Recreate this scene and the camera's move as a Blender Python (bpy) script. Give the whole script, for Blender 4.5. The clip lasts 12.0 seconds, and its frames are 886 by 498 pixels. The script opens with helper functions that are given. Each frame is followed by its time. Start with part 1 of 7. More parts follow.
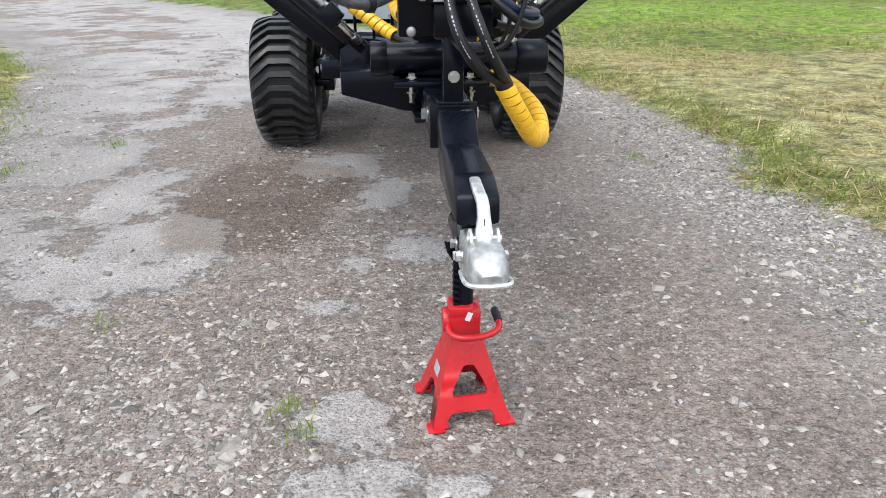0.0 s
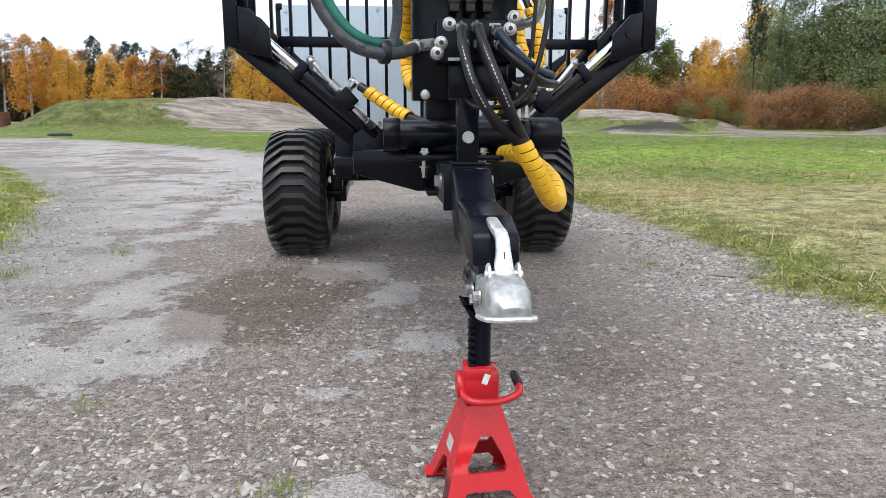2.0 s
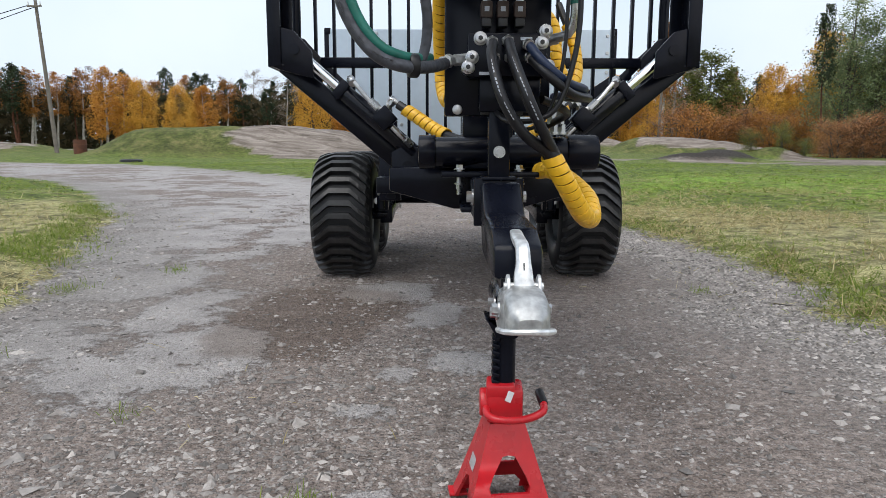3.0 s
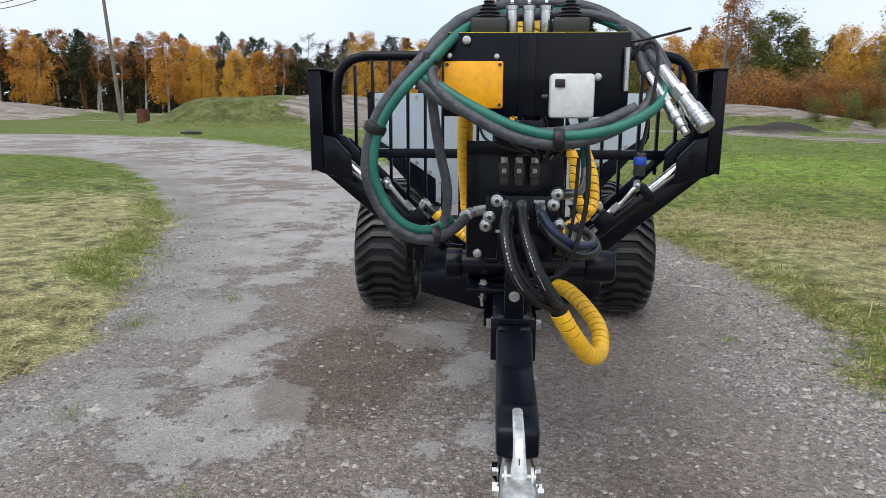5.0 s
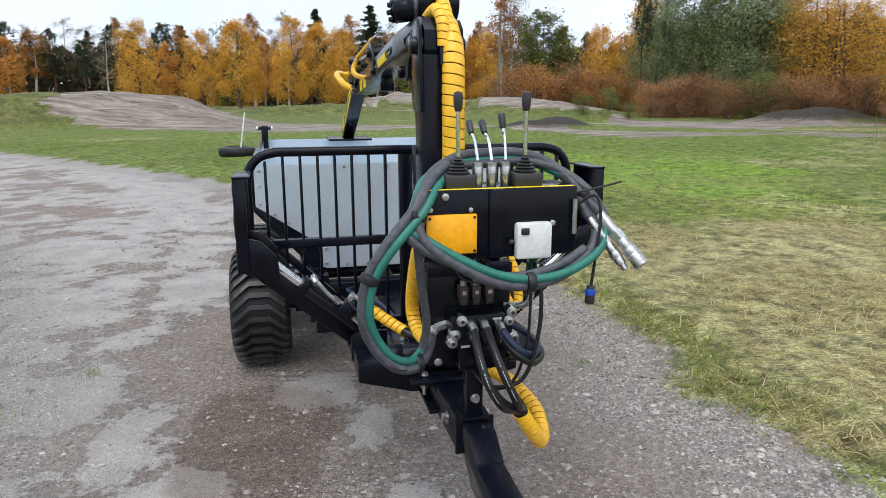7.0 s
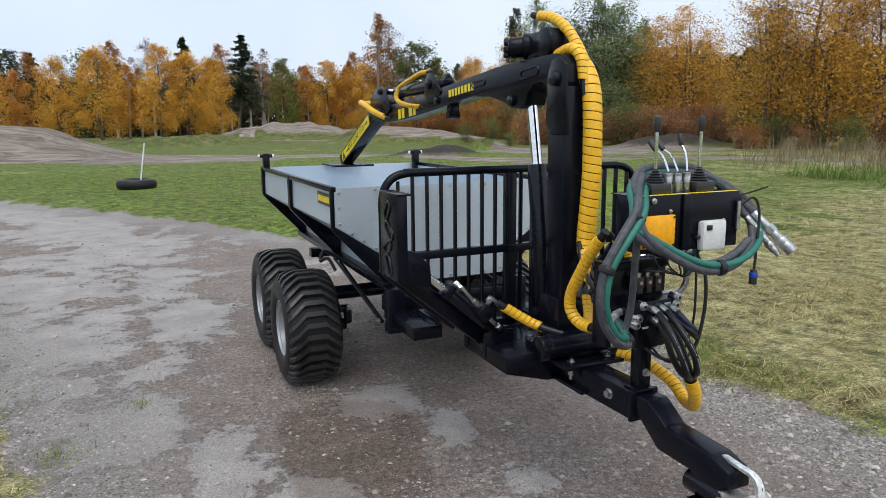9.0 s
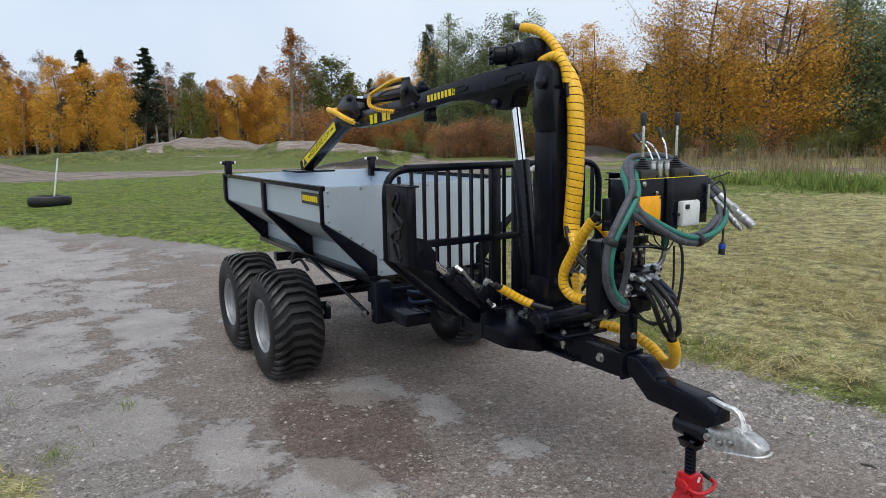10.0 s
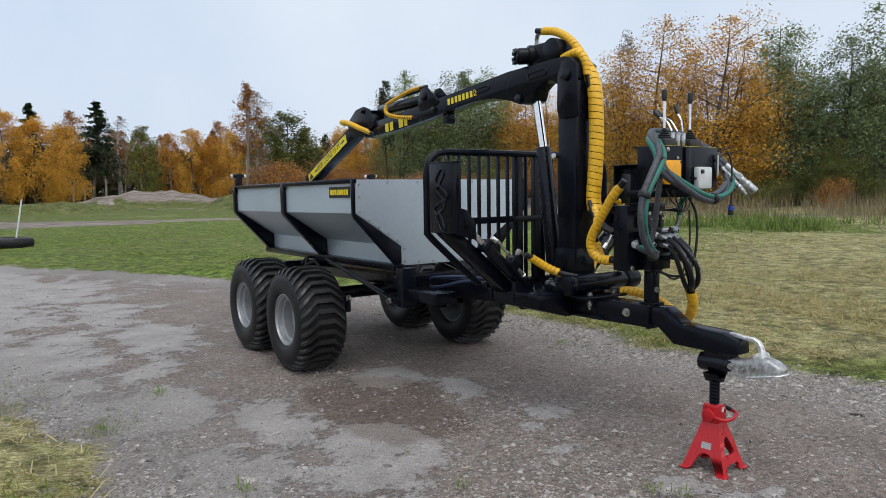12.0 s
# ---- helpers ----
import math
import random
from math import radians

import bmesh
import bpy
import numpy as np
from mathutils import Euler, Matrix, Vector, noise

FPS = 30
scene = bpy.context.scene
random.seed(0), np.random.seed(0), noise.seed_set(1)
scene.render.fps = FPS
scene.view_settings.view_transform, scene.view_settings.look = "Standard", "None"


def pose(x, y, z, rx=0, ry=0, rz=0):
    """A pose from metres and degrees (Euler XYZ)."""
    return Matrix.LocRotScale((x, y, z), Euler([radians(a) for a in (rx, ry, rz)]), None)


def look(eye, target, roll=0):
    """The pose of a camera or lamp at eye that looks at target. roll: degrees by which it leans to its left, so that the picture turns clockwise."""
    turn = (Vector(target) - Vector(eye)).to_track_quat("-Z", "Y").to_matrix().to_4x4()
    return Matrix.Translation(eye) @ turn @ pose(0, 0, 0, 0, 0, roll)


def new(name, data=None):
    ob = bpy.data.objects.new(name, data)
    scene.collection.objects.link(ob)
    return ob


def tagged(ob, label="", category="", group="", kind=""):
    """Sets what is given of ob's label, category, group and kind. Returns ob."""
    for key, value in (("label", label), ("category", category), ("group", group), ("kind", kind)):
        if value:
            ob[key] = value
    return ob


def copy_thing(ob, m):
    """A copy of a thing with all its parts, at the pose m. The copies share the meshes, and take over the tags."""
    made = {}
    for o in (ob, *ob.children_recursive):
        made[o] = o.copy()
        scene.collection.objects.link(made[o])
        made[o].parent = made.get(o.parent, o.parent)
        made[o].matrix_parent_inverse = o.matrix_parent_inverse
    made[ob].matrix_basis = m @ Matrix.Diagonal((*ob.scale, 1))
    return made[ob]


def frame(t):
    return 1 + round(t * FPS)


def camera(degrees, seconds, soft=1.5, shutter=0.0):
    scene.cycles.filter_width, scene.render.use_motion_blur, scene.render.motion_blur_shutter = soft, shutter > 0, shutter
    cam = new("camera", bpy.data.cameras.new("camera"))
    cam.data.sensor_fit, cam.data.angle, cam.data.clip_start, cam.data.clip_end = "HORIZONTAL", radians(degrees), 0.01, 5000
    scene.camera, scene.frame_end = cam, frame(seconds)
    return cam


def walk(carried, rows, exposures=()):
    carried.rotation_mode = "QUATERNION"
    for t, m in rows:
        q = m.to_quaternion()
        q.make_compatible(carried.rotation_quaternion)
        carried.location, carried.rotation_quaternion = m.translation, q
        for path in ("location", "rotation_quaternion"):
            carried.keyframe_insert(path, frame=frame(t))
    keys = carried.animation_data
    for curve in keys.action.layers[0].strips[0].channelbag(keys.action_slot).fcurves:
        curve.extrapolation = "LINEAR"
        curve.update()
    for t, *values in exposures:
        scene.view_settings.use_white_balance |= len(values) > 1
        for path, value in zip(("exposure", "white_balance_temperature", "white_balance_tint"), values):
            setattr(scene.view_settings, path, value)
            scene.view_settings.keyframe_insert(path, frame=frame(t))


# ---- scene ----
cam = camera(65.8, 12.0, soft=0.7)
METRES, EYE, TILT, LEAN, TURN = 3.541, 0.91, -0.8, 0.0, 0.0
ROWS = [
    (0.0, 0.0, 0.0, 0.0, -0.01, -22.2, 0.01),
    (0.5, -0.0006, 0.0011, -0.0155, -0.6, -23.86, 0.3),
    (1.0, -0.004, 0.0006, -0.035, -2.17, -23.8, 0.29),
    (1.5, -0.0029, 0.004, -0.0462, -1.87, -17.33, 0.01),
    (2.0, -0.0034, 0.0112, -0.0559, 0.71, -10.12, -0.09),
    (2.5, 0.0035, 0.0158, -0.0663, 3.41, -7.54, -0.2),
    (4.5, 0.0317, 0.0035, 0.0056, 9.15, -10.34, -0.19),
    (5.0, 0.0352, -0.0077, 0.0564, 9.85, -11.02, -0.31),
    (5.5, 0.032, -0.0257, 0.0963, 8.76, -11.67, -0.32),
    (6.0, 0.0258, -0.046, 0.1312, 5.42, -11.89, -0.11),
    (6.5, -0.004, -0.0519, 0.1516, -1.76, -11.98, 0.09),
    (7.0, -0.081, -0.0438, 0.1577, -7.59, -11.91, 0.27),
    (9.0, -0.3518, -0.0701, 0.1548, -18.27, -9.62, 0.74),
    (9.5, -0.4148, -0.0827, 0.1531, -22.01, -9.18, 1.05),
    (10.0, -0.4683, -0.1051, 0.1383, -25.51, -8.56, 1.23),
    (10.5, -0.5221, -0.1168, 0.1337, -27.65, -7.58, 1.2),
    (11.0, -0.5741, -0.1211, 0.1194, -30.24, -6.54, 1.48),
    (11.5, -0.5915, -0.1321, 0.0831, -31.41, -5.57, 1.37),
    (12.0, -0.6065, -0.1383, 0.0473, -29.51, -3.97, 1.25),
]
EXPOSURES = [(0.0, 1.1), (1.0, 0.90), (1.5, 0.88), (2.0, 0.94), (2.5, 0.52), (4.5, 0.5), (6.0, 0.62), (7.0, 0.70), (9.0, 0.42), (12.0, 0.22)]
walk(cam, [(t, pose(0, 0, EYE, TILT, LEAN, TURN) @ pose(METRES * x, METRES * y, METRES * z, 90 + pitch, roll, yaw)) for t, x, y, z, yaw, pitch, roll in ROWS], EXPOSURES)

# ---- light ----
world = bpy.data.worlds.new("overcast_sky")
scene.world = world
world.use_nodes = True
wn = world.node_tree
wn.nodes.clear()
w_out = wn.nodes.new("ShaderNodeOutputWorld")
w_bg = wn.nodes.new("ShaderNodeBackground")
w_sky = wn.nodes.new("ShaderNodeTexSky")
w_sky.sky_type = "NISHITA"
w_sky.sun_disc = False
w_sky.sun_elevation = radians(32)
w_sky.sun_rotation = radians(150)
w_sky.dust_density = 4.0
w_scale = wn.nodes.new("ShaderNodeVectorMath")
w_scale.operation = "SCALE"
w_scale.inputs["Scale"].default_value = 0.10
w_noise = wn.nodes.new("ShaderNodeTexNoise")
w_noise.inputs["Scale"].default_value = 2.2
w_noise.inputs["Detail"].default_value = 5.0
w_ramp = wn.nodes.new("ShaderNodeValToRGB")
w_ramp.color_ramp.elements[0].position, w_ramp.color_ramp.elements[0].color = 0.3, (0.64, 0.75, 0.92, 1)
w_ramp.color_ramp.elements[1].position, w_ramp.color_ramp.elements[1].color = 0.72, (0.84, 0.91, 1.0, 1)
w_mix = wn.nodes.new("ShaderNodeMix")
w_mix.data_type = "RGBA"
w_mix.inputs[0].default_value = 0.86
w_bg.inputs["Strength"].default_value = 0.9
wn.links.new(w_sky.outputs[0], w_scale.inputs[0])
wn.links.new(w_noise.outputs["Fac"], w_ramp.inputs[0])
wn.links.new(w_scale.outputs[0], w_mix.inputs[6])
wn.links.new(w_ramp.outputs[0], w_mix.inputs[7])
wn.links.new(w_mix.outputs[2], w_bg.inputs["Color"])
wn.links.new(w_bg.outputs[0], w_out.inputs[0])
sun_data = bpy.data.lights.new("sun", "SUN")
sun_data.energy, sun_data.angle, sun_data.color = 1.5, radians(50), (1.0, 0.96, 0.9)
sun = new("sun", sun_data)
sun.matrix_world = look((0, 0, 30), (6, 14, 0))

# ---- materials ----


def material(name, color, rough=0.5, metal=0.0, vary=0.15, scale=8.0, fine=0.12, fine_scale=90.0, bump=0.1, bump_scale=220.0, spec=0.5, island=0.0, each=0.0):
    """A principled surface: colour varied at two scales, roughness varied, fine relief."""
    m = bpy.data.materials.new(name)
    m.use_nodes = True
    nt = m.node_tree
    b = nt.nodes["Principled BSDF"]
    co = nt.nodes.new("ShaderNodeTexCoord")
    n1 = nt.nodes.new("ShaderNodeTexNoise")
    n1.inputs["Scale"].default_value, n1.inputs["Detail"].default_value = scale, 4.0
    n2 = nt.nodes.new("ShaderNodeTexNoise")
    n2.inputs["Scale"].default_value, n2.inputs["Detail"].default_value = fine_scale, 3.0
    nt.links.new(co.outputs["Object"], n1.inputs["Vector"])
    nt.links.new(co.outputs["Object"], n2.inputs["Vector"])
    a1 = nt.nodes.new("ShaderNodeMapRange")
    a1.inputs[1].default_value, a1.inputs[2].default_value, a1.inputs[3].default_value, a1.inputs[4].default_value = 0.25, 0.75, 1 - vary, 1 + vary
    a2 = nt.nodes.new("ShaderNodeMapRange")
    a2.inputs[1].default_value, a2.inputs[2].default_value, a2.inputs[3].default_value, a2.inputs[4].default_value = 0.25, 0.75, 1 - fine, 1 + fine
    nt.links.new(n1.outputs["Fac"], a1.inputs[0])
    nt.links.new(n2.outputs["Fac"], a2.inputs[0])
    mul = nt.nodes.new("ShaderNodeMath")
    mul.operation = "MULTIPLY"
    nt.links.new(a1.outputs[0], mul.inputs[0])
    nt.links.new(a2.outputs[0], mul.inputs[1])
    last = mul.outputs[0]
    for amount, node, socket in ((island, "ShaderNodeNewGeometry", "Random Per Island"), (each, "ShaderNodeObjectInfo", "Random")):
        if amount:
            g = nt.nodes.new(node)
            r = nt.nodes.new("ShaderNodeMapRange")
            r.inputs[3].default_value, r.inputs[4].default_value = 1 - amount, 1 + amount
            nt.links.new(g.outputs[socket], r.inputs[0])
            mm = nt.nodes.new("ShaderNodeMath")
            mm.operation = "MULTIPLY"
            nt.links.new(last, mm.inputs[0])
            nt.links.new(r.outputs[0], mm.inputs[1])
            last = mm.outputs[0]
    sc = nt.nodes.new("ShaderNodeVectorMath")
    sc.operation = "SCALE"
    sc.inputs[0].default_value = color
    nt.links.new(last, sc.inputs["Scale"])
    nt.links.new(sc.outputs[0], b.inputs["Base Color"])
    rr = nt.nodes.new("ShaderNodeMapRange")
    rr.inputs[1].default_value, rr.inputs[2].default_value = 0.25, 0.75
    rr.inputs[3].default_value, rr.inputs[4].default_value = max(0.03, rough - 0.09), min(1.0, rough + 0.09)
    nt.links.new(n1.outputs["Fac"], rr.inputs[0])
    nt.links.new(rr.outputs[0], b.inputs["Roughness"])
    b.inputs["Metallic"].default_value = metal
    b.inputs["Specular IOR Level"].default_value = spec
    if bump:
        n3 = nt.nodes.new("ShaderNodeTexNoise")
        n3.inputs["Scale"].default_value = bump_scale
        nt.links.new(co.outputs["Object"], n3.inputs["Vector"])
        bp = nt.nodes.new("ShaderNodeBump")
        bp.inputs["Strength"].default_value, bp.inputs["Distance"].default_value = bump, 0.004
        nt.links.new(n3.outputs["Fac"], bp.inputs["Height"])
        nt.links.new(bp.outputs[0], b.inputs["Normal"])
    return m


def leaf_material(name, dark, light, third):
    """Foliage: each leaf takes its own colour between three tones; a little light passes through."""
    m = bpy.data.materials.new(name)
    m.use_nodes = True
    nt = m.node_tree
    b = nt.nodes["Principled BSDF"]
    g = nt.nodes.new("ShaderNodeNewGeometry")
    oi = nt.nodes.new("ShaderNodeObjectInfo")
    add = nt.nodes.new("ShaderNodeMath")
    add.operation = "MULTIPLY_ADD"
    add.inputs[1].default_value = 0.75
    half = nt.nodes.new("ShaderNodeMath")
    half.operation = "MULTIPLY"
    half.inputs[1].default_value = 0.25
    nt.links.new(oi.outputs["Random"], half.inputs[0])
    nt.links.new(g.outputs["Random Per Island"], add.inputs[0])
    nt.links.new(half.outputs[0], add.inputs[2])
    ramp = nt.nodes.new("ShaderNodeValToRGB")
    ramp.color_ramp.elements[0].color = (*dark, 1)
    ramp.color_ramp.elements[1].color = (*light, 1)
    e = ramp.color_ramp.elements.new(0.55)
    e.color = (*third, 1)
    nt.links.new(add.outputs[0], ramp.inputs[0])
    nt.links.new(ramp.outputs[0], b.inputs["Base Color"])
    b.inputs["Roughness"].default_value = 0.7
    b.inputs["Specular IOR Level"].default_value = 0.2
    tr = nt.nodes.new("ShaderNodeBsdfTranslucent")
    nt.links.new(ramp.outputs[0], tr.inputs["Color"])
    mx = nt.nodes.new("ShaderNodeMixShader")
    mx.inputs[0].default_value = 0.4
    nt.links.new(b.outputs[0], mx.inputs[1])
    nt.links.new(tr.outputs[0], mx.inputs[2])
    nt.links.new(mx.outputs[0], nt.nodes["Material Output"].inputs["Surface"])
    return m


BLACK = material("black_powder_coat", (0.0045, 0.0056, 0.0105), 0.22, vary=0.35, bump=0.05, bump_scale=400, spec=0.17)
BLACK_GLOSS = material("black_gloss_paint", (0.005, 0.006, 0.011), 0.22, vary=0.3, bump=0.03, spec=0.28)
BLACK_RUBBER = material("black_hose_rubber", (0.008, 0.008, 0.010), 0.42, spec=0.4, vary=0.3, bump=0.1, bump_scale=300)
DARK_PLASTIC = material("dark_plastic", (0.018, 0.018, 0.019), 0.45, vary=0.2)
# paler than the tyre: dust and the light on the bar tops, both in the colour
TREAD = material("dusty_lit_tread_rubber", (0.021, 0.0207, 0.0214), 0.42, spec=0.5, vary=0.5, scale=14, fine=0.35, fine_scale=80, bump=0.25, bump_scale=120)
TYRE = material("tyre_rubber", (0.009, 0.0095, 0.0112), 0.5, spec=0.32, vary=0.45, scale=5, fine=0.3, fine_scale=60, bump=0.25, bump_scale=120)
RIM = material("silver_rim_paint", (0.34, 0.35, 0.365), 0.42, metal=0.5, vary=0.1, bump=0.03)
ZINC = material("bright_zinc", (0.70, 0.71, 0.71), 0.46, metal=0.8, vary=0.22, scale=45, fine=0.15, bump=0.03, bump_scale=160)
STEEL = material("plated_steel", (0.50, 0.505, 0.51), 0.3, metal=1.0, vary=0.15, scale=30, bump=0.03)
CHROME = material("chrome", (0.78, 0.8, 0.82), 0.1, metal=1.0, vary=0.03, bump=0.0)
GALV = material("galvanised_sheet", (0.55, 0.635, 0.72), 0.42, metal=0.6, vary=0.06, scale=3, fine=0.03, fine_scale=45, bump=0.03, bump_scale=60)
YELLOW = material("yellow_spiral_plastic", (0.80, 0.45, 0.022), 0.36, vary=0.1, scale=14, bump=0.05)
YELLOW_PLATE = material("amber_yellow_plastic", (0.90, 0.40, 0.004), 0.42, vary=0.04, bump=0.04)
WHITE_PLASTIC = material("white_plastic", (0.62, 0.64, 0.64), 0.4, vary=0.06, bump=0.03)
RED = material("red_enamel", (0.48, 0.010, 0.017), 0.3, vary=0.12, scale=18, fine=0.06, bump=0.04)
GREY_HOSE = material("grey_wrapped_hose", (0.052, 0.056, 0.068), 0.5, vary=0.4, scale=40, fine=0.25, bump=0.8, bump_scale=70)
GREEN_HOSE = material("green_hose_rubber", (0.012, 0.135, 0.104), 0.45, vary=0.25, scale=20, bump=0.1)
BLUE_HOSE = material("dark_blue_hose", (0.010, 0.022, 0.060), 0.45, vary=0.2, bump=0.05)
BLUE_PLASTIC = material("blue_plastic", (0.01, 0.06, 0.42), 0.4, vary=0.1)
STICKER_BLACK = material("sticker_black", (0.012, 0.012, 0.012), 0.35, vary=0.1, bump=0)
STICKER_YELLOW = material("sticker_yellow", (0.86, 0.66, 0.02), 0.4, vary=0.05, bump=0)
STICKER_WHITE = material("sticker_white", (0.7, 0.72, 0.72), 0.5, vary=0.06, bump=0)
PRINT_PALE = material("pale_print", (0.42, 0.45, 0.5), 0.6, vary=0.2, bump=0)
BROWN_COIL = material("brown_coil_plastic", (0.05, 0.03, 0.022), 0.5, vary=0.3)
POLE_WOOD = material("weathered_pole_wood", (0.16, 0.14, 0.12), 0.85, vary=0.3, scale=3, bump=0.4, bump_scale=40)
CONCRETE = material("weathered_concrete", (0.42, 0.38, 0.32), 0.85, vary=0.25, scale=4, bump=0.3, bump_scale=50)
RUST = material("rusty_steel", (0.10, 0.038, 0.020), 0.85, vary=0.4, scale=4, bump=0.3, bump_scale=60)
BARK = material("grey_bark", (0.10, 0.085, 0.07), 0.9, vary=0.4, scale=2, bump=0.4, bump_scale=20)
BIRCH_BARK = material("pale_birch_bark", (0.36, 0.34, 0.31), 0.85, vary=0.5, scale=2.5, bump=0.3, bump_scale=20)
STONE = material("gravel_stone", (0.265, 0.243, 0.226), 0.85, vary=0.25, scale=30, fine=0.2, bump=0.3, bump_scale=300, island=0.62)
STRAW = leaf_material("dry_straw", (0.17, 0.135, 0.052), (0.74, 0.64, 0.38), (0.47, 0.39, 0.19))
GRASS = leaf_material("green_grass", (0.105, 0.155, 0.024), (0.36, 0.38, 0.095), (0.18, 0.25, 0.038))
WEED = leaf_material("dry_weeds", (0.15, 0.115, 0.070), (0.44, 0.36, 0.22), (0.27, 0.21, 0.125))
GREEN_WEED = leaf_material("green_weeds", (0.08, 0.13, 0.03), (0.26, 0.33, 0.09), (0.15, 0.21, 0.05))
GOLD = leaf_material("golden_leaves", (0.53, 0.29, 0.050), (0.77, 0.48, 0.090), (0.66, 0.385, 0.064))
AMBER = leaf_material("amber_leaves", (0.44, 0.21, 0.043), (0.72, 0.39, 0.083), (0.59, 0.295, 0.058))
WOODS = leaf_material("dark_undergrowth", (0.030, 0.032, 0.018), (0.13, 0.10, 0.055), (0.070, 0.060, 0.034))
MELLOW = leaf_material("mellow_leaves", (0.35, 0.195, 0.038), (0.82, 0.49, 0.088), (0.61, 0.335, 0.054))
RUSSET = leaf_material("russet_leaves", (0.24, 0.11, 0.035), (0.56, 0.28, 0.08), (0.40, 0.18, 0.045))
OLIVE = leaf_material("olive_leaves", (0.065, 0.085, 0.024), (0.30, 0.28, 0.070), (0.15, 0.17, 0.044))
GREEN = leaf_material("dark_green_leaves", (0.095, 0.135, 0.068), (0.33, 0.37, 0.185), (0.195, 0.25, 0.112))
NEEDLE = leaf_material("conifer_needles", (0.022, 0.038, 0.022), (0.085, 0.105, 0.055), (0.045, 0.066, 0.034))
TWIG = leaf_material("bare_twigs", (0.16, 0.13, 0.105), (0.34, 0.26, 0.18), (0.24, 0.185, 0.135))
RED_BUSH = leaf_material("reddish_shrub_leaves", (0.21, 0.105, 0.055), (0.50, 0.28, 0.13), (0.35, 0.175, 0.08))

# ---- mesh tools ----


def bx(bm, c, s, bev=0.003, m=None):
    """A box of size s round c, its edges bevelled."""
    r = bmesh.ops.create_cube(bm, size=1)
    vs = r["verts"]
    t = Matrix.Translation(c) @ (m or Matrix()) @ Matrix.Diagonal((*s, 1))
    bmesh.ops.transform(bm, matrix=t, verts=vs)
    if bev:
        es = list({e for v in vs for e in v.link_edges})
        bmesh.ops.bevel(bm, geom=es, offset=bev, segments=2, affect="EDGES", profile=0.5)
    return bm


def rod(bm, a, b, r, r2=None, seg=18, bev=0.0):
    """A round bar from a to b."""
    a, b = Vector(a), Vector(b)
    d = b - a
    m = Matrix.Translation((a + b) / 2) @ d.to_track_quat("Z", "Y").to_matrix().to_4x4()
    res = bmesh.ops.create_cone(bm, cap_ends=True, segments=seg, radius1=r, radius2=r if r2 is None else r2, depth=d.length, matrix=m)
    if bev:
        es = list({e for v in res["verts"] for e in v.link_edges if len(e.link_faces) == 2 and any(len(f.verts) > 4 for f in e.link_faces)})
        bmesh.ops.bevel(bm, geom=es, offset=bev, segments=2, affect="EDGES", profile=0.5)
    return bm


def prism(bm, pts, axis, lo, hi, bev=0.0):
    """A polygon pushed through from lo to hi along axis; pts in the two other axes, in order."""
    def at(p, v):
        return {"x": (v, p[0], p[1]), "y": (p[0], v, p[1]), "z": (p[0], p[1], v)}[axis]
    f1 = [bm.verts.new(at(p, lo)) for p in pts]
    f2 = [bm.verts.new(at(p, hi)) for p in pts]
    n = len(pts)
    fs = [bm.faces.new(f1), bm.faces.new(f2[::-1])]
    fs += [bm.faces.new((f1[i], f2[i], f2[(i + 1) % n], f1[(i + 1) % n])) for i in range(n)]
    bmesh.ops.recalc_face_normals(bm, faces=fs)
    if bev:
        es = list({e for f in fs for e in f.edges})
        bmesh.ops.bevel(bm, geom=es, offset=bev, segments=2, affect="EDGES", profile=0.5)
    return bm


def smooth_path(pts, step, closed=False):
    """Points every step along a smooth curve through pts."""
    p = [Vector(q) for q in pts]
    n = len(p)
    fine = []
    for i in range(n if closed else n - 1):
        a, b, c, d = ((p[(i + k) % n] if closed else p[min(max(i + k, 0), n - 1)]) for k in (-1, 0, 1, 2))
        for k in range(16):
            t = k / 16
            fine.append(0.5 * (2 * b + (c - a) * t + (2 * a - 5 * b + 4 * c - d) * t * t + (3 * b - a - 3 * c + d) * t ** 3))
    fine.append(p[0].copy() if closed else p[-1].copy())
    out, left = [fine[0]], step
    for a, b in zip(fine, fine[1:]):
        seg = (b - a).length
        pos = 0.0
        while seg - pos >= left:
            pos += left
            out.append(a.lerp(b, pos / seg))
            left = step
        left -= seg - pos
    if not closed and (fine[-1] - out[-1]).length > step * 0.3:
        out.append(fine[-1])
    return out


def frames_along(pts):
    """Side and up vectors carried along a path without twist."""
    up = Vector((0.13, 0.21, 0.97))
    res = []
    for i, p in enumerate(pts):
        t = (pts[min(i + 1, len(pts) - 1)] - pts[max(i - 1, 0)]).normalized()
        s = t.cross(up)
        s = s.normalized() if s.length > 1e-4 else t.orthogonal().normalized()
        up = s.cross(t).normalized()
        res.append((p, s, up))
    return res


def tube(bm, pts, r, seg=12, step=0.02, closed=False, raw=False):
    """A round hose or pipe along a smooth curve."""
    fr = frames_along([Vector(p) for p in pts] if raw else smooth_path(pts, step, closed))
    rings = [[bm.verts.new(p + r * (math.cos(a) * s + math.sin(a) * u)) for a in (2 * math.pi * k / seg for k in range(seg))] for p, s, u in fr]
    for a, b in zip(rings, rings[1:]):
        for k in range(seg):
            bm.faces.new((a[k], a[(k + 1) % seg], b[(k + 1) % seg], b[k]))
    bm.faces.new(rings[0][::-1])
    bm.faces.new(rings[-1])
    return bm


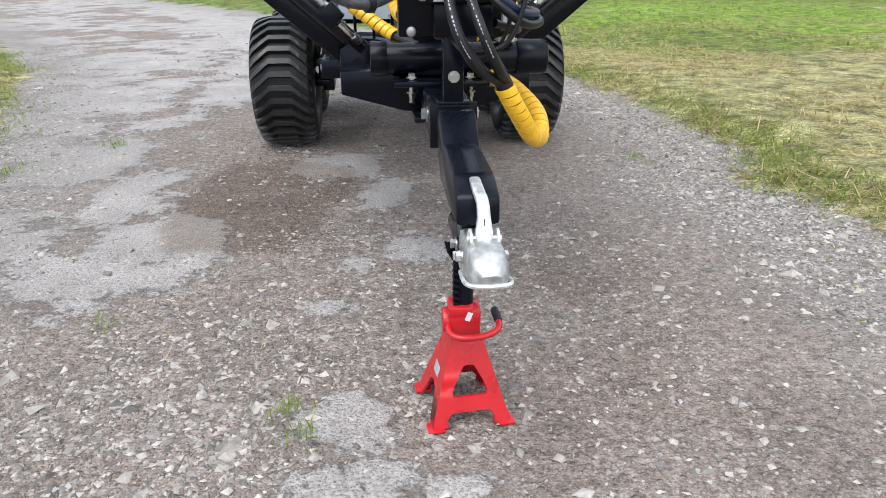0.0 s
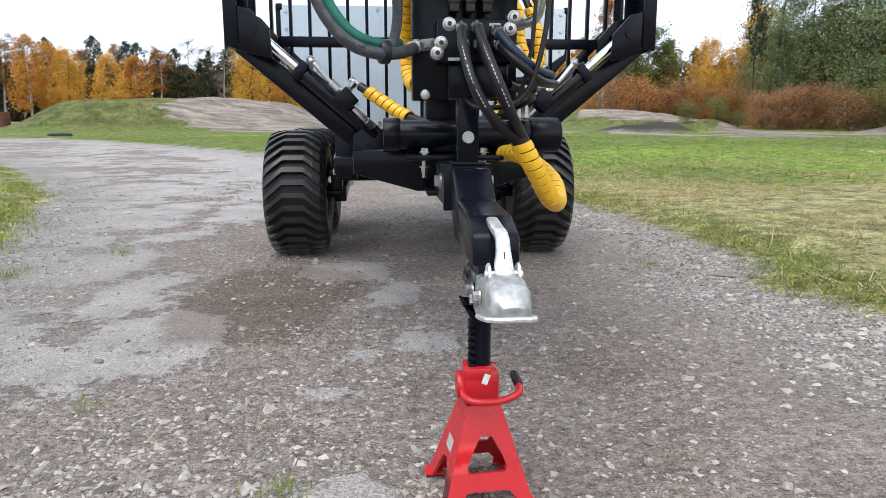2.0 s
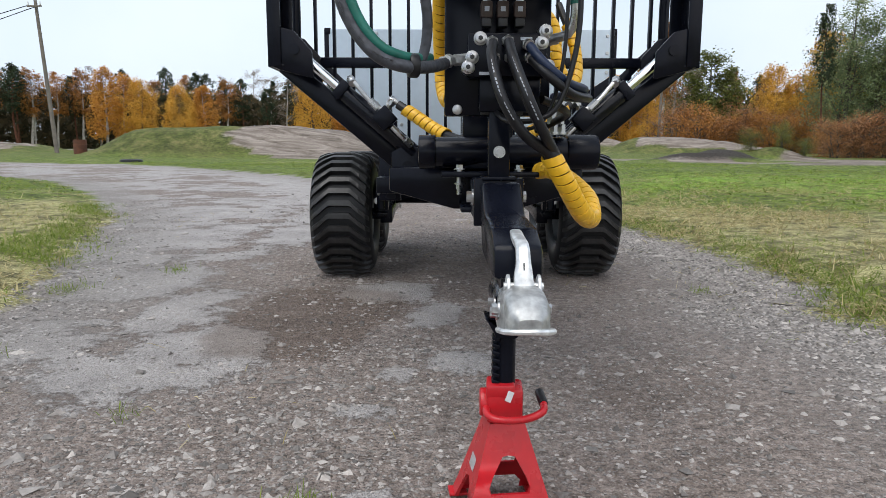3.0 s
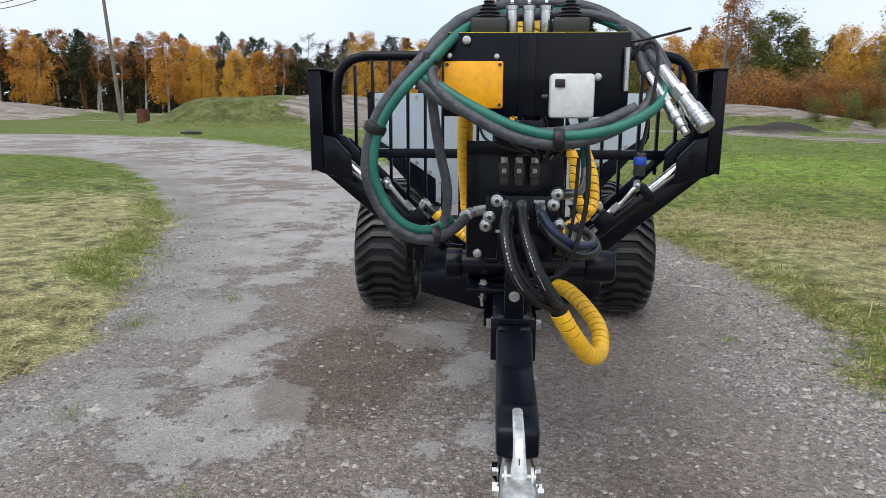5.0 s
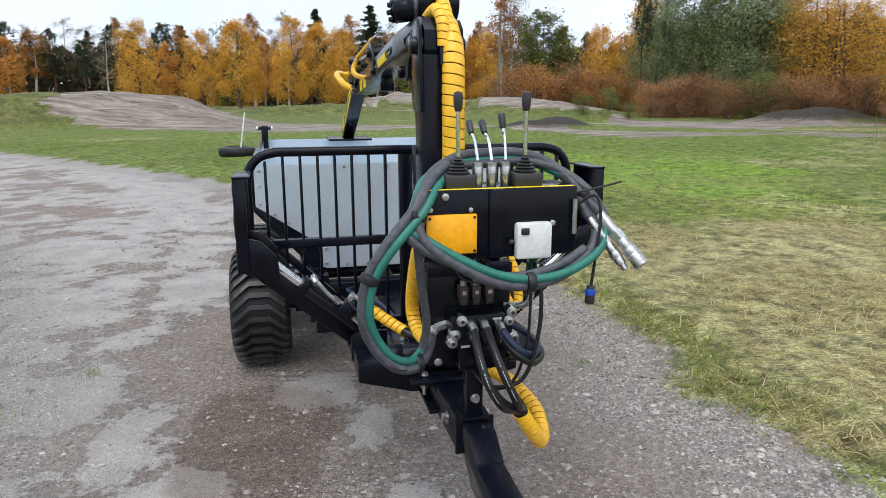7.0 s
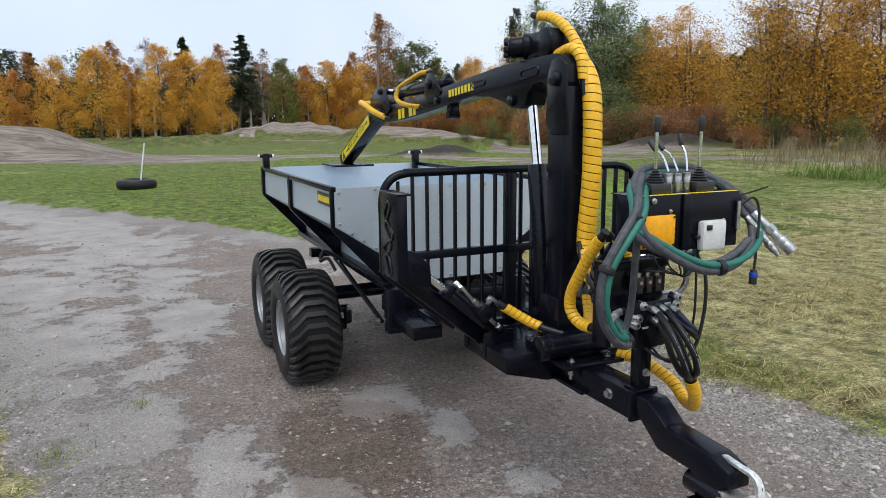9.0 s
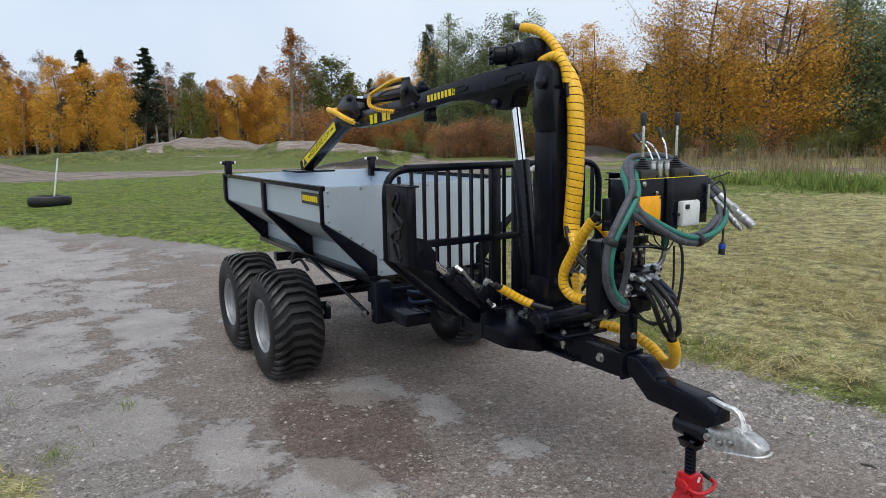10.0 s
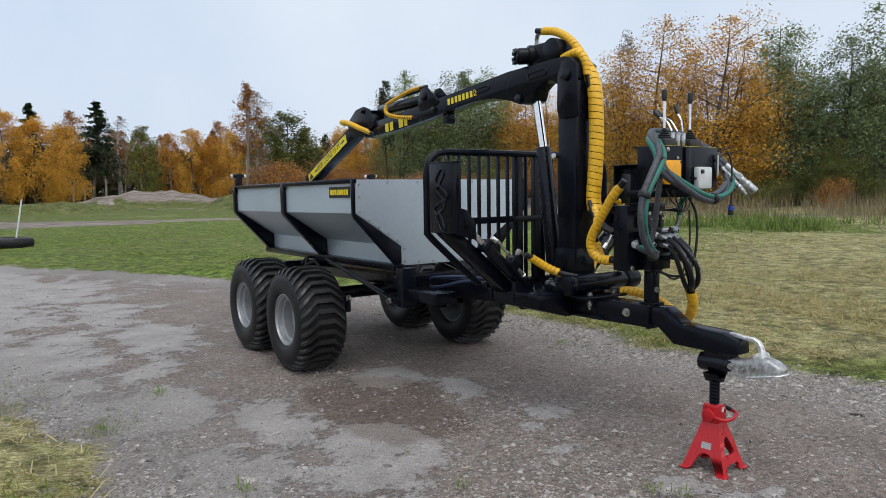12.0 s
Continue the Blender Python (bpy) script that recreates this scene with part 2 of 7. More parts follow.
def spiral(bm, pts, r, pitch=0.026, gap=0.0018, seg=26):
    """A spiral hose guard: one flat band wound round a curve, with a thin gap between turns."""
    step = pitch / seg
    fr = frames_along(smooth_path(pts, step))
    w = (pitch - gap) / 2
    k_half = max(1, round(w / step))
    rows = []
    n = len(fr)
    for i in range(k_half, n - k_half):
        a = 2 * math.pi * i / seg
        row = []
        for off, rad in ((-k_half, r - 0.0022), (-k_half + 1, r), (0, r + 0.0005), (k_half - 1, r), (k_half, r - 0.0022)):
            p, s, u = fr[i + off]
            row.append(bm.verts.new(p + rad * (math.cos(a) * s + math.sin(a) * u)))
        rows.append(row)
    for a, b in zip(rows, rows[1:]):
        for k in range(4):
            bm.faces.new((a[k], b[k], b[k + 1], a[k + 1]))
    return bm


def lathe(bm, prof, seg=48, axis="x", at=(0, 0, 0)):
    """A profile of (along, radius) turned round an axis through at."""
    o = Vector(at)
    rings = []
    for u, r in prof:
        ring = []
        for k in range(seg):
            a = 2 * math.pi * k / seg
            c, s = r * math.cos(a), r * math.sin(a)
            ring.append(bm.verts.new(o + Vector({"x": (u, c, s), "y": (c, u, s), "z": (c, s, u)}[axis])))
        rings.append(ring)
    for a, b in zip(rings, rings[1:]):
        for k in range(seg):
            bm.faces.new((a[k], a[(k + 1) % seg], b[(k + 1) % seg], b[k]))
    return bm


def bolt(bm, p, d, r=0.009, h=0.008):
    """A hexagon head on its washer."""
    p, d = Vector(p), Vector(d).normalized()
    rod(bm, p, p + d * h * 0.3, r * 1.45, seg=16)
    rod(bm, p + d * h * 0.3, p + d * h * 1.3, r, seg=6)
    return bm


TRAILER = pose(0.078, 1.0, 0.0, 0, 0, 5.6)
origins = {}


def thing(name, at, label, category, group="", base=TRAILER, kind=""):
    """An Empty at the base of a thing; its parts hang under it."""
    ob = tagged(new(name), label, category, group, kind)
    ob.empty_display_size = 0.1
    ob.matrix_world = base @ Matrix.Translation(at)
    origins[ob.name] = Vector(at)
    return ob


def part(name, bm, mat, parent, label="", smooth=True):
    """Link a bmesh as one mesh under a thing or under a part."""
    o = origins[parent.name]
    bmesh.ops.recalc_face_normals(bm, faces=bm.faces[:])
    if o.length:
        bmesh.ops.translate(bm, vec=-o, verts=bm.verts[:])
    me = bpy.data.meshes.new(name)
    bm.to_mesh(me)
    bm.free()
    me.materials.append(mat)
    if smooth:
        me.shade_smooth()
        me.set_sharp_from_angle(angle=radians(35))
    ob = new(name, me)
    ob.parent = parent
    origins[ob.name] = o
    return tagged(ob, label)


def B():
    return bmesh.new()

# ---- ground ----


def sdist(px, py, poly):
    """Signed distance to a closed polygon, positive inside."""
    d = np.full(px.shape, 1e9)
    inside = np.zeros(px.shape, bool)
    n = len(poly)
    for i in range(n):
        (ax, ay), (cx, cy) = poly[i], poly[(i + 1) % n]
        ex, ey = cx - ax, cy - ay
        t = np.clip(((px - ax) * ex + (py - ay) * ey) / (ex * ex + ey * ey), 0, 1)
        d = np.minimum(d, np.hypot(px - ax - t * ex, py - ay - t * ey))
        hit = ((ay > py) != (cy > py)) & (px < ex * (py - ay) / (ey if ey else 1e-9) + ax)
        inside ^= hit
    return np.where(inside, d, -d)


def wave(px, py, f, seed):
    """Cheap smooth noise, about -1 to 1."""
    rng = np.random.RandomState(seed)
    v = np.zeros(px.shape)
    for k in range(7):
        a, ph = rng.uniform(0, 2 * np.pi, 2)
        s = f * rng.uniform(0.6, 1.7)
        v = v + np.sin((px * np.cos(a) + py * np.sin(a)) * s + ph + 1.3 * np.sin((py * np.cos(a) - px * np.sin(a)) * s * 0.7 + ph))
    return v / 4.0


def ramp(v, a, b):
    t = np.clip((v - a) / (b - a), 0, 1)
    return t * t * (3 - 2 * t)


ROAD = [(2.3, -6), (1.85, 0.6), (1.62, 1.8), (1.52, 2.45), (1.33, 2.95), (1.52, 3.5), (1.4, 4.2), (1.15, 5.2), (0.95, 5.9), (0.6, 7.2), (-0.5, 9.2), (-1.7, 11),
        (-3.4, 13.2), (-6.0, 16), (-8.9, 19), (-13.3, 22.6), (-20, 23.2), (-34, 24), (-70, 22), (-70, 13), (-34, 14.6), (-12.3, 13.9), (-10.4, 13.3), (-8.1, 11.8),
        (-5.6, 8.8), (-3.6, 6.1), (-2.75, 4.2), (-2.35, 3.4), (-2.05, 2.75), (-2.05, 2.0), (-2.7, 0.4), (-3.6, -6)]
# heaps: centre, half widths, height
MOUNDS = [(6.5, 72.0, 7.0, 4.0, 1.7), (5.0, 78.0, 5.0, 2.5, 0.8), (7.6, 28.6, 1.7, 0.6, 0.42), (9.0, 28.9, 1.0, 0.5, 0.32), (13.0, 36.0, 1.7, 1.0, 0.55),
          (24.5, 34.5, 3.2, 1.2, 0.75), (-3.0, 51.0, 5.5, 2.0, 0.75), (9.5, 21.5, 2.4, 0.8, 0.12)]
# banks of the practice track: from, to, half width, height at either end
RIDGES = [(-18.0, 34.6, -12.5, 36.5, 4.2, 1.45, 1.62), (-12.5, 36.5, -9.8, 36.8, 4.6, 1.62, 1.50), (-9.8, 36.8, -4.8, 35.5, 4.4, 1.50, 0.05), (-52.0, 51.0, -37.0, 49.0, 5.5, 1.75, 0.7),
          (10.0, 50.5, 14.5, 50.0, 4.0, 1.2, 0.95), (14.5, 50.0, 19.5, 47.5, 4.0, 0.95, 0.05)]
# worn asphalt slabs left in the dirt: centre and half widths
SLABS = [(-1.10, 1.88, 0.36, 0.26), (-1.00, 2.18, 0.20, 0.30), (-1.28, 2.75, 0.24, 0.50), (-1.70, 3.35, 0.42, 0.60), (-1.62, 2.25, 0.30, 0.42), (-2.35, 4.7, 0.62, 1.1), (-2.9, 6.6, 0.8, 1.5), (-1.55, 5.2, 0.35, 0.8),
         (-0.48, 3.16, 0.26, 0.26), (-0.22, 2.62, 0.12, 0.24), (-0.08, 2.16, 0.14, 0.15), (-0.31, 1.72, 0.11, 0.08), (-0.27, 2.0, 0.09, 0.08), (-0.20, 1.19, 0.13, 0.10), (-0.17, 1.01, 0.16, 0.07), (0.03, 1.0, 0.09, 0.05)]


def slab_at(px, py):
    """How far a place lies on a worn asphalt slab, 0 to 1, the rim at about a half."""
    v = np.full(px.shape, -3.0)
    for sx, sy, rx, ry in SLABS:
        v = np.maximum(v, (1 - np.hypot((px - sx) / rx, (py - sy) / ry)) * min(1.0, rx / 0.3 + 0.3))
    return np.clip(0.36 + 0.95 * v + 0.32 * wave(px, py, 7.0, 16) + 0.17 * wave(px, py, 21.0, 17) + 0.08 * wave(px, py, 55.0, 18), 0, 1)


def height_at(px, py):
    sd = sdist(px, py, ROAD)
    far = np.hypot(px, py)
    h = 0.006 * wave(px, py, 2.6, 1) + 0.004 * wave(px, py, 9.0, 2)
    verge = ramp(-sd, -0.05, 0.45)
    h = h + verge * (0.05 + 0.018 * wave(px, py, 3.0, 3)) * (1 + 0.4 * ramp(px, 3, 9))
    h = h + 0.10 * wave(px, py, 0.16, 4) * ramp(far, 9, 30) * verge
    h = h + 0.007 * ramp(slab_at(px, py), 0.42, 0.58) * ramp(-far, -9.0, -6.0)
    bank = np.zeros(px.shape)
    for ax, ay, bx1, by1, wd, h0, h1 in RIDGES:
        ex, ey = bx1 - ax, by1 - ay
        t = np.clip(((px - ax) * ex + (py - ay) * ey) / (ex * ex + ey * ey), 0, 1)
        d = np.hypot(px - ax - t * ex, py - ay - t * ey)
        bank = np.maximum(bank, (h0 + (h1 - h0) * t) * ramp(-d, -wd, -wd * 0.12))
    h = h + bank * (1 + 0.06 * wave(px, py, 0.9, 7) + 0.04 * wave(px, py, 2.6, 8))
    for mx, my, sx, sy, mh in MOUNDS:
        e = np.clip(((px - mx) / sx) ** 2 + ((py - my) / sy) ** 2, 0, 12)
        h = h + mh * np.exp(-(e ** 1.35)) * (1 + 0.13 * wave(px, py, 1.1, 7) + 0.10 * wave(px, py, 2.9, 8))
    return h, sd


def lines(lo, hi, fine, up, down):
    """Grid lines: fine between lo and hi, then widening to 0.6 m as far as up and down, then to the horizon."""
    a = list(np.arange(lo, hi, fine))
    for sign, end in ((1, up), (-1, down)):
        s, v = fine, (a[-1] if sign > 0 else a[0])
        while abs(v) < 3000:
            s = min(s * 1.07, 0.6) if v * sign < end else s * 1.18
            v += sign * s
            a.insert(len(a) if sign > 0 else 0, v)
    return np.array(a)


gx, gy = lines(-3.2, 2.6, 0.032, 34, 56), lines(0.8, 6.6, 0.032, 58, 3)
GX, GY = np.meshgrid(gx, gy)
PX, PY = GX.ravel(), GY.ravel()
PZ, SD = height_at(PX, PY)
cols, rows_n = len(gx), len(gy)
idx = np.arange(cols * rows_n).reshape(rows_n, cols)
quads = np.stack([idx[:-1, :-1], idx[:-1, 1:], idx[1:, 1:], idx[1:, :-1]], -1).reshape(-1, 4)
gm = bpy.data.meshes.new("ground")
gm.vertices.add(len(PX))
gm.vertices.foreach_set("co", np.stack([PX, PY, PZ], 1).astype(np.float32).ravel())
gm.loops.add(quads.size)
gm.loops.foreach_set("vertex_index", quads.astype(np.int32).ravel())
gm.polygons.add(len(quads))
gm.polygons.foreach_set("loop_start", np.arange(0, quads.size, 4, dtype=np.int32))
gm.update()
gm.validate()
gm.shade_smooth()
FAR = np.hypot(PX, PY)
# how far the surface is road, worn asphalt, sand, dry straw, or damp earth with trailer shade
road_mask = ramp(SD + 0.10 * wave(PX, PY, 7.0, 11) + 0.06 * wave(PX, PY, 19.0, 12), -0.12, 0.12)
lane = np.exp(-((PX + 1.45 + 0.03 * (PY - 3) ** 2 * (PY > 3)) / 0.62) ** 2)
blot = wave(PX, PY, 1.9, 13) * 0.7 + wave(PX, PY, 5.4, 14) * 0.6 + wave(PX, PY, 14.0, 15) * 0.35
plate = ramp(0.46 * lane + 0.16 * ramp(-PX, -0.1, 0.7) * ramp(-PY, -6, -3) + 0.55 * np.exp(-((PX + 0.42) / 0.22) ** 2 - ((PY - 2.75) / 0.75) ** 2) + 0.35 * np.exp(-((PX + 0.5) / 0.5) ** 2 - ((PY - 0.9) / 0.4) ** 2)
             + 0.50 * ramp(FAR, 5.5, 10) + 0.46 * blot, 0.02, 0.92)
slab = slab_at(PX, PY)
near = ramp(-FAR, -5.2, -3.6) * ramp(PX, -2.4, -1.9)
plate = slab * near + np.maximum(plate, slab) * (1 - near)
# damp patches; the second term paints the trailer's shade on the road below it
damp_shade = ramp(1.5 * np.exp(-((PX + 0.74) / 0.30) ** 4 - ((PY - 2.62) / 0.52) ** 4) + 0.38 * np.exp(-((PX + 0.15) / 0.75) ** 2 - ((PY - 3.9) / 0.9) ** 2)
            + 0.5 * np.exp(-((PX - 0.55) / 0.55) ** 2 - ((PY - 1.9) / 1.6) ** 2) + 0.3 * blot, 0.22, 0.95)
AZ = np.degrees(np.arctan2(PX, PY))
track_r = 30.5 - 4.0 * ramp(AZ, 8, 24) + 0.8 * np.sin(AZ * 0.21)
sand = np.exp(-((FAR - track_r) / 2.0) ** 2) * ramp(AZ, -16, -8) * 1.15
face = sdist(PX, PY, [(-14.3, 34.0), (-13.2, 38.6), (-8.0, 39.0), (-3.5, 37.4), (2.0, 32.5), (1.5, 28.2), (-4.0, 27.6), (-7.0, 31.0), (-10.5, 32.2)])
sand = np.maximum(sand, ramp(face, -0.6, 0.6) * 1.3)
wedge = sdist(PX, PY, [(9.0, 48.6), (9.5, 53.0), (15.0, 53.5), (19.5, 48.8), (17.5, 46.6), (13.5, 47.8)])
sand = np.maximum(sand, ramp(wedge, -0.7, 0.7) * 1.3)
for mx, my, sx, sy, mh in MOUNDS[:2]:
    sand = np.maximum(sand, 1.15 * np.exp(-((PX - mx) / sx * 0.8) ** 2 - ((PY - my) / sy * 0.8) ** 2))
sand = np.maximum(sand, 1.25 * np.exp(-((PX - 19) / 8.5) ** 2 - ((PY - 31.5) / 5.5) ** 2))
sand = np.maximum(sand, 1.15 * np.exp(-((PX - 9.3) / 2.8) ** 2 - ((PY - 22.0) / 1.7) ** 2))
sand = np.maximum(sand, 0.85 * np.exp(-((FAR - 62) / 4.0) ** 2) * ramp(wave(PX, PY, 0.12, 25), -0.4, 0.3))
sand = np.maximum(sand, 0.8 * np.exp(-((FAR - 82) / 5.0) ** 2))
sand = np.maximum(sand, 1.1 * np.exp(-((PX + 44) / 11) ** 2 - ((PY - 48) / 7) ** 2))
sand = np.maximum(sand, 0.95 * np.exp(-((PX + 30) / 6) ** 2 - ((PY - 43.5) / 3) ** 2))
sand = np.maximum(sand, 0.75 * np.exp(-((PX + 0.4) / 1.0) ** 2 - ((PY - 11.8) / 0.35) ** 2))
sand = ramp(sand + 0.22 * wave(PX, PY, 0.55, 21) + 0.16 * wave(PX, PY, 2.2, 22), 0.5, 0.75) * (1 - road_mask)
dark = np.zeros(PX.shape)
for mx, my, sx, sy, mh in (MOUNDS[2], MOUNDS[3], MOUNDS[5]):
    dark = np.maximum(dark, np.exp(-(((PX - mx) / sx) ** 2 + ((PY - my) / sy) ** 2) * 0.8) * 1.5)
dry = ramp(0.75 * np.exp(-((FAR - 4) / 5.5) ** 2) + 0.55 * np.exp(-((PX + 3.5) / 2.5) ** 2 - ((PY - 4.5) / 3.5) ** 2) + 0.4 * np.exp(-((PX - 6) / 3.5) ** 2 - ((PY - 3) / 6) ** 2)
           + 0.6 * ramp(AZ, 30, 50) * ramp(FAR, 3, 6) + 0.85 * np.exp(-((PX + 7) / 4.5) ** 2 - ((PY - 8) / 4.0) ** 2)
           - 0.75 * ramp(FAR, 6.5, 10) * ramp(-FAR, -26, -20) * ramp(-AZ, -32, -24) + 0.42 * wave(PX, PY, 0.9, 31) + 0.34 * wave(PX, PY, 3.4, 32), 0.15, 0.95)
for name, values in (("road", road_mask), ("plate", plate), ("damp_shade", damp_shade), ("sand", sand), ("dark", dark), ("dry", dry), ("edge", np.exp(-((SD - 0.25) / 0.4) ** 2)), ("lush", np.exp(-((FAR - 12.5) / 4.2) ** 2) * ramp(AZ, 2, 14) * ramp(-AZ, -40, -30) + 0.4 * wave(PX, PY, 0.7, 35)), ("rough", ramp(PZ, 0.12, 0.6) + 0.55 * ramp(FAR, 24, 45))):
    at = gm.attributes.new(name, "FLOAT", "POINT")
    at.data.foreach_set("value", values.astype(np.float32))

G_MAT = bpy.data.materials.new("gravel_road_and_meadow")
G_MAT.use_nodes = True
nt = G_MAT.node_tree
gb = nt.nodes["Principled BSDF"]
g_co = nt.nodes.new("ShaderNodeTexCoord")


def noise_node(scale, detail=4.0, rough=0.6):
    n = nt.nodes.new("ShaderNodeTexNoise")
    n.inputs["Scale"].default_value, n.inputs["Detail"].default_value, n.inputs["Roughness"].default_value = scale, detail, rough
    nt.links.new(g_co.outputs["Object"], n.inputs["Vector"])
    return n.outputs["Fac"]


def ramp_node(fac, stops):
    n = nt.nodes.new("ShaderNodeValToRGB")
    while len(n.color_ramp.elements) < len(stops):
        n.color_ramp.elements.new(0.5)
    for e, (p, c) in zip(n.color_ramp.elements, stops):
        e.position, e.color = p, (*c, 1)
    nt.links.new(fac, n.inputs[0])
    return n.outputs[0]


def mix_node(fac, a, b, blend="MIX"):
    n = nt.nodes.new("ShaderNodeMix")
    n.data_type, n.blend_type = "RGBA", blend
    for sock, v in ((n.inputs[0], fac), (n.inputs[6], a), (n.inputs[7], b)):
        if hasattr(v, "links"):
            nt.links.new(v, sock)
        else:
            sock.default_value = v
    return n.outputs[2]


def attr_node(name):
    n = nt.nodes.new("ShaderNodeAttribute")
    n.attribute_name = name
    return n.outputs["Fac"]


def math_node(op, a, b, c=None):
    n = nt.nodes.new("ShaderNodeMath")
    n.operation = op
    for sock, v in zip(n.inputs, (a, b, c)):
        if v is None:
            continue
        if hasattr(v, "links"):
            nt.links.new(v, sock)
        else:
            sock.default_value = v
    return n.outputs[0]


def sharpen(fac, by, width):
    """A mask whose border is broken up by a noise."""
    s = math_node("MULTIPLY_ADD", math_node("SUBTRACT", by, 0.5), 0.9, fac)
    n = nt.nodes.new("ShaderNodeMapRange")
    n.interpolation_type = "SMOOTHSTEP"
    n.inputs[1].default_value, n.inputs[2].default_value = 0.5 - width, 0.5 + width
    nt.links.new(s, n.inputs[0])
    return n.outputs[0]


n_rag = noise_node(3.2, 9, 0.68)
n_mid, n_small, n_grit = noise_node(7.0, 6), noise_node(34.0, 6, 0.7), noise_node(120.0, 4, 0.7)
vor = nt.nodes.new("ShaderNodeTexVoronoi")
vor.inputs["Scale"].default_value = 62.0
nt.links.new(g_co.outputs["Object"], vor.inputs["Vector"])
dirt = ramp_node(n_small, [(0.3, (0.098, 0.077, 0.066)), (0.52, (0.232, 0.190, 0.166)), (0.72, (0.38, 0.325, 0.292))])
stones_col = ramp_node(vor.outputs["Color"], [(0.25, (0.13, 0.115, 0.105)), (0.55, (0.29, 0.265, 0.248)), (0.85, (0.56, 0.54, 0.525))])
stone_mask = ramp_node(vor.outputs["Distance"], [(0.25, (1, 1, 1)), (0.5, (0, 0, 0))])
pick = math_node("MULTIPLY", stone_mask, math_node("GREATER_THAN", n_mid, 0.5))
dirt = mix_node(math_node("MULTIPLY", pick, 0.5), dirt, stones_col)
vor_small = nt.nodes.new("ShaderNodeTexVoronoi")
vor_small.inputs["Scale"].default_value = 150.0
nt.links.new(g_co.outputs["Object"], vor_small.inputs["Vector"])
small_col = ramp_node(vor_small.outputs["Color"], [(0.2, (0.075, 0.060, 0.052)), (0.5, (0.235, 0.200, 0.180)), (0.8, (0.50, 0.462, 0.435))])
small_mask = ramp_node(vor_small.outputs["Distance"], [(0.3, (1, 1, 1)), (0.55, (0, 0, 0))])
dirt = mix_node(math_node("MULTIPLY", small_mask, 0.42), dirt, small_col)
plate_col = ramp_node(n_grit, [(0.3, (0.27, 0.256, 0.248)), (0.5, (0.385, 0.367, 0.358)), (0.7, (0.50, 0.482, 0.473))])
plate_col = mix_node(math_node("MULTIPLY", small_mask, 0.36), plate_col, small_col)
plate_col = mix_node(math_node("MULTIPLY", n_mid, 0.28), plate_col, (0.21, 0.19, 0.178, 1))
slab_mask = sharpen(attr_node("plate"), math_node("MULTIPLY_ADD", n_rag, 2.7, math_node("MULTIPLY_ADD", n_small, 1.3, -1.5)), 0.09)
road_col = mix_node(math_node("MULTIPLY", slab_mask, 0.82), dirt, plate_col)
mottle = nt.nodes.new("ShaderNodeMapRange")
mottle.inputs[1].default_value, mottle.inputs[2].default_value, mottle.inputs[3].default_value, mottle.inputs[4].default_value = 0.32, 0.68, 0.92, 1.36
nt.links.new(n_rag, mottle.inputs[0])
mottled = nt.nodes.new("ShaderNodeVectorMath")
mottled.operation = "SCALE"
nt.links.new(road_col, mottled.inputs[0])
nt.links.new(mottle.outputs[0], mottled.inputs["Scale"])
road_col = mottled.outputs[0]
# one darkened road colour for damp earth and the painted trailer shade
damp_shade_col = mix_node(1.0, road_col, (0.66, 0.612, 0.575, 1), "MULTIPLY")
road_col = mix_node(sharpen(attr_node("damp_shade"), n_mid, 0.4), road_col, damp_shade_col)
edge_col = mix_node(stone_mask, (0.28, 0.258, 0.24, 1), stones_col)
road_col = mix_node(math_node("MULTIPLY", attr_node("edge"), 0.8), road_col, edge_col)
fibre_map = nt.nodes.new("ShaderNodeMapping")
fibre_map.inputs["Scale"].default_value = (1.0, 2.6, 1.0)
fibre_map.inputs["Rotation"].default_value = (0, 0, 0.5)
nt.links.new(g_co.outputs["Object"], fibre_map.inputs["Vector"])
fibre = nt.nodes.new("ShaderNodeTexNoise")
fibre.inputs["Scale"].default_value, fibre.inputs["Detail"].default_value, fibre.inputs["Roughness"].default_value, fibre.inputs["Distortion"].default_value = 26.0, 8.0, 0.75, 1.2
nt.links.new(fibre_map.outputs[0], fibre.inputs["Vector"])
n_fibre = fibre.outputs["Fac"]
green = ramp_node(n_fibre, [(0.38, (0.034, 0.050, 0.009)), (0.5, (0.105, 0.160, 0.019)), (0.62, (0.22, 0.27, 0.055))])
lush = ramp_node(n_fibre, [(0.38, (0.060, 0.105, 0.008)), (0.5, (0.150, 0.262, 0.018)), (0.62, (0.27, 0.38, 0.055))])
green = mix_node(sharpen(attr_node("lush"), n_mid, 0.4), green, lush)
straw = ramp_node(n_fibre, [(0.38, (0.105, 0.100, 0.034)), (0.5, (0.285, 0.262, 0.112)), (0.62, (0.60, 0.55, 0.31))])
meadow = mix_node(sharpen(attr_node("dry"), n_mid, 0.5), green, straw)
clump = nt.nodes.new("ShaderNodeMapRange")
clump.inputs[1].default_value, clump.inputs[2].default_value, clump.inputs[3].default_value, clump.inputs[4].default_value = 0.36, 0.64, 0.42, 1.62
nt.links.new(n_mid, clump.inputs[0])
clumped = nt.nodes.new("ShaderNodeVectorMath")
clumped.operation = "SCALE"
nt.links.new(meadow, clumped.inputs[0])
nt.links.new(clump.outputs[0], clumped.inputs["Scale"])
worn = ramp_node(noise_node(0.45, 8, 0.7), [(0.46, (0, 0, 0)), (0.62, (1, 1, 1))])
meadow = mix_node(math_node("MULTIPLY", worn, 0.32), clumped.outputs[0], (0.19, 0.155, 0.075, 1))
rut_map = nt.nodes.new("ShaderNodeMapping")
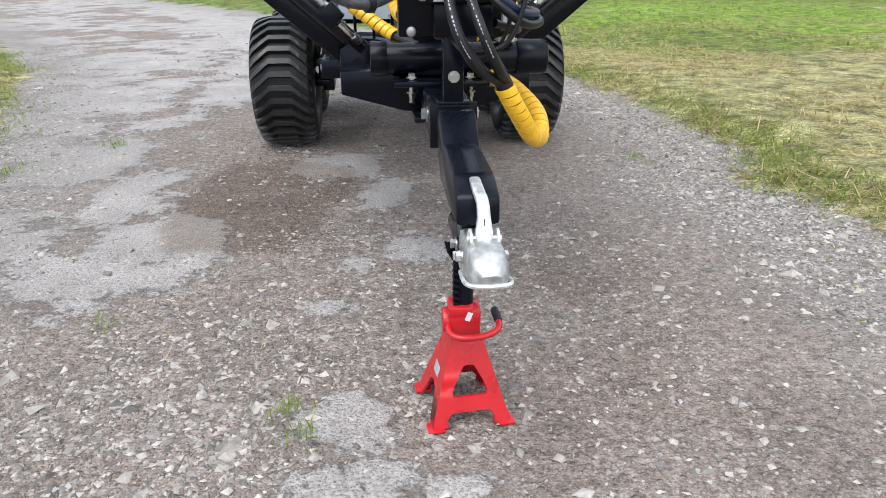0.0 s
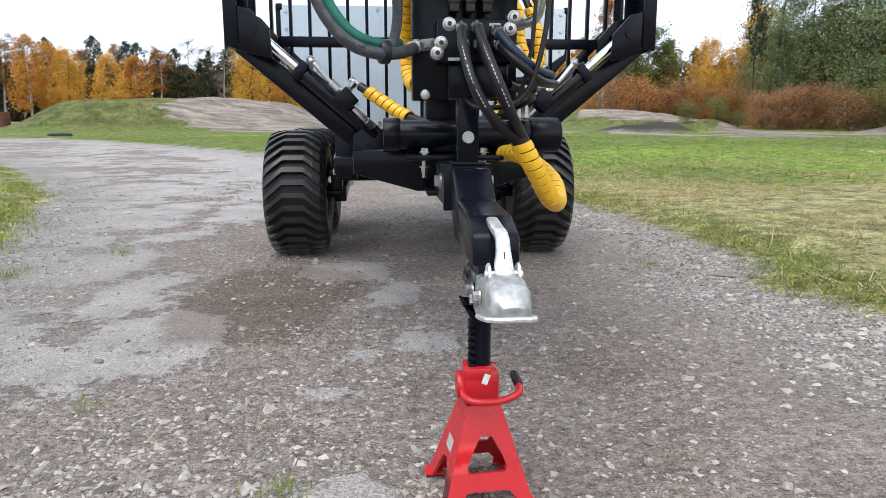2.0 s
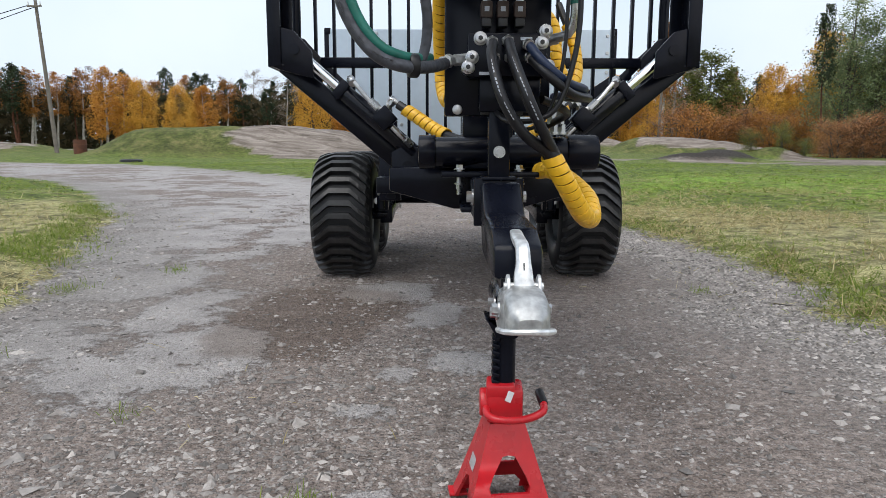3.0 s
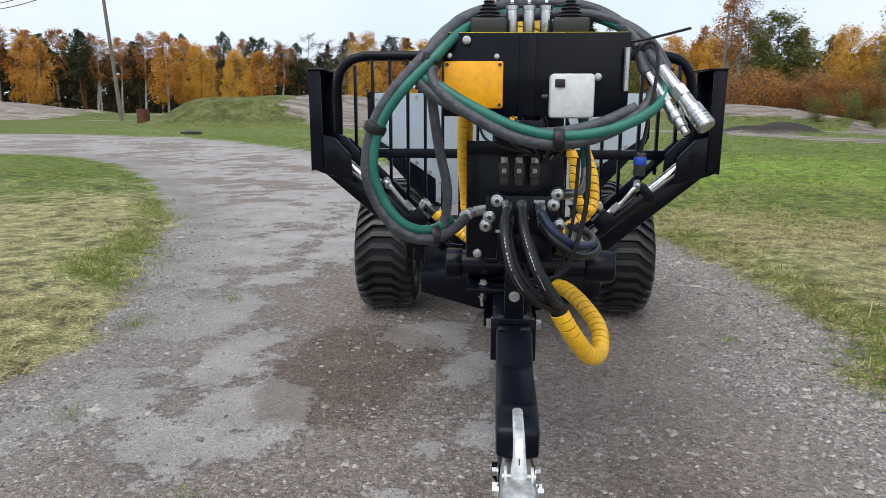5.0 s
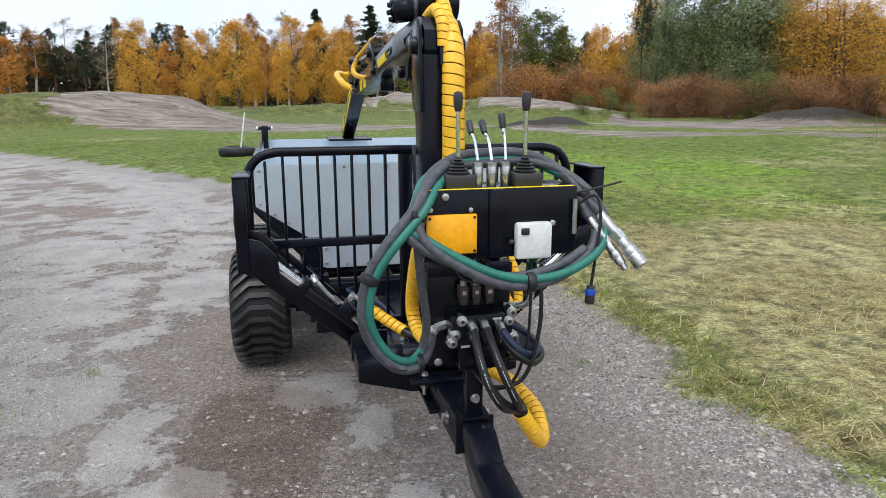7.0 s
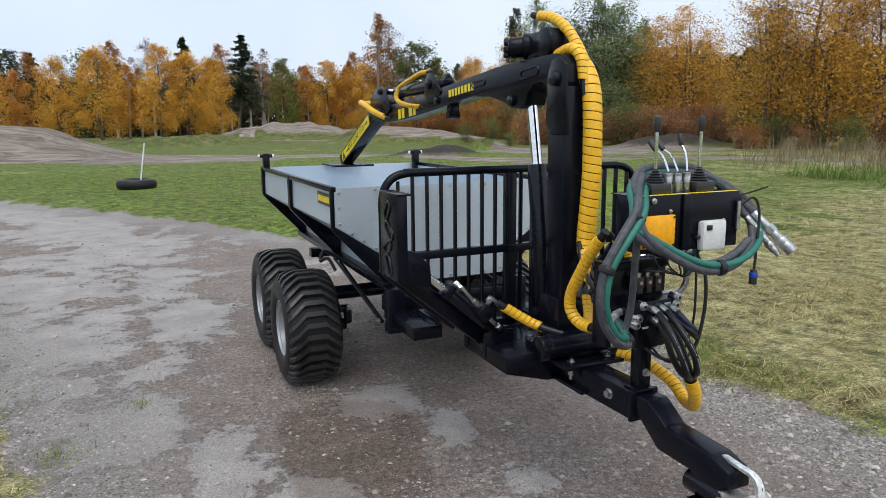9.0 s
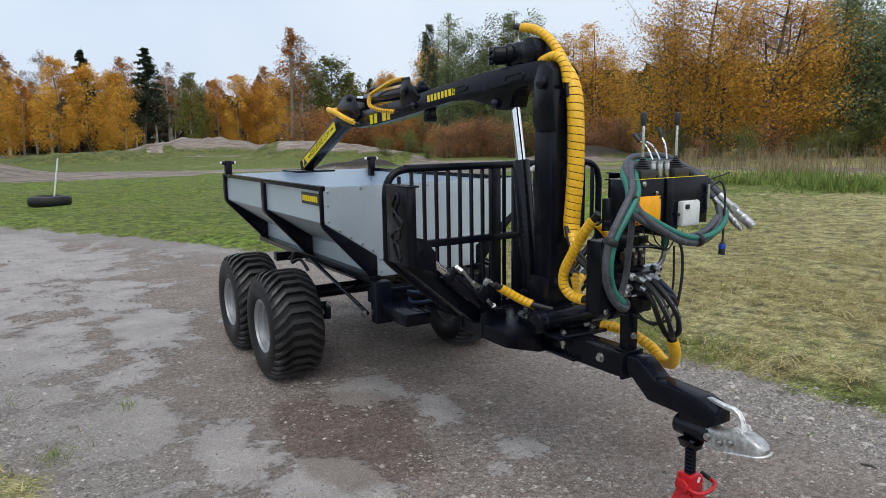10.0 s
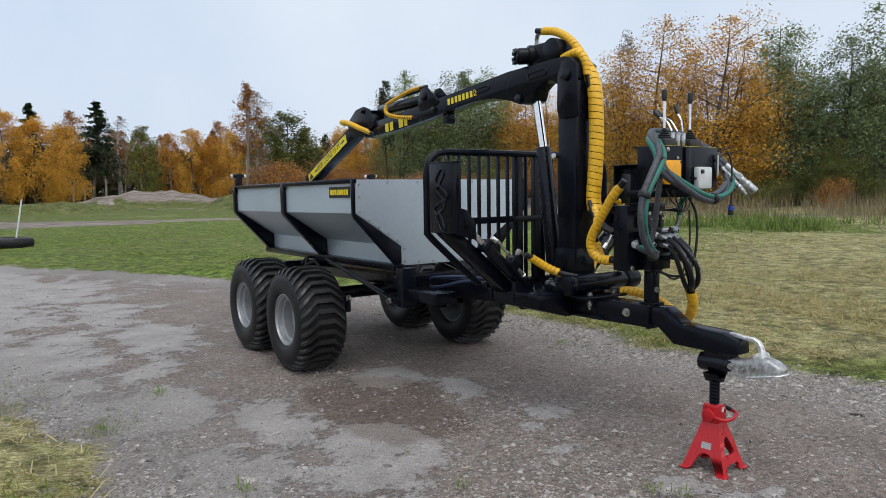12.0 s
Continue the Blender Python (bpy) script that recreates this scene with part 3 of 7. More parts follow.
rut_map.inputs["Scale"].default_value = (0.35, 2.2, 1.0)
rut_map.inputs["Rotation"].default_value = (0, 0, 0.35)
nt.links.new(g_co.outputs["Object"], rut_map.inputs["Vector"])
rut = nt.nodes.new("ShaderNodeTexNoise")
rut.inputs["Scale"].default_value, rut.inputs["Detail"].default_value, rut.inputs["Roughness"].default_value, rut.inputs["Distortion"].default_value = 1.3, 8.0, 0.7, 0.8
nt.links.new(rut_map.outputs[0], rut.inputs["Vector"])
meadow = mix_node(math_node("MULTIPLY", sharpen(attr_node("rough"), n_mid, 0.5), 0.72), meadow, ramp_node(noise_node(1.6, 8, 0.75), [(0.37, (0.022, 0.028, 0.009)), (0.5, (0.082, 0.088, 0.026)), (0.63, (0.19, 0.165, 0.070))]))
sand_col = ramp_node(rut.outputs["Fac"], [(0.36, (0.105, 0.084, 0.066)), (0.5, (0.225, 0.188, 0.160)), (0.64, (0.37, 0.325, 0.285))])
meadow = mix_node(sharpen(attr_node("sand"), n_mid, 0.25), meadow, sand_col)
meadow = mix_node(sharpen(attr_node("dark"), n_mid, 0.3), meadow, (0.045, 0.038, 0.032, 1))
all_col = mix_node(sharpen(attr_node("road"), n_small, 0.3), meadow, road_col)
nt.links.new(all_col, gb.inputs["Base Color"])
gb.inputs["Roughness"].default_value = 0.88
gb.inputs["Specular IOR Level"].default_value = 0.3
relief = math_node("ADD", math_node("MULTIPLY", n_small, 0.7), math_node("MULTIPLY", n_grit, 0.45))
relief = math_node("ADD", relief, math_node("MULTIPLY", small_mask, 0.25))
relief = math_node("ADD", relief, math_node("MULTIPLY", slab_mask, 0.35))
relief = math_node("ADD", relief, math_node("MULTIPLY", math_node("MULTIPLY", stone_mask, 0.5), math_node("SUBTRACT", 1.0, attr_node("plate"))))
g_bump = nt.nodes.new("ShaderNodeBump")
g_bump.inputs["Strength"].default_value, g_bump.inputs["Distance"].default_value = 1.0, 0.015
nt.links.new(relief, g_bump.inputs["Height"])
nt.links.new(g_bump.outputs[0], gb.inputs["Normal"])
gm.materials.append(G_MAT)
ground = tagged(new("ground", gm), "gravel road through mown meadow with sandy mounds", "ground", kind="structure")


def scatter_mesh(name, co, faces, mat, label, category):
    me = bpy.data.meshes.new(name)
    k = faces.shape[1]
    me.vertices.add(len(co))
    me.vertices.foreach_set("co", co.astype(np.float32).ravel())
    me.loops.add(faces.size)
    me.loops.foreach_set("vertex_index", faces.astype(np.int32).ravel())
    me.polygons.add(len(faces))
    me.polygons.foreach_set("loop_start", np.arange(0, faces.size, k, dtype=np.int32))
    me.update()
    me.shade_flat()
    me.materials.append(mat)
    return tagged(new(name, me), label, category, kind="stuff")

# ---- trailer ----
trailer = thing("timber_trailer", (0, 1.9, 0), "black steel tandem-axle trailer chassis standing on gravel", "trailer")
bm = B()
prism(bm, [(0.60, 0.606), (0.55, 0.606), (0.55, 0.512), (3.95, 0.452), (3.95, 0.545)], "x", -0.05, 0.05, 0.006)
part("drawbar_beam", bm, BLACK, trailer)
bm = bx(B(), (0, 0.556, 0.559), (0.108, 0.014, 0.104), 0.003)
part("beam_collar", bm, BLACK, trailer)
neck = B()
prism(neck, [(0.60, 0.600), (0.486, 0.606), (0.405, 0.548), (0.225, 0.543), (0.158, 0.520), (0.152, 0.466), (0.29, 0.460), (0.438, 0.462), (0.518, 0.524), (0.60, 0.522)], "x", -0.041, 0.041, 0.009)
part("drawbar_neck", neck, BLACK, trailer, "cranked black square-tube neck")
part("drawbar_bolt", bolt(B(), (-0.05, 0.665, 0.563), (-1, 0, 0), 0.013, 0.012), STEEL, trailer, "plated drawbar bolt")
part("drawbar_bolt", bolt(B(), (0.05, 0.665, 0.563), (1, 0, 0), 0.013, 0.018), STEEL, trailer, "plated drawbar bolt")
bm = rod(B(), (0, 0.33, 0.412), (0, 0.185, 0.416), 0.036, seg=28, bev=0.004)
bx(bm, (0, 0.25, 0.45), (0.05, 0.12, 0.03), 0.004)
part("coupler_sleeve", bm, BLACK_GLOSS, trailer)
# ball coupler
coup = B()
prof = [(0.200, 0.034, 0.384, 0.448), (0.150, 0.036, 0.386, 0.452), (0.105, 0.034, 0.392, 0.466), (0.092, 0.035, 0.398, 0.470), (0.084, 0.036, 0.400, 0.474), (0.055, 0.0365, 0.408, 0.472), (0.026, 0.0365, 0.416, 0.464), (0.006, 0.031, 0.421, 0.452), (-0.006, 0.018, 0.425, 0.440)]
ringsets = []
for yy, w, z0, z1 in prof:
    ring = []
    for k in range(20):
        a = math.pi * k / 19
        ring.append(coup.verts.new((0.92 * w * math.copysign(abs(math.cos(a)) ** 0.42, math.cos(a)), yy, z0 + (z1 - z0) * math.sin(a) ** 0.42)))
    ringsets.append(ring)
for a, b in zip(ringsets, ringsets[1:]):
    for k in range(19):
        coup.faces.new((a[k], a[k + 1], b[k + 1], b[k]))
coup.faces.new(ringsets[0])
coup.faces.new(ringsets[-1][::-1])
bmesh.ops.solidify(coup, geom=coup.faces[:], thickness=0.003)
coupler = part("ball_coupler", coup, ZINC, trailer, "bright zinc-plated ball coupler")
lip = B()
tube(lip, [(-0.035, 0.12, 0.392), (-0.038, 0.07, 0.404), (-0.039, 0.028, 0.415), (-0.031, 0.002, 0.420), (0, -0.010, 0.423), (0.031, 0.002, 0.420), (0.039, 0.028, 0.415), (0.038, 0.07, 0.404), (0.035, 0.12, 0.392)], 0.0042, 8, 0.008)
part("lip", lip, ZINC, coupler)
hb = B()
levels = [(0.076, 0.462, 0.018, 0.010), (0.084, 0.486, 0.0165, 0.010), (0.090, 0.505, 0.013, 0.010), (0.098, 0.520, 0.0125, 0.009), (0.114, 0.528, 0.012, 0.008), (0.160, 0.531, 0.012, 0.007), (0.204, 0.536, 0.0115, 0.007), (0.217, 0.534, 0.008, 0.005)]
rims = []
for k, (yy, zz, hw, th) in enumerate(levels):
    y0, z0 = levels[max(k - 1, 0)][:2]
    y1, z1 = levels[min(k + 1, len(levels) - 1)][:2]
    t = Vector((0, y1 - y0, z1 - z0)).normalized()
    nn = Vector((0, -t.z, t.y))
    c = Vector((0, yy, zz))
    rims.append([hb.verts.new(c + Vector((sx * hw * 0.85 * fx, 0, 0)) + nn * th * fz) for sx, fx, fz in ((-1, 1, -0.6), (-1, 1, 0.6), (-1, 0.6, 1), (1, 0.6, 1), (1, 1, 0.6), (1, 1, -0.6), (1, 0.6, -1), (-1, 0.6, -1))])
for a, b in zip(rims, rims[1:]):
    for k in range(8):
        hb.faces.new((a[k], a[(k + 1) % 8], b[(k + 1) % 8], b[k]))
hb.faces.new(rims[0][::-1])
hb.faces.new(rims[-1])
rod(hb, (-0.030, 0.082, 0.470), (0.030, 0.082, 0.470), 0.006, seg=14)
for sx in (-1, 1):
    prism(hb, [(0.060, 0.455), (0.072, 0.484), (0.086, 0.488), (0.102, 0.478), (0.112, 0.455)], "x", sx * 0.021, sx * 0.026, 0.001)
handle = part("handle", hb, ZINC, coupler, "zinc-plated locking handle")
part("groove", bx(B(), (0, 0.0765, 0.492), (0.0022, 0.002, 0.030), 0, pose(0, 0, 0, -17)), STICKER_BLACK, coupler)
for yy, zz in ((0.185, 0.42), (0.14, 0.415), (0.10, 0.43)):
    for sx in (-1, 1):
        part("bolt", bolt(B(), (sx * 0.0345, yy, zz), (sx, 0, 0), 0.009, 0.009), STEEL, coupler)
# crane mount on the chassis
bm = B()
prism(bm, [(-0.27, 0.62), (-0.27, 0.555), (-0.09, 0.505), (0.09, 0.505), (0.27, 0.555), (0.27, 0.62)], "y", 0.98, 1.34, 0.005)
bx(bm, (0, 0.98, 0.608), (0.25, 0.34, 0.014), 0.003)
bx(bm, (0, 0.98, 0.520), (0.15, 0.38, 0.014), 0.003)
part("crane_mount", bm, BLACK, trailer)
for xx in (-0.078, 0.078):
    for yy in (0.85, 1.14):
        bm = B()
        rod(bm, (xx, yy, 0.555), (xx, yy, 0.625), 0.007, seg=10)
        bolt(bm, (xx, yy, 0.619), (0, 0, 1), 0.010, 0.010)
        bolt(bm, (xx, yy, 0.585), (0, 0, -1), 0.010, 0.012)
        part("clamp_bolt", bm, STEEL, trailer, "plated clamp bolt")
for sx in (-1, 1):
    for yy in (1.15, 1.31):
        bm = prism(B(), [(sx * 0.15, 0.67), (sx * 0.15, 0.53), (sx * 0.22, 0.53), (sx * 0.275, 0.57), (sx * 0.275, 0.66), (sx * 0.24, 0.68)], "y", yy - 0.008, yy + 0.008, 0.002)
        rod(bm, (sx * 0.225, yy - 0.018, 0.618), (sx * 0.225, yy + 0.018, 0.618), 0.017)
        part("pivot_plate", bm, BLACK, trailer)
# cross members, struts and bogie
part("cross_member", bx(B(), (0, 2.02, 0.585), (0.76, 0.09, 0.075), 0.004), BLACK, trailer)
part("cross_member", bx(B(), (0, 3.75, 0.55), (0.70, 0.08, 0.06), 0.004), BLACK, trailer)
for sx in (-1, 1):
    bm = bx(B(), (sx * 0.34, 1.98, 0.56), (0.09, 0.07, 0.22), 0.004)
    bx(bm, (sx * 0.30, 1.80, 0.53), (0.14, 0.30, 0.06), 0.004)
    part("side_bracket", bm, BLACK, trailer)
    bm = B()
    tube(bm, [(sx * 0.37, 2.09, 0.475), (sx * 0.37, 2.45, 0.553), (sx * 0.37, 2.86, 0.640)], 0.011, 10, 0.05)
    tube(bm, [(sx * 0.40, 2.12, 0.520), (sx * 0.40, 2.88, 0.665)], 0.008, 10, 0.05)
    part("side_strut", bm, BLACK_GLOSS, trailer)
    bm = bolt(B(), (sx * 0.385, 2.09, 0.475), (sx, 0, 0), 0.013, 0.016)
    part("strut_bolt", bm, STEEL, trailer)
    bm = B()
    prism(bm, [(2.70, 0.27), (2.70, 0.36), (3.0, 0.42), (3.28, 0.42), (3.58, 0.36), (3.58, 0.27), (3.3, 0.30), (2.98, 0.30)], "x", sx * 0.385, sx * 0.445, 0.005)
    part("bogie_beam", bm, BLACK, trailer)
    bm = rod(B(), (0, 3.14, 0.385), (sx * 0.47, 3.14, 0.385), 0.045, seg=24, bev=0.004)
    part("pivot_axle", bm, BLACK, trailer)
    bm = B()
    tube(bm, [(sx * 0.36, 3.02, 0.56), (sx * 0.39, 3.08, 0.63), (sx * 0.42, 3.16, 0.60), (sx * 0.38, 3.22, 0.65), (sx * 0.40, 3.28, 0.60)], 0.011, 8, 0.02)
    part("brake_hose", bm, BLACK_RUBBER, trailer)
    bm = bx(B(), (sx * 0.43, 2.58, 0.40), (0.07, 0.05, 0.10), 0.006)
    rod(bm, (sx * 0.43, 2.53, 0.43), (sx * 0.43, 2.53, 0.36), 0.02)
    part("brake_actuator", bm, BLACK, trailer)
    bm = bolt(B(), (sx * 0.41, 2.556, 0.44), (0, -1, 0), 0.012, 0.02)
    bolt(bm, (sx * 0.45, 2.556, 0.40), (0, -1, 0), 0.012, 0.02)
    part("actuator_bolt", bm, STEEL, trailer)
for zz, bend in ((0.60, 0.02), (0.585, -0.02), (0.57, 0.05)):
    bm = B()
    tube(bm, [(-0.06, 1.40, zz), (-0.14 + bend, 1.62, zz + 0.03), (-0.22, 1.85, zz + bend), (-0.12, 2.1, zz - 0.03)], 0.008, 8, 0.03)
    part("brake_line", bm, BLUE_HOSE, trailer, "dark blue hydraulic line")


def tread_bar_mesh():
    """One tread bar: straight over the crown, swept back to the shoulders."""
    ty = B()
    us = [-0.150, -0.144, -0.128, -0.095, -0.062, -0.05, 0.05, 0.062, 0.095, 0.128, 0.144, 0.150]
    rad = [0.262, 0.288, 0.311, 0.321, 0.3245, 0.3255, 0.3255, 0.3245, 0.321, 0.311, 0.288, 0.262]
    swp = [0.27, 0.25, 0.205, 0.12, 0.03, 0.0, 0.0, 0.03, 0.12, 0.205, 0.25, 0.27]
    prev = None
    for u, r, s in zip(us, rad, swp):
        hw = 0.043 if abs(u) < 0.06 else 0.038
        row = []
        for da, dr in ((-hw * 1.25, -0.028), (-hw * 0.95, 0.0), (hw * 0.95, 0.0), (hw * 1.25, -0.028)):
            a = s + da
            row.append(ty.verts.new((u, (r + dr) * math.cos(a), (r + dr) * math.sin(a))))
        if prev:
            for i in range(3):
                ty.faces.new((prev[i], prev[i + 1], row[i + 1], row[i]))
        prev = row
    bmesh.ops.recalc_face_normals(ty, faces=ty.faces[:])
    me = bpy.data.meshes.new("tread_bar")
    ty.to_mesh(me)
    ty.free()
    me.materials.append(TREAD)
    return me


tread_mesh = tread_bar_mesh()


def make_wheel(at, sx):
    """Flotation tyre with wavy tread bars on a dished silver rim; sx: the outer side."""
    x0, y0, z0 = at
    ty = B()
    prof = [(-0.118, 0.150), (-0.142, 0.168), (-0.155, 0.205), (-0.156, 0.240), (-0.148, 0.276), (-0.130, 0.294), (-0.09, 0.299), (0, 0.301),
            (0.09, 0.299), (0.130, 0.294), (0.148, 0.276), (0.156, 0.240), (0.155, 0.205), (0.142, 0.168), (0.118, 0.150)]
    lathe(ty, prof, 72, "x", at)
    tyre = part("tyre", ty, TYRE, trailer, "black flotation tyre with wavy tread bars")
    for k in range(32):
        bar = new("tread_bar", tread_mesh)
        bar.parent = tyre
        bar.location = Vector(at) - origins[trailer.name]
        bar.rotation_euler = (2 * math.pi * k / 32 + 0.05 * y0, 0, 0)
    ri = B()
    o = sx
    prof = [(o * 0.126, 0.164), (o * 0.137, 0.161), (o * 0.138, 0.155), (o * 0.126, 0.150), (o * 0.122, 0.140), (o * 0.098, 0.136), (o * 0.092, 0.125), (o * 0.035, 0.120), (o * 0.022, 0.106), (o * 0.020, 0.080), (o * 0.034, 0.062), (o * 0.034, 0.0)]
    lathe(ri, prof, 48, "x", at)
    prof = [(-o * 0.128, 0.160), (-o * 0.130, 0.150), (-o * 0.05, 0.138), (o * 0.012, 0.128), (o * 0.012, 0.0)]
    lathe(ri, prof, 48, "x", at)
    part("rim", ri, RIM, tyre, "silver painted dished rim")
    hu = rod(B(), (x0 - o * 0.05, y0, z0), (x0 + o * 0.060, y0, z0), 0.036, seg=24, bev=0.006)
    rod(hu, (x0 - o * 0.22, y0, z0), (x0, y0, z0), 0.03)
    part("hub", hu, BLACK_GLOSS, tyre)
    for k in range(5):
        a = 2 * math.pi * k / 5 + 0.3
        nu = bolt(B(), (x0 + o * 0.024, y0 + 0.070 * math.cos(a), z0 + 0.070 * math.sin(a)), (o, 0, 0), 0.010, 0.012)
        part("wheel_nut", nu, STEEL, tyre)
    return tyre


for sx in (-1, 1):
    for yy in (2.725, 3.465):
        make_wheel((sx * 0.628, yy, 0.318), sx)

# headboard grate
grate = thing("headboard_grate", (0, 1.372, 0.62), "black steel headboard grate of upright bars", "trailer grate")
fr = B()
tube(fr, [(-0.30, 1.372, 0.640), (-0.45, 1.372, 0.765), (-0.588, 1.372, 0.888), (-0.598, 1.372, 0.92), (-0.598, 1.372, 1.10), (-0.598, 1.372, 1.17), (-0.585, 1.372, 1.225), (-0.548, 1.372, 1.262), (-0.49, 1.372, 1.275), (-0.42, 1.372, 1.276), (0.42, 1.372, 1.276), (0.49, 1.372, 1.275), (0.548, 1.372, 1.262), (0.585, 1.372, 1.225), (0.598, 1.372, 1.17), (0.598, 1.372, 1.10), (0.598, 1.372, 0.92), (0.588, 1.372, 0.888), (0.45, 1.372, 0.765), (0.30, 1.372, 0.640)], 0.0165, 12, 0.02)
part("top_rail", fr, BLACK, grate)
part("middle_rail", bx(B(), (0, 1.372, 0.948), (1.19, 0.03, 0.032), 0.003), BLACK, grate)
part("centre_post", bx(B(), (-0.035, 1.384, 0.94), (0.05, 0.03, 0.66), 0.003), BLACK, grate)
part("centre_post", bx(B(), (0.095, 1.384, 0.94), (0.05, 0.03, 0.66), 0.003), BLACK, grate)
part("bottom_rail", bx(B(), (0, 1.384, 0.628), (0.5, 0.03, 0.03), 0.003), BLACK, grate)
for k in range(-9, 10):
    xx = k * 0.0605 + 0.01
    if abs(xx) < 0.585:
        low = 0.64 if abs(xx) < 0.24 else (0.64 + (abs(xx) - 0.24) * 0.95 if abs(xx) < 0.5 else 0.94)
        top = 1.27 if abs(xx) < 0.51 else 1.245
        part("bar", bx(B(), (xx, 1.372, (low + top) / 2), (0.010, 0.022, top - low), 0.0025), BLACK, grate)
for sx in (-1, 1):
    bm = prism(B(), [(sx * 0.25, 0.655), (sx * 0.20, 0.655), (sx * 0.555, 1.0), (sx * 0.59, 1.0)], "y", 1.362, 1.382, 0.003)
    part("diagonal_stay", bm, BLACK, grate)

# dump box: galvanised body in black ribs
SLOPE = 0.004


def sheared(bm):
    for v in bm.verts:
        v.co.z -= (v.co.y - 2.066) * SLOPE
    return bm


box = thing("dump_box", (0, 3.06, 0.66), "galvanised steel dump box with black ribs, empty", "dump box")
SEC = [(-0.600, 1.165), (-0.600, 0.981), (-0.312, 0.786), (-0.312, 0.676), (0.312, 0.676), (0.312, 0.786), (0.600, 0.981), (0.600, 1.165)]
part("front_panel", sheared(prism(B(), SEC, "y", 2.062, 2.066, 0)), GALV, box, smooth=False)
part("rear_panel", sheared(prism(B(), SEC, "y", 4.050, 4.054, 0)), GALV, box, smooth=False)
for (a, b), nm in zip(zip(SEC, SEC[1:]), ("side_sheet", "slope_sheet", "lower_sheet", "floor_sheet", "lower_sheet", "slope_sheet", "side_sheet")):
    d = Vector((b[0] - a[0], b[1] - a[1])).normalized()
    n = Vector((-d.y, d.x)) * 0.002
    quad = [(a[0] + n.x, a[1] + n.y), (b[0] + n.x, b[1] + n.y), (b[0] - n.x, b[1] - n.y), (a[0] - n.x, a[1] - n.y)]
    part(nm, sheared(prism(B(), quad, "y", 2.067, 4.049, 0)), GALV, box, smooth=False)
for sx in (-1, 1):
    bm = bx(B(), (sx * 0.607, 3.06, 1.158), (0.026, 2.0, 0.026), 0.003)
    part("top_rail", sheared(bm), BLACK, box)
    bm = bx(B(), (sx * 0.335, 3.06, 0.664), (0.07, 2.0, 0.036), 0.003)
    part("sill", sheared(bm), BLACK, box)
    for yy, wd in ((2.074, 0.018), (3.06, 0.055), (4.03, 0.05)):
        bm = bx(B(), (sx * 0.612, yy, 1.068), (0.020, wd, 0.196), 0.003)
        prism(bm, [(sx * 0.622, 0.985), (sx * 0.612, 0.955), (sx * 0.345, 0.665), (sx * 0.316, 0.665), (sx * 0.316, 0.786), (sx * 0.604, 0.978)], "y", yy - wd / 2, yy + wd / 2, 0.002)
        part("rib", sheared(bm), BLACK, box)
    bm = bx(B(), (sx * 0.585, 4.02, 1.185), (0.045, 0.055, 0.16), 0.004)
    post = part("corner_post", sheared(bm), BLACK, box)
    bm = rod(B(), (sx * 0.585 - 0.045, 4.02, 1.240), (sx * 0.585 + 0.045, 4.02, 1.240), 0.012)
    part("roller", bm, BLACK_GLOSS, post)
    for e in (-1, 1):
        bm = rod(B(), (sx * 0.585 + e * 0.045, 4.02, 1.240), (sx * 0.585 + e * 0.056, 4.02, 1.240), 0.012)
        part("roller_cap", bm, STICKER_WHITE, post, "white plastic roller end")
rv = [(-0.58, 1.14), (-0.58, 1.07), (-0.58, 0.99), (-0.52, 0.94), (-0.46, 0.90), (-0.40, 0.86), (-0.34, 0.82), (-0.295, 0.77), (-0.295, 0.70), (-0.2, 0.69), (-0.1, 0.69), (0, 0.69), (-0.4, 1.15), (-0.2, 1.15), (0, 1.15)]
rivet = B()
rod(rivet, (0, -0.003, 0), (0, 0.001, 0), 0.006, 0.008, seg=10)
first = None
for xx, zz in rv + [(-x, z) for x, z in rv if x < 0]:
    if first is None:
        first = part("rivet", rivet, STEEL, box)
        rm = first.data
        first.location = Vector((xx, 2.060, zz)) - Vector((0, 0, 0))
    else:
        ob = new("rivet", rm)
        ob.parent = box
        ob.location = Vector((xx, 2.060, zz))
for sx in (-1, 1):
    bm = bx(B(), (sx * 0.6055, 2.25, 1.098), (0.004, 0.255, 0.062), 0)
    st = part("name_sticker", sheared(bm), STICKER_BLACK, box, "black sticker with yellow marks")
    for k in range(8):
        bm = bx(B(), (sx * 0.6085, 2.15 + k * 0.0285, 1.098), (0.002, 0.021, 0.030), 0)
        part("yellow_bar", sheared(bm), STICKER_YELLOW, st)

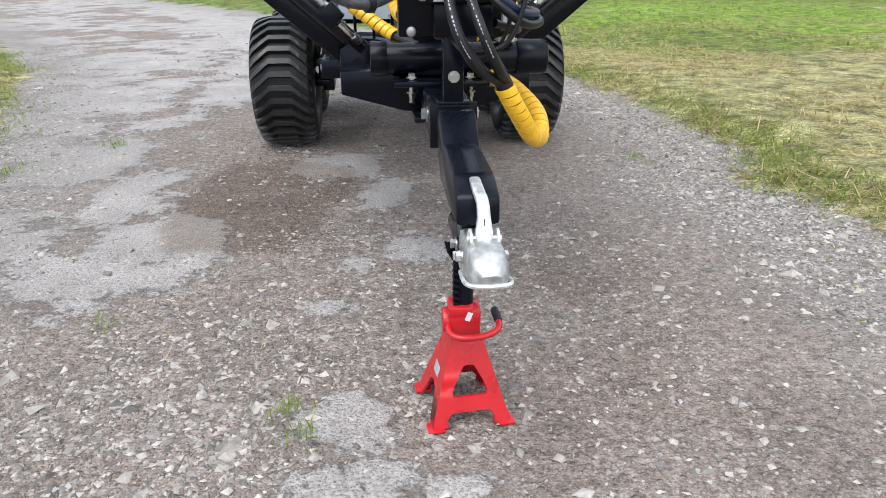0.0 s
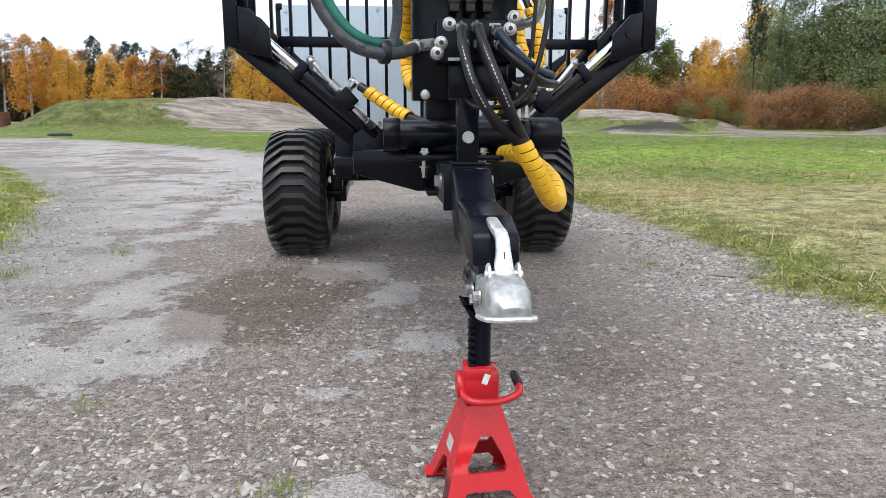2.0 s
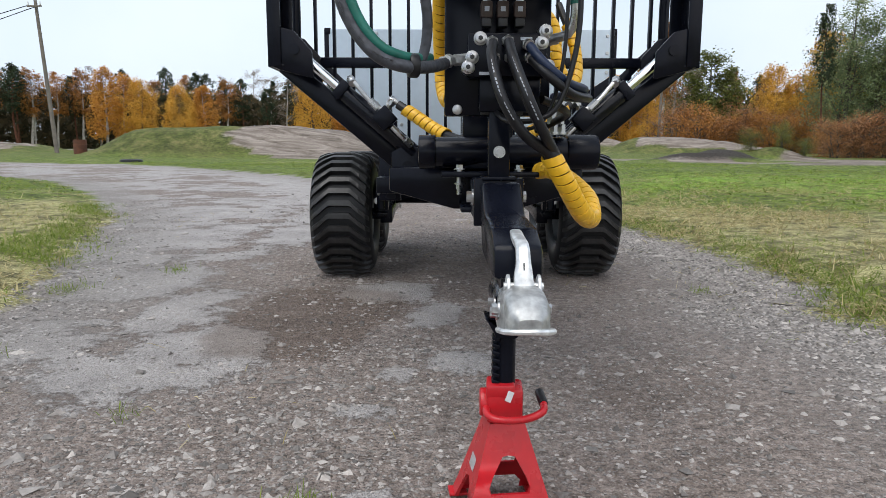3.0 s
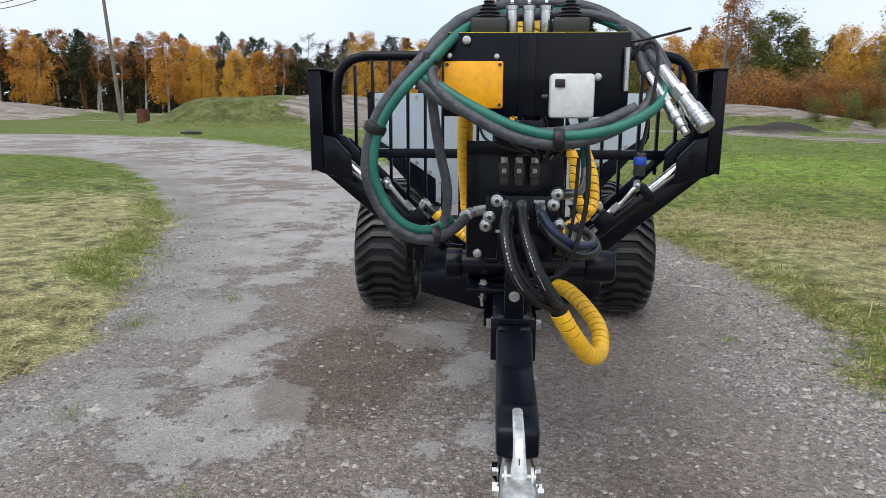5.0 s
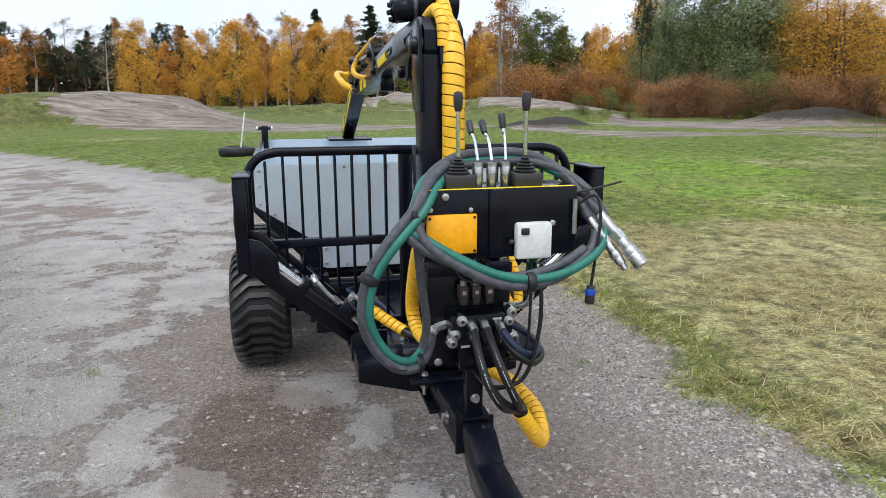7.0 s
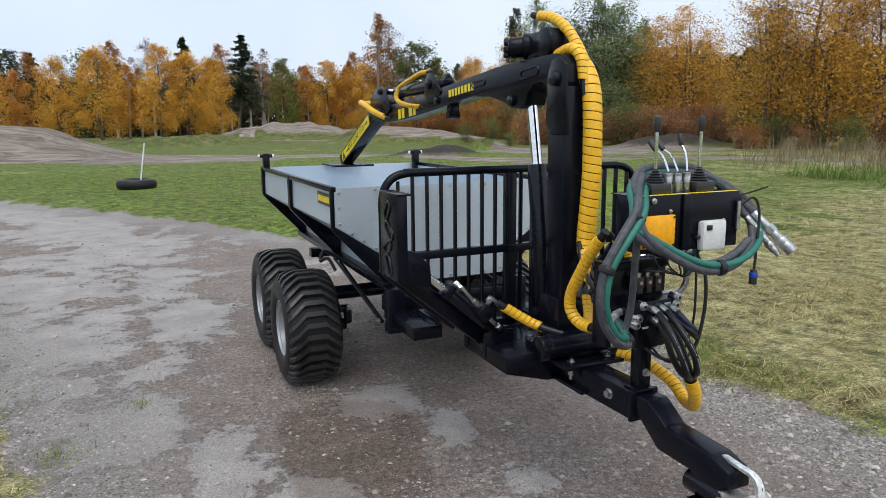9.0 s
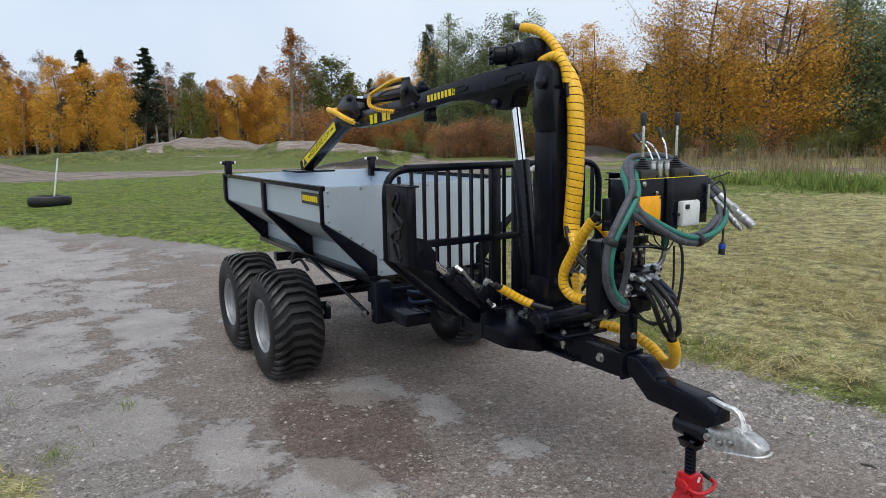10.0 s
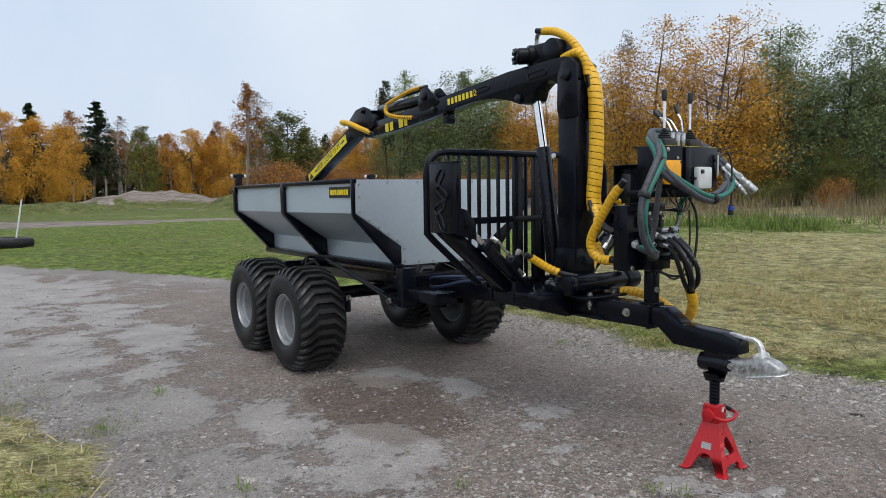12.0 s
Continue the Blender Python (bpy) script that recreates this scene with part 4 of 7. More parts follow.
# stabiliser legs, folded up
for sx in (-1, 1):
    leg = thing("stabiliser_leg", (sx * 0.21, 1.2, 0.6), "black folded hydraulic stabiliser leg with slotted foot", "stabiliser leg", "stabiliser legs")

    def s(x, y, z):
        return (sx * x, y, z)
    a, b = Vector((0.215, 0, 0.60)), Vector((0.60, 0, 0.925))
    d = (b - a).normalized()
    n = Vector((-d.z, 0, d.x)) * 0.030
    bm = prism(B(), [(sx * q.x, q.z) for q in (a + n, b + n * 0.9, b - n, a - n)], "y", 1.195, 1.275, 0.005)
    part("arm", bm, BLACK, leg)
    bm = prism(B(), [(sx * 0.632, 0.915), (sx * 0.60, 0.90), (sx * 0.50, 0.875), (sx * 0.505, 0.955), (sx * 0.555, 1.01), (sx * 0.632, 1.03)], "y", 1.126, 1.137, 0.002)
    prism(bm, [(sx * 0.632, 0.915), (sx * 0.60, 0.90), (sx * 0.50, 0.875), (sx * 0.505, 0.955), (sx * 0.555, 1.01), (sx * 0.632, 1.03)], "y", 1.277, 1.289, 0.002)
    rod(bm, s(0.555, 1.118, 0.958), s(0.555, 1.30, 0.958), 0.016)
    part("knee_plate", bm, BLACK, leg)
    foot = part("foot_web", bx(B(), s(0.628, 1.210, 1.062), (0.008, 0.178, 0.31), 0.002), BLACK, leg, "black foot channel with pressed loops")
    part("foot_flange", bx(B(), s(0.611, 1.123, 1.062), (0.036, 0.008, 0.305), 0.002), BLACK, leg)
    part("foot_flange", bx(B(), s(0.611, 1.296, 1.062), (0.036, 0.008, 0.305), 0.002), BLACK, leg)
    part("foot_cap", bx(B(), s(0.606, 1.210, 1.218), (0.054, 0.19, 0.007), 0.002), BLACK, leg)
    part("foot_cap", bx(B(), s(0.608, 1.210, 0.912), (0.044, 0.17, 0.007), 0.002), BLACK, leg)
    for zz, yo, ln, tilt in ((0.955, 0.0, 0.05, 60), (1.02, 0.01, 0.045, -25), (1.085, -0.01, 0.05, 35), (1.155, 0.005, 0.04, -50)):
        ring = []
        for k in range(20):
            a = 2 * math.pi * k / 20
            u, v = 0.018 * math.cos(a) + (ln / 2 if math.cos(a) > 0 else -ln / 2), 0.018 * math.sin(a)
            c, q = math.cos(radians(tilt)), math.sin(radians(tilt))
            ring.append(Vector(s(0.633, 1.21 + yo + u * c - v * q, zz + u * q + v * c)))
        part("pressed_loop", tube(B(), ring + ring[:1], 0.0055, 8, raw=True), BLACK_GLOSS, foot)
    bm = rod(B(), s(0.205, 1.165, 0.655), s(0.430, 1.165, 0.849), 0.026, seg=24, bev=0.004)
    rod(bm, s(0.19, 1.165, 0.642), s(0.215, 1.165, 0.663), 0.022)
    part("cylinder_barrel", bm, BLACK_GLOSS, leg)
    cap = bx(B(), s(0.424, 1.165, 0.844), (0.030, 0.058, 0.058), 0.004, pose(0, 0, 0, 0, -sx * 40.7, 0))
    part("cylinder_head", cap, BLACK, leg)
    part("cylinder_rod", rod(B(), s(0.428, 1.165, 0.847), s(0.555, 1.165, 0.958), 0.0145, seg=20), CHROME, leg)
    bm = bx(B(), s(0.292, 1.12, 0.760), (0.055, 0.05, 0.055), 0.004, pose(0, 0, 0, 0, sx * 42, 0))
    part("valve_block", bm, BLACK, leg)
    bm = B()
    tube(bm, [s(0.30, 1.12, 0.785), s(0.34, 1.12, 0.815), s(0.385, 1.125, 0.868), s(0.40, 1.14, 0.872)], 0.007, 10, 0.01)
    rod(bm, s(0.312, 1.12, 0.79), s(0.335, 1.12, 0.812), 0.011, seg=6)
    rod(bm, s(0.385, 1.12, 0.86), s(0.395, 1.15, 0.878), 0.012, seg=6)
    tube(bm, [s(0.28, 1.115, 0.785), s(0.275, 1.11, 0.815), s(0.255, 1.105, 0.805), s(0.238, 1.105, 0.785)], 0.008, 10, 0.008)
    rod(bm, s(0.276, 1.115, 0.80), s(0.262, 1.11, 0.818), 0.013, seg=6)
    tube(bm, [s(0.27, 1.12, 0.735), s(0.245, 1.12, 0.71), s(0.222, 1.13, 0.69)], 0.008, 10, 0.008)
    rod(bm, s(0.232, 1.12, 0.70), s(0.216, 1.135, 0.682), 0.012, seg=6)
    part("pipe", bm, STEEL, leg, "plated hydraulic pipe and fittings")
    bm = spiral(B(), [s(0.238, 1.075, 0.79), s(0.19, 1.06, 0.758), s(0.14, 1.035, 0.725), s(0.10, 1.00, 0.705)], 0.0185, 0.022)
    part("hose_guard", bm, YELLOW, leg, "yellow spiral hose guard")
    bm = tube(B(), [s(0.25, 1.085, 0.798), s(0.19, 1.06, 0.758), s(0.14, 1.035, 0.725), s(0.10, 1.00, 0.705), s(0.05, 0.95, 0.69)], 0.013, 10)
    part("hose", bm, BLACK_RUBBER, leg)

# ---- loader crane ----
crane = thing("loader_crane", (0, 1.02, 0.62), "black hydraulic loader crane with yellow hose guards, folded over the box", "crane")
bm = rod(B(), (0, 1.02, 0.620), (0, 1.02, 0.652), 0.145, seg=40, bev=0.004)
rod(bm, (0, 1.02, 0.652), (0, 1.02, 0.70), 0.10, 0.085, seg=32)
base = part("slew_base", bm, BLACK, crane)
for k in range(10):
    a = 2 * math.pi * k / 10
    part("base_bolt", bolt(B(), (0.125 * math.cos(a), 1.02 + 0.125 * math.sin(a), 0.652), (0, 0, 1), 0.010, 0.009), STEEL, base)
bm = rod(B(), (-0.175, 0.905, 0.664), (0.245, 0.905, 0.664), 0.040, seg=28, bev=0.006)
rod(bm, (0.205, 0.905, 0.664), (0.292, 0.905, 0.664), 0.047, seg=28, bev=0.01)
rod(bm, (-0.185, 0.905, 0.664), (-0.14, 0.905, 0.664), 0.045, seg=28, bev=0.004)
part("slew_cylinder", bm, BLACK, crane)
bm = B()
for yy in (0.86, 0.89):
    for xx in (0.165, 0.185):
        bolt(bm, (xx, yy, 0.71), (0, 0, 1), 0.012, 0.02)
part("slew_fitting", bm, STEEL, crane)
bm = bx(B(), (0.002, 1.017, 1.13), (0.115, 0.115, 0.92), 0.010)
prism(bm, [(0.955, 0.66), (1.10, 0.66), (1.078, 0.82), (0.958, 0.82)], "x", -0.066, 0.07, 0.004)
mast = part("mast", bm, BLACK, crane)
for xx in (-0.066, 0.060):
    prism(bm := B(), [(0.93, 1.42), (0.95, 1.66), (0.99, 1.69), (1.04, 1.68), (1.065, 1.62), (1.07, 1.46), (1.05, 1.42)], "x", xx, xx + 0.010, 0.003)
    part("head_plate", bm, BLACK, mast)
bm = rod(B(), (-0.085, 1.005, 1.615), (0.085, 1.005, 1.615), 0.027, seg=24, bev=0.004)
part("head_pin", bm, BLACK_GLOSS, mast)
# main boom with its deep heel
PROF = [(0.965, 1.60), (0.97, 1.66), (1.00, 1.695), (1.05, 1.706), (1.23, 1.702), (1.44, 1.694), (1.70, 1.670), (2.16, 1.626), (2.62, 1.586), (2.93, 1.562), (3.03, 1.548), (3.045, 1.50), (2.90, 1.470), (2.56, 1.488), (2.16, 1.528),
        (1.93, 1.556), (1.72, 1.578), (1.55, 1.572), (1.42, 1.545), (1.36, 1.522), (1.29, 1.516), (1.25, 1.53), (1.235, 1.575), (1.19, 1.605), (1.13, 1.61), (1.09, 1.585), (1.06, 1.55), (1.03, 1.535), (0.99, 1.55)]
bm = prism(B(), PROF, "x", -0.046, 0.046, 0.004)
boom = part("main_boom", bm, BLACK, crane, "black main boom with lettered side")
for xx in (-0.048, 0.048):
    for (ya, za), (yb, zb), r in (((1.17, 1.655), (1.27, 1.645), 0.016), ((1.60, 1.637), (1.70, 1.628), 0.012)):
        bm = B()
        d = Vector((0, yb - ya, zb - za)).normalized()
        u = Vector((0, -d.z, d.y))
        loop = []
        for k in range(24):
            a = 2 * math.pi * k / 24
            c = Vector((xx, yb, zb)) if math.cos(a) > 0 else Vector((xx, ya, za))
            loop.append(c + r * (math.cos(a) * d + math.sin(a) * u))
        tube(bm, loop + loop[:1], 0.0035, 6, raw=True)
        part("slot_rim", bm, BLACK_GLOSS, boom)
    for yy, zz, r in ((1.35, 1.548, 0.022), (2.10, 1.575, 0.018)):
        part("pin", rod(B(), (xx * 0.9, yy, zz), (xx * 1.3, yy, zz), r, seg=20, bev=0.003), BLACK_GLOSS, boom)
for sx in (-1, 1):
    for k in range(8):
        yy = 1.71 + k * 0.035
        part("yellow_bar", bx(B(), (sx * 0.0472, yy, 1.624 - (yy - 1.71) * 0.088), (0.002, 0.021, 0.034), 0, pose(0, 0, 0, -5)), STICKER_YELLOW, boom)
    for k, w in enumerate((0.035, 0.05, 0.0, 0.04, 0.04)):
        if w:
            yy = 2.42 + k * 0.058
            part("yellow_bar", bx(B(), (sx * 0.0472, yy, 1.538 - (yy - 2.4) * 0.085), (0.002, w, 0.055), 0, pose(0, 0, 0, -5)), STICKER_YELLOW, boom)
# lift cylinder
bm = rod(B(), (0.0, 1.155, 0.74), (0.0, 1.232, 1.30), 0.038, seg=26, bev=0.004)
rod(bm, (-0.05, 1.15, 0.72), (0.05, 1.15, 0.72), 0.024)
lift = part("lift_cylinder", bm, BLACK_GLOSS, crane)
part("piston_rod", rod(B(), (0.0, 1.230, 1.295), (0.0, 1.275, 1.53), 0.022, seg=22), CHROME, lift)
bm = tube(B(), [(0.045, 1.16, 0.80), (0.05, 1.2, 1.0), (0.05, 1.225, 1.2), (0.045, 1.232, 1.26)], 0.007, 8)
bolt(bm, (0.045, 1.235, 1.25), (1, 0, 0.4), 0.012, 0.03)
part("pipe", bm, STEEL, lift)
# winch on the elbow
bm = rod(B(), (-0.062, 1.345, 1.752), (-0.008, 1.312, 1.756), 0.040, seg=28, bev=0.004)
rod(bm, (-0.020, 1.320, 1.756), (0.045, 1.282, 1.758), 0.050, seg=28, bev=0.008)
bx(bm, (0.025, 1.215, 1.755), (0.09, 0.17, 0.095), 0.014)
rod(bm, (-0.040, 1.14, 1.752), (0.095, 1.14, 1.752), 0.056, seg=28, bev=0.008)
winch = part("winch", bm, BLACK, crane, "black hydraulic winch on the boom heel")
dv = Vector((-0.054, 0.033, -0.004)).normalized()
part("end_cap", rod(B(), Vector((-0.062, 1.345, 1.752)), Vector((-0.062, 1.345, 1.752)) + dv * 0.008, 0.034, seg=28, bev=0.002), BLACK_GLOSS, winch)
for k in range(7):
    a = 2 * math.pi * k / 7
    o = Vector((-0.062, 1.345, 1.752)) + dv * 0.006 + 0.030 * (math.cos(a) * Vector((0, 0, 1)) + math.sin(a) * dv.cross(Vector((0, 0, 1))))
    part("cap_bolt", bolt(B(), o, dv, 0.009, 0.014), BLACK_GLOSS, winch)
bm = tube(B(), [(0.03, 1.30, 1.795), (0.025, 1.30, 1.838), (0.015, 1.278, 1.858), (0.01, 1.245, 1.860)], 0.011, 10, 0.01)
rod(bm, (0.03, 1.30, 1.80), (0.028, 1.30, 1.82), 0.016, seg=6)
part("elbow_fitting", bm, STEEL, winch)
# jib and its cylinder
bm = B()
prism(bm, [(2.80, 1.545), (2.87, 1.66), (2.95, 1.685), (3.06, 1.672), (3.20, 1.585), (3.12, 1.49), (2.98, 1.475)], "x", -0.058, -0.046, 0.003)
prism(bm, [(2.80, 1.545), (2.87, 1.66), (2.95, 1.685), (3.06, 1.672), (3.20, 1.585), (3.12, 1.49), (2.98, 1.475)], "x", 0.046, 0.058, 0.003)
rod(bm, (-0.075, 2.97, 1.535), (0.075, 2.97, 1.535), 0.025, seg=22, bev=0.003)
rod(bm, (-0.075, 2.95, 1.655), (0.075, 2.95, 1.655), 0.018, seg=22, bev=0.003)
part("knee_link", bm, BLACK, crane)
JIB_A, JIB_B = Vector((0, 3.08, 1.56)), Vector((0, 3.98, 1.19))
d = (JIB_B - JIB_A).normalized()
u = Vector((0, -d.z, d.y)) * 0.052
bm = prism(B(), [(q.y, q.z) for q in (JIB_A + u, JIB_B + u * 0.85, JIB_B - u * 0.85, JIB_A - u)], "x", -0.04, 0.04, 0.005)
jib = part("jib", bm, BLACK, crane)
u = Vector((0, -d.z, d.y))
for sx in (-1, 1):
    bm = prism(B(), [(q.y, q.z) for q in (JIB_A + d * 0.18 + u * 0.032, JIB_A + d * 0.90 + u * 0.032, JIB_A + d * 0.90 - u * 0.032, JIB_A + d * 0.18 - u * 0.032)], "x", sx * 0.0405, sx * 0.0425)
    strip = part("warning_sticker", bm, STICKER_YELLOW, jib, "yellow warning strip reading RISK ZONE 15 M")
    bm = prism(B(), [(q.y, q.z) for q in (JIB_A + d * 0.89 - u * 0.026, JIB_A + d * 0.85 + u * 0.026, JIB_A + d * 0.81 - u * 0.026)], "x", sx * 0.0427, sx * 0.0432)
    part("warning_triangle", bm, STICKER_BLACK, strip)
    for p0, p1, p2 in ((0.78, 0.74, 1), (0.205, 0.245, -1)):
        bm = prism(B(), [(q.y, q.z) for q in (JIB_A + d * p0, JIB_A + d * p1 + u * 0.012, JIB_A + d * p1 - u * 0.012)], "x", sx * 0.0427, sx * 0.0432)
        prism(bm, [(q.y, q.z) for q in (JIB_A + d * p1 + u * 0.004, JIB_A + d * (p1 - 0.035 * p2) + u * 0.004, JIB_A + d * (p1 - 0.035 * p2) - u * 0.004, JIB_A + d * p1 - u * 0.004)], "x", sx * 0.0427, sx * 0.0432)
        part("arrow", bm, STICKER_BLACK, strip)
    cu = bpy.data.curves.new("risk_text", "FONT")
    cu.body, cu.size, cu.extrude, cu.align_x, cu.align_y = "RISK ZONE 15 M", 0.062, 0.0004, "CENTER", "CENTER"
    tmp = bpy.data.objects.new("tmp_text", cu)
    scene.collection.objects.link(tmp)
    dg = bpy.context.evaluated_depsgraph_get()
    me = bpy.data.meshes.new_from_object(tmp.evaluated_get(dg))
    bpy.data.objects.remove(tmp)
    me.materials.clear()
    me.materials.append(STICKER_BLACK)
    tx = new("lettering", me)
    tx.parent = strip
    c = JIB_A + d * 0.505 - origins[jib.name]
    along = -d if sx < 0 else d
    nrm = Vector((sx, 0, 0))
    m3 = Matrix((along, nrm.cross(along), nrm)).transposed()
    tx.matrix_local = Matrix.Translation(c + nrm * 0.0434) @ m3.to_4x4() @ Matrix.Diagonal((0.92, 1, 1, 1))
bm = rod(B(), (0, 2.20, 1.655), (0, 2.80, 1.645), 0.034, seg=24, bev=0.004)
rod(bm, (0, 2.25, 1.72), (0, 2.75, 1.70), 0.012)
part("jib_cylinder", bm, BLACK_GLOSS, crane)
part("jib_rod", rod(B(), (0, 2.80, 1.645), (0, 2.95, 1.655), 0.018), CHROME, crane)
bm = B()
for xx in (-0.052, 0.044):
    prism(bm, [(2.05, 1.62), (2.07, 1.60), (2.24, 1.58), (2.27, 1.60), (2.26, 1.68), (2.22, 1.715), (2.17, 1.715)], "x", xx, xx + 0.008, 0.002)
rod(bm, (-0.065, 2.2, 1.66), (0.065, 2.2, 1.66), 0.024, seg=20, bev=0.003)
part("cylinder_bracket", bm, BLACK, crane)
bm = bx(B(), (0, 2.02, 1.525), (0.05, 0.05, 0.06), 0.006)
rod(bm, (-0.03, 2.02, 1.505), (0.03, 2.02, 1.505), 0.02)
part("boom_hook", bm, BLACK, crane)
part("jib_tip_plate", bx(B(), (0, 3.92, 1.165), (0.30, 0.36, 0.014), 0.003), BLACK, crane)
# hose guards of the crane
HOSES = [
    ([(0.03, 1.06, 1.69), (0.035, 0.985, 1.655), (0.035, 0.935, 1.57), (0.03, 0.915, 1.45), (0.03, 0.912, 1.30), (0.025, 0.915, 1.16), (0.02, 0.92, 1.05), (0.015, 0.90, 0.985)], 0.034, 0.030),
    ([(0.0, 1.24, 1.862), (0.01, 1.15, 1.842), (0.02, 1.06, 1.785), (0.03, 0.985, 1.69), (0.035, 0.95, 1.62)], 0.019, 0.022),
    ([(-0.01, 1.10, 1.70), (0.0, 1.01, 1.72), (0.01, 0.965, 1.68), (0.01, 0.945, 1.60)], 0.020, 0.022),
    ([(0.0, 0.905, 1.02), (-0.02, 0.86, 0.96), (-0.07, 0.82, 0.90)], 0.019, 0.022),
    ([(-0.122, 0.640, 1.105), (-0.126, 0.69, 1.045), (-0.127, 0.745, 0.965), (-0.124, 0.797, 0.885), (-0.120, 0.800, 0.825), (-0.110, 0.755, 0.790), (-0.10, 0.690, 0.790)], 0.0195, 0.020),
    ([(0.0, 0.885, 0.86), (-0.02, 0.84, 0.80), (-0.06, 0.78, 0.775), (-0.08, 0.72, 0.79)], 0.016, 0.020),
    ([(0.10, 0.86, 1.05), (0.155, 0.84, 0.98), (0.162, 0.82, 0.90), (0.178, 0.80, 0.85), (0.198, 0.80, 0.835), (0.214, 0.82, 0.86), (0.212, 0.85, 0.93), (0.19, 0.88, 1.0)], 0.0145, 0.022),
    ([(-0.06, 2.85, 1.50), (-0.11, 2.90, 1.53), (-0.135, 3.02, 1.575), (-0.12, 3.15, 1.595), (-0.07, 3.20, 1.59), (-0.03, 3.12, 1.60)], 0.017, 0.020),
    ([(-0.05, 2.33, 1.55), (-0.085, 2.46, 1.565), (-0.09, 2.58, 1.60), (-0.06, 2.62, 1.66), (-0.03, 2.52, 1.70), (-0.02, 2.40, 1.725), (-0.02, 2.28, 1.728)], 0.012, 0.020),
]
for pts, r, pitch in HOSES:
    part("hose_guard", spiral(B(), pts, r, pitch, 0.0020 if r > 0.0125 else 0.007), YELLOW, crane, "yellow spiral hose guard")
    ext = [tuple(Vector(pts[0]) + (Vector(pts[0]) - Vector(pts[1])) * 0.35)] + pts + [tuple(Vector(pts[-1]) + (Vector(pts[-1]) - Vector(pts[-2])) * 0.6)]
    part("hose", tube(B(), ext, r - 0.0055, 10), BLACK_RUBBER, crane)
for off in (-0.012, 0.012):
    part("hose", tube(B(), [(off, 0.915, 1.04), (off - 0.01, 0.885, 0.985), (off - 0.03, 0.82, 0.93), (off - 0.05, 0.73, 0.90)], 0.010, 10), BLACK_RUBBER, crane)

# ---- control console ----
console = thing("control_console", (0, 0.48, 1.04), "black crane control console with two joysticks and levers", "control console")
bm = bx(B(), (0.027, 0.424, 1.172), (0.376, 0.005, 0.166), 0.0015)
panel = part("front_panel", bm, BLACK, console)
part("panel_ridge", bx(B(), (0.010, 0.417, 1.172), (0.034, 0.010, 0.164), 0.002), BLACK, panel)
part("top_plate", bx(B(), (0.027, 0.487, 1.2525), (0.376, 0.13, 0.004), 0.001), BLACK, console)
part("plate_edge", bx(B(), (0.027, 0.431, 1.2553), (0.364, 0.014, 0.0012), 0), STICKER_YELLOW, console, "thin yellow edge strip")
for xx in (-0.159, 0.213):
    part("side_plate", bx(B(), (xx, 0.475, 1.172), (0.004, 0.10, 0.160), 0.001), BLACK, console)
part("support_arm", bx(B(), (0.02, 0.56, 1.068), (0.05, 0.30, 0.028), 0.003), BLACK, console)
part("support_post", bx(B(), (0.02, 0.50, 1.12), (0.05, 0.05, 0.12), 0.003), BLACK, console)
part("rear_bracket", bx(B(), (0.10, 0.80, 1.09), (0.05, 0.012, 0.13), 0.002), BLACK, console)
bm = bx(B(), (-0.0985, 0.415, 1.152), (0.121, 0.013, 0.094), 0.004)
plate_y = part("yellow_cover", bm, YELLOW_PLATE, panel, "amber yellow plastic cover plate")
for xx, zz in ((-0.152, 1.192), (-0.045, 1.192), (-0.152, 1.112), (-0.045, 1.112)):
    part("screw", rod(B(), (xx, 0.4085, zz), (xx, 0.406, zz), 0.0035, seg=10), STICKER_BLACK, plate_y)
bm = bx(B(), (0.100, 0.4075, 1.130), (0.090, 0.028, 0.088), 0.008)
wbox = part("white_box", bm, WHITE_PLASTIC, panel, "white plastic switch box")
part("rocker_switch", bx(B(), (0.075, 0.392, 1.155), (0.020, 0.006, 0.016), 0.002), STICKER_BLACK, wbox)
part("cable_gland", rod(B(), (0.052, 0.408, 1.128), (0.040, 0.408, 1.128), 0.006), DARK_PLASTIC, wbox)
for xx, zz, r in ((-0.113, 1.240, 0.009), (0.152, 1.168, 0.008), (-0.148, 1.210, 0.006), (-0.052, 1.208, 0.006)):
    bm = rod(B(), (xx, 0.4215, zz), (xx, 0.414, zz), r, seg=20, bev=0.002)
    rod(bm, (xx, 0.414, zz), (xx, 0.411, zz), r * 0.55, seg=6)
    part("panel_bolt", bm, STEEL, panel)
for xx, yy in ((-0.070, 0.468), (0.098, 0.470)):
    bm = bx(B(), (xx, yy, 1.270), (0.074, 0.062, 0.034), 0.006)
    joy = part("joystick", bm, DARK_PLASTIC, console, "black two-axis joystick with chrome rod")
    bm = B()
    prof = [(1.286, 0.028)]
    for k in range(5):
        z, r = 1.288 + k * 0.0075, 0.026 - k * 0.0042
        prof += [(z, r), (z + 0.003, r + 0.0025), (z + 0.006, r - 0.002)]
    prof += [(1.328, 0.006), (1.330, 0.0)]
    lathe(bm, prof, 24, "z", (xx, yy, 0))
    part("rubber_boot", bm, BLACK_RUBBER, joy)
    part("rod", rod(B(), (xx, yy, 1.32), (xx, yy, 1.445), 0.0052, seg=14), CHROME, joy)
    bm = lathe(B(), [(1.432, 0.0), (1.432, 0.0075), (1.445, 0.0105), (1.468, 0.0115), (1.476, 0.009), (1.479, 0.0)], 18, "z", (xx, yy, 0))
    part("knob", bm, DARK_PLASTIC, joy)
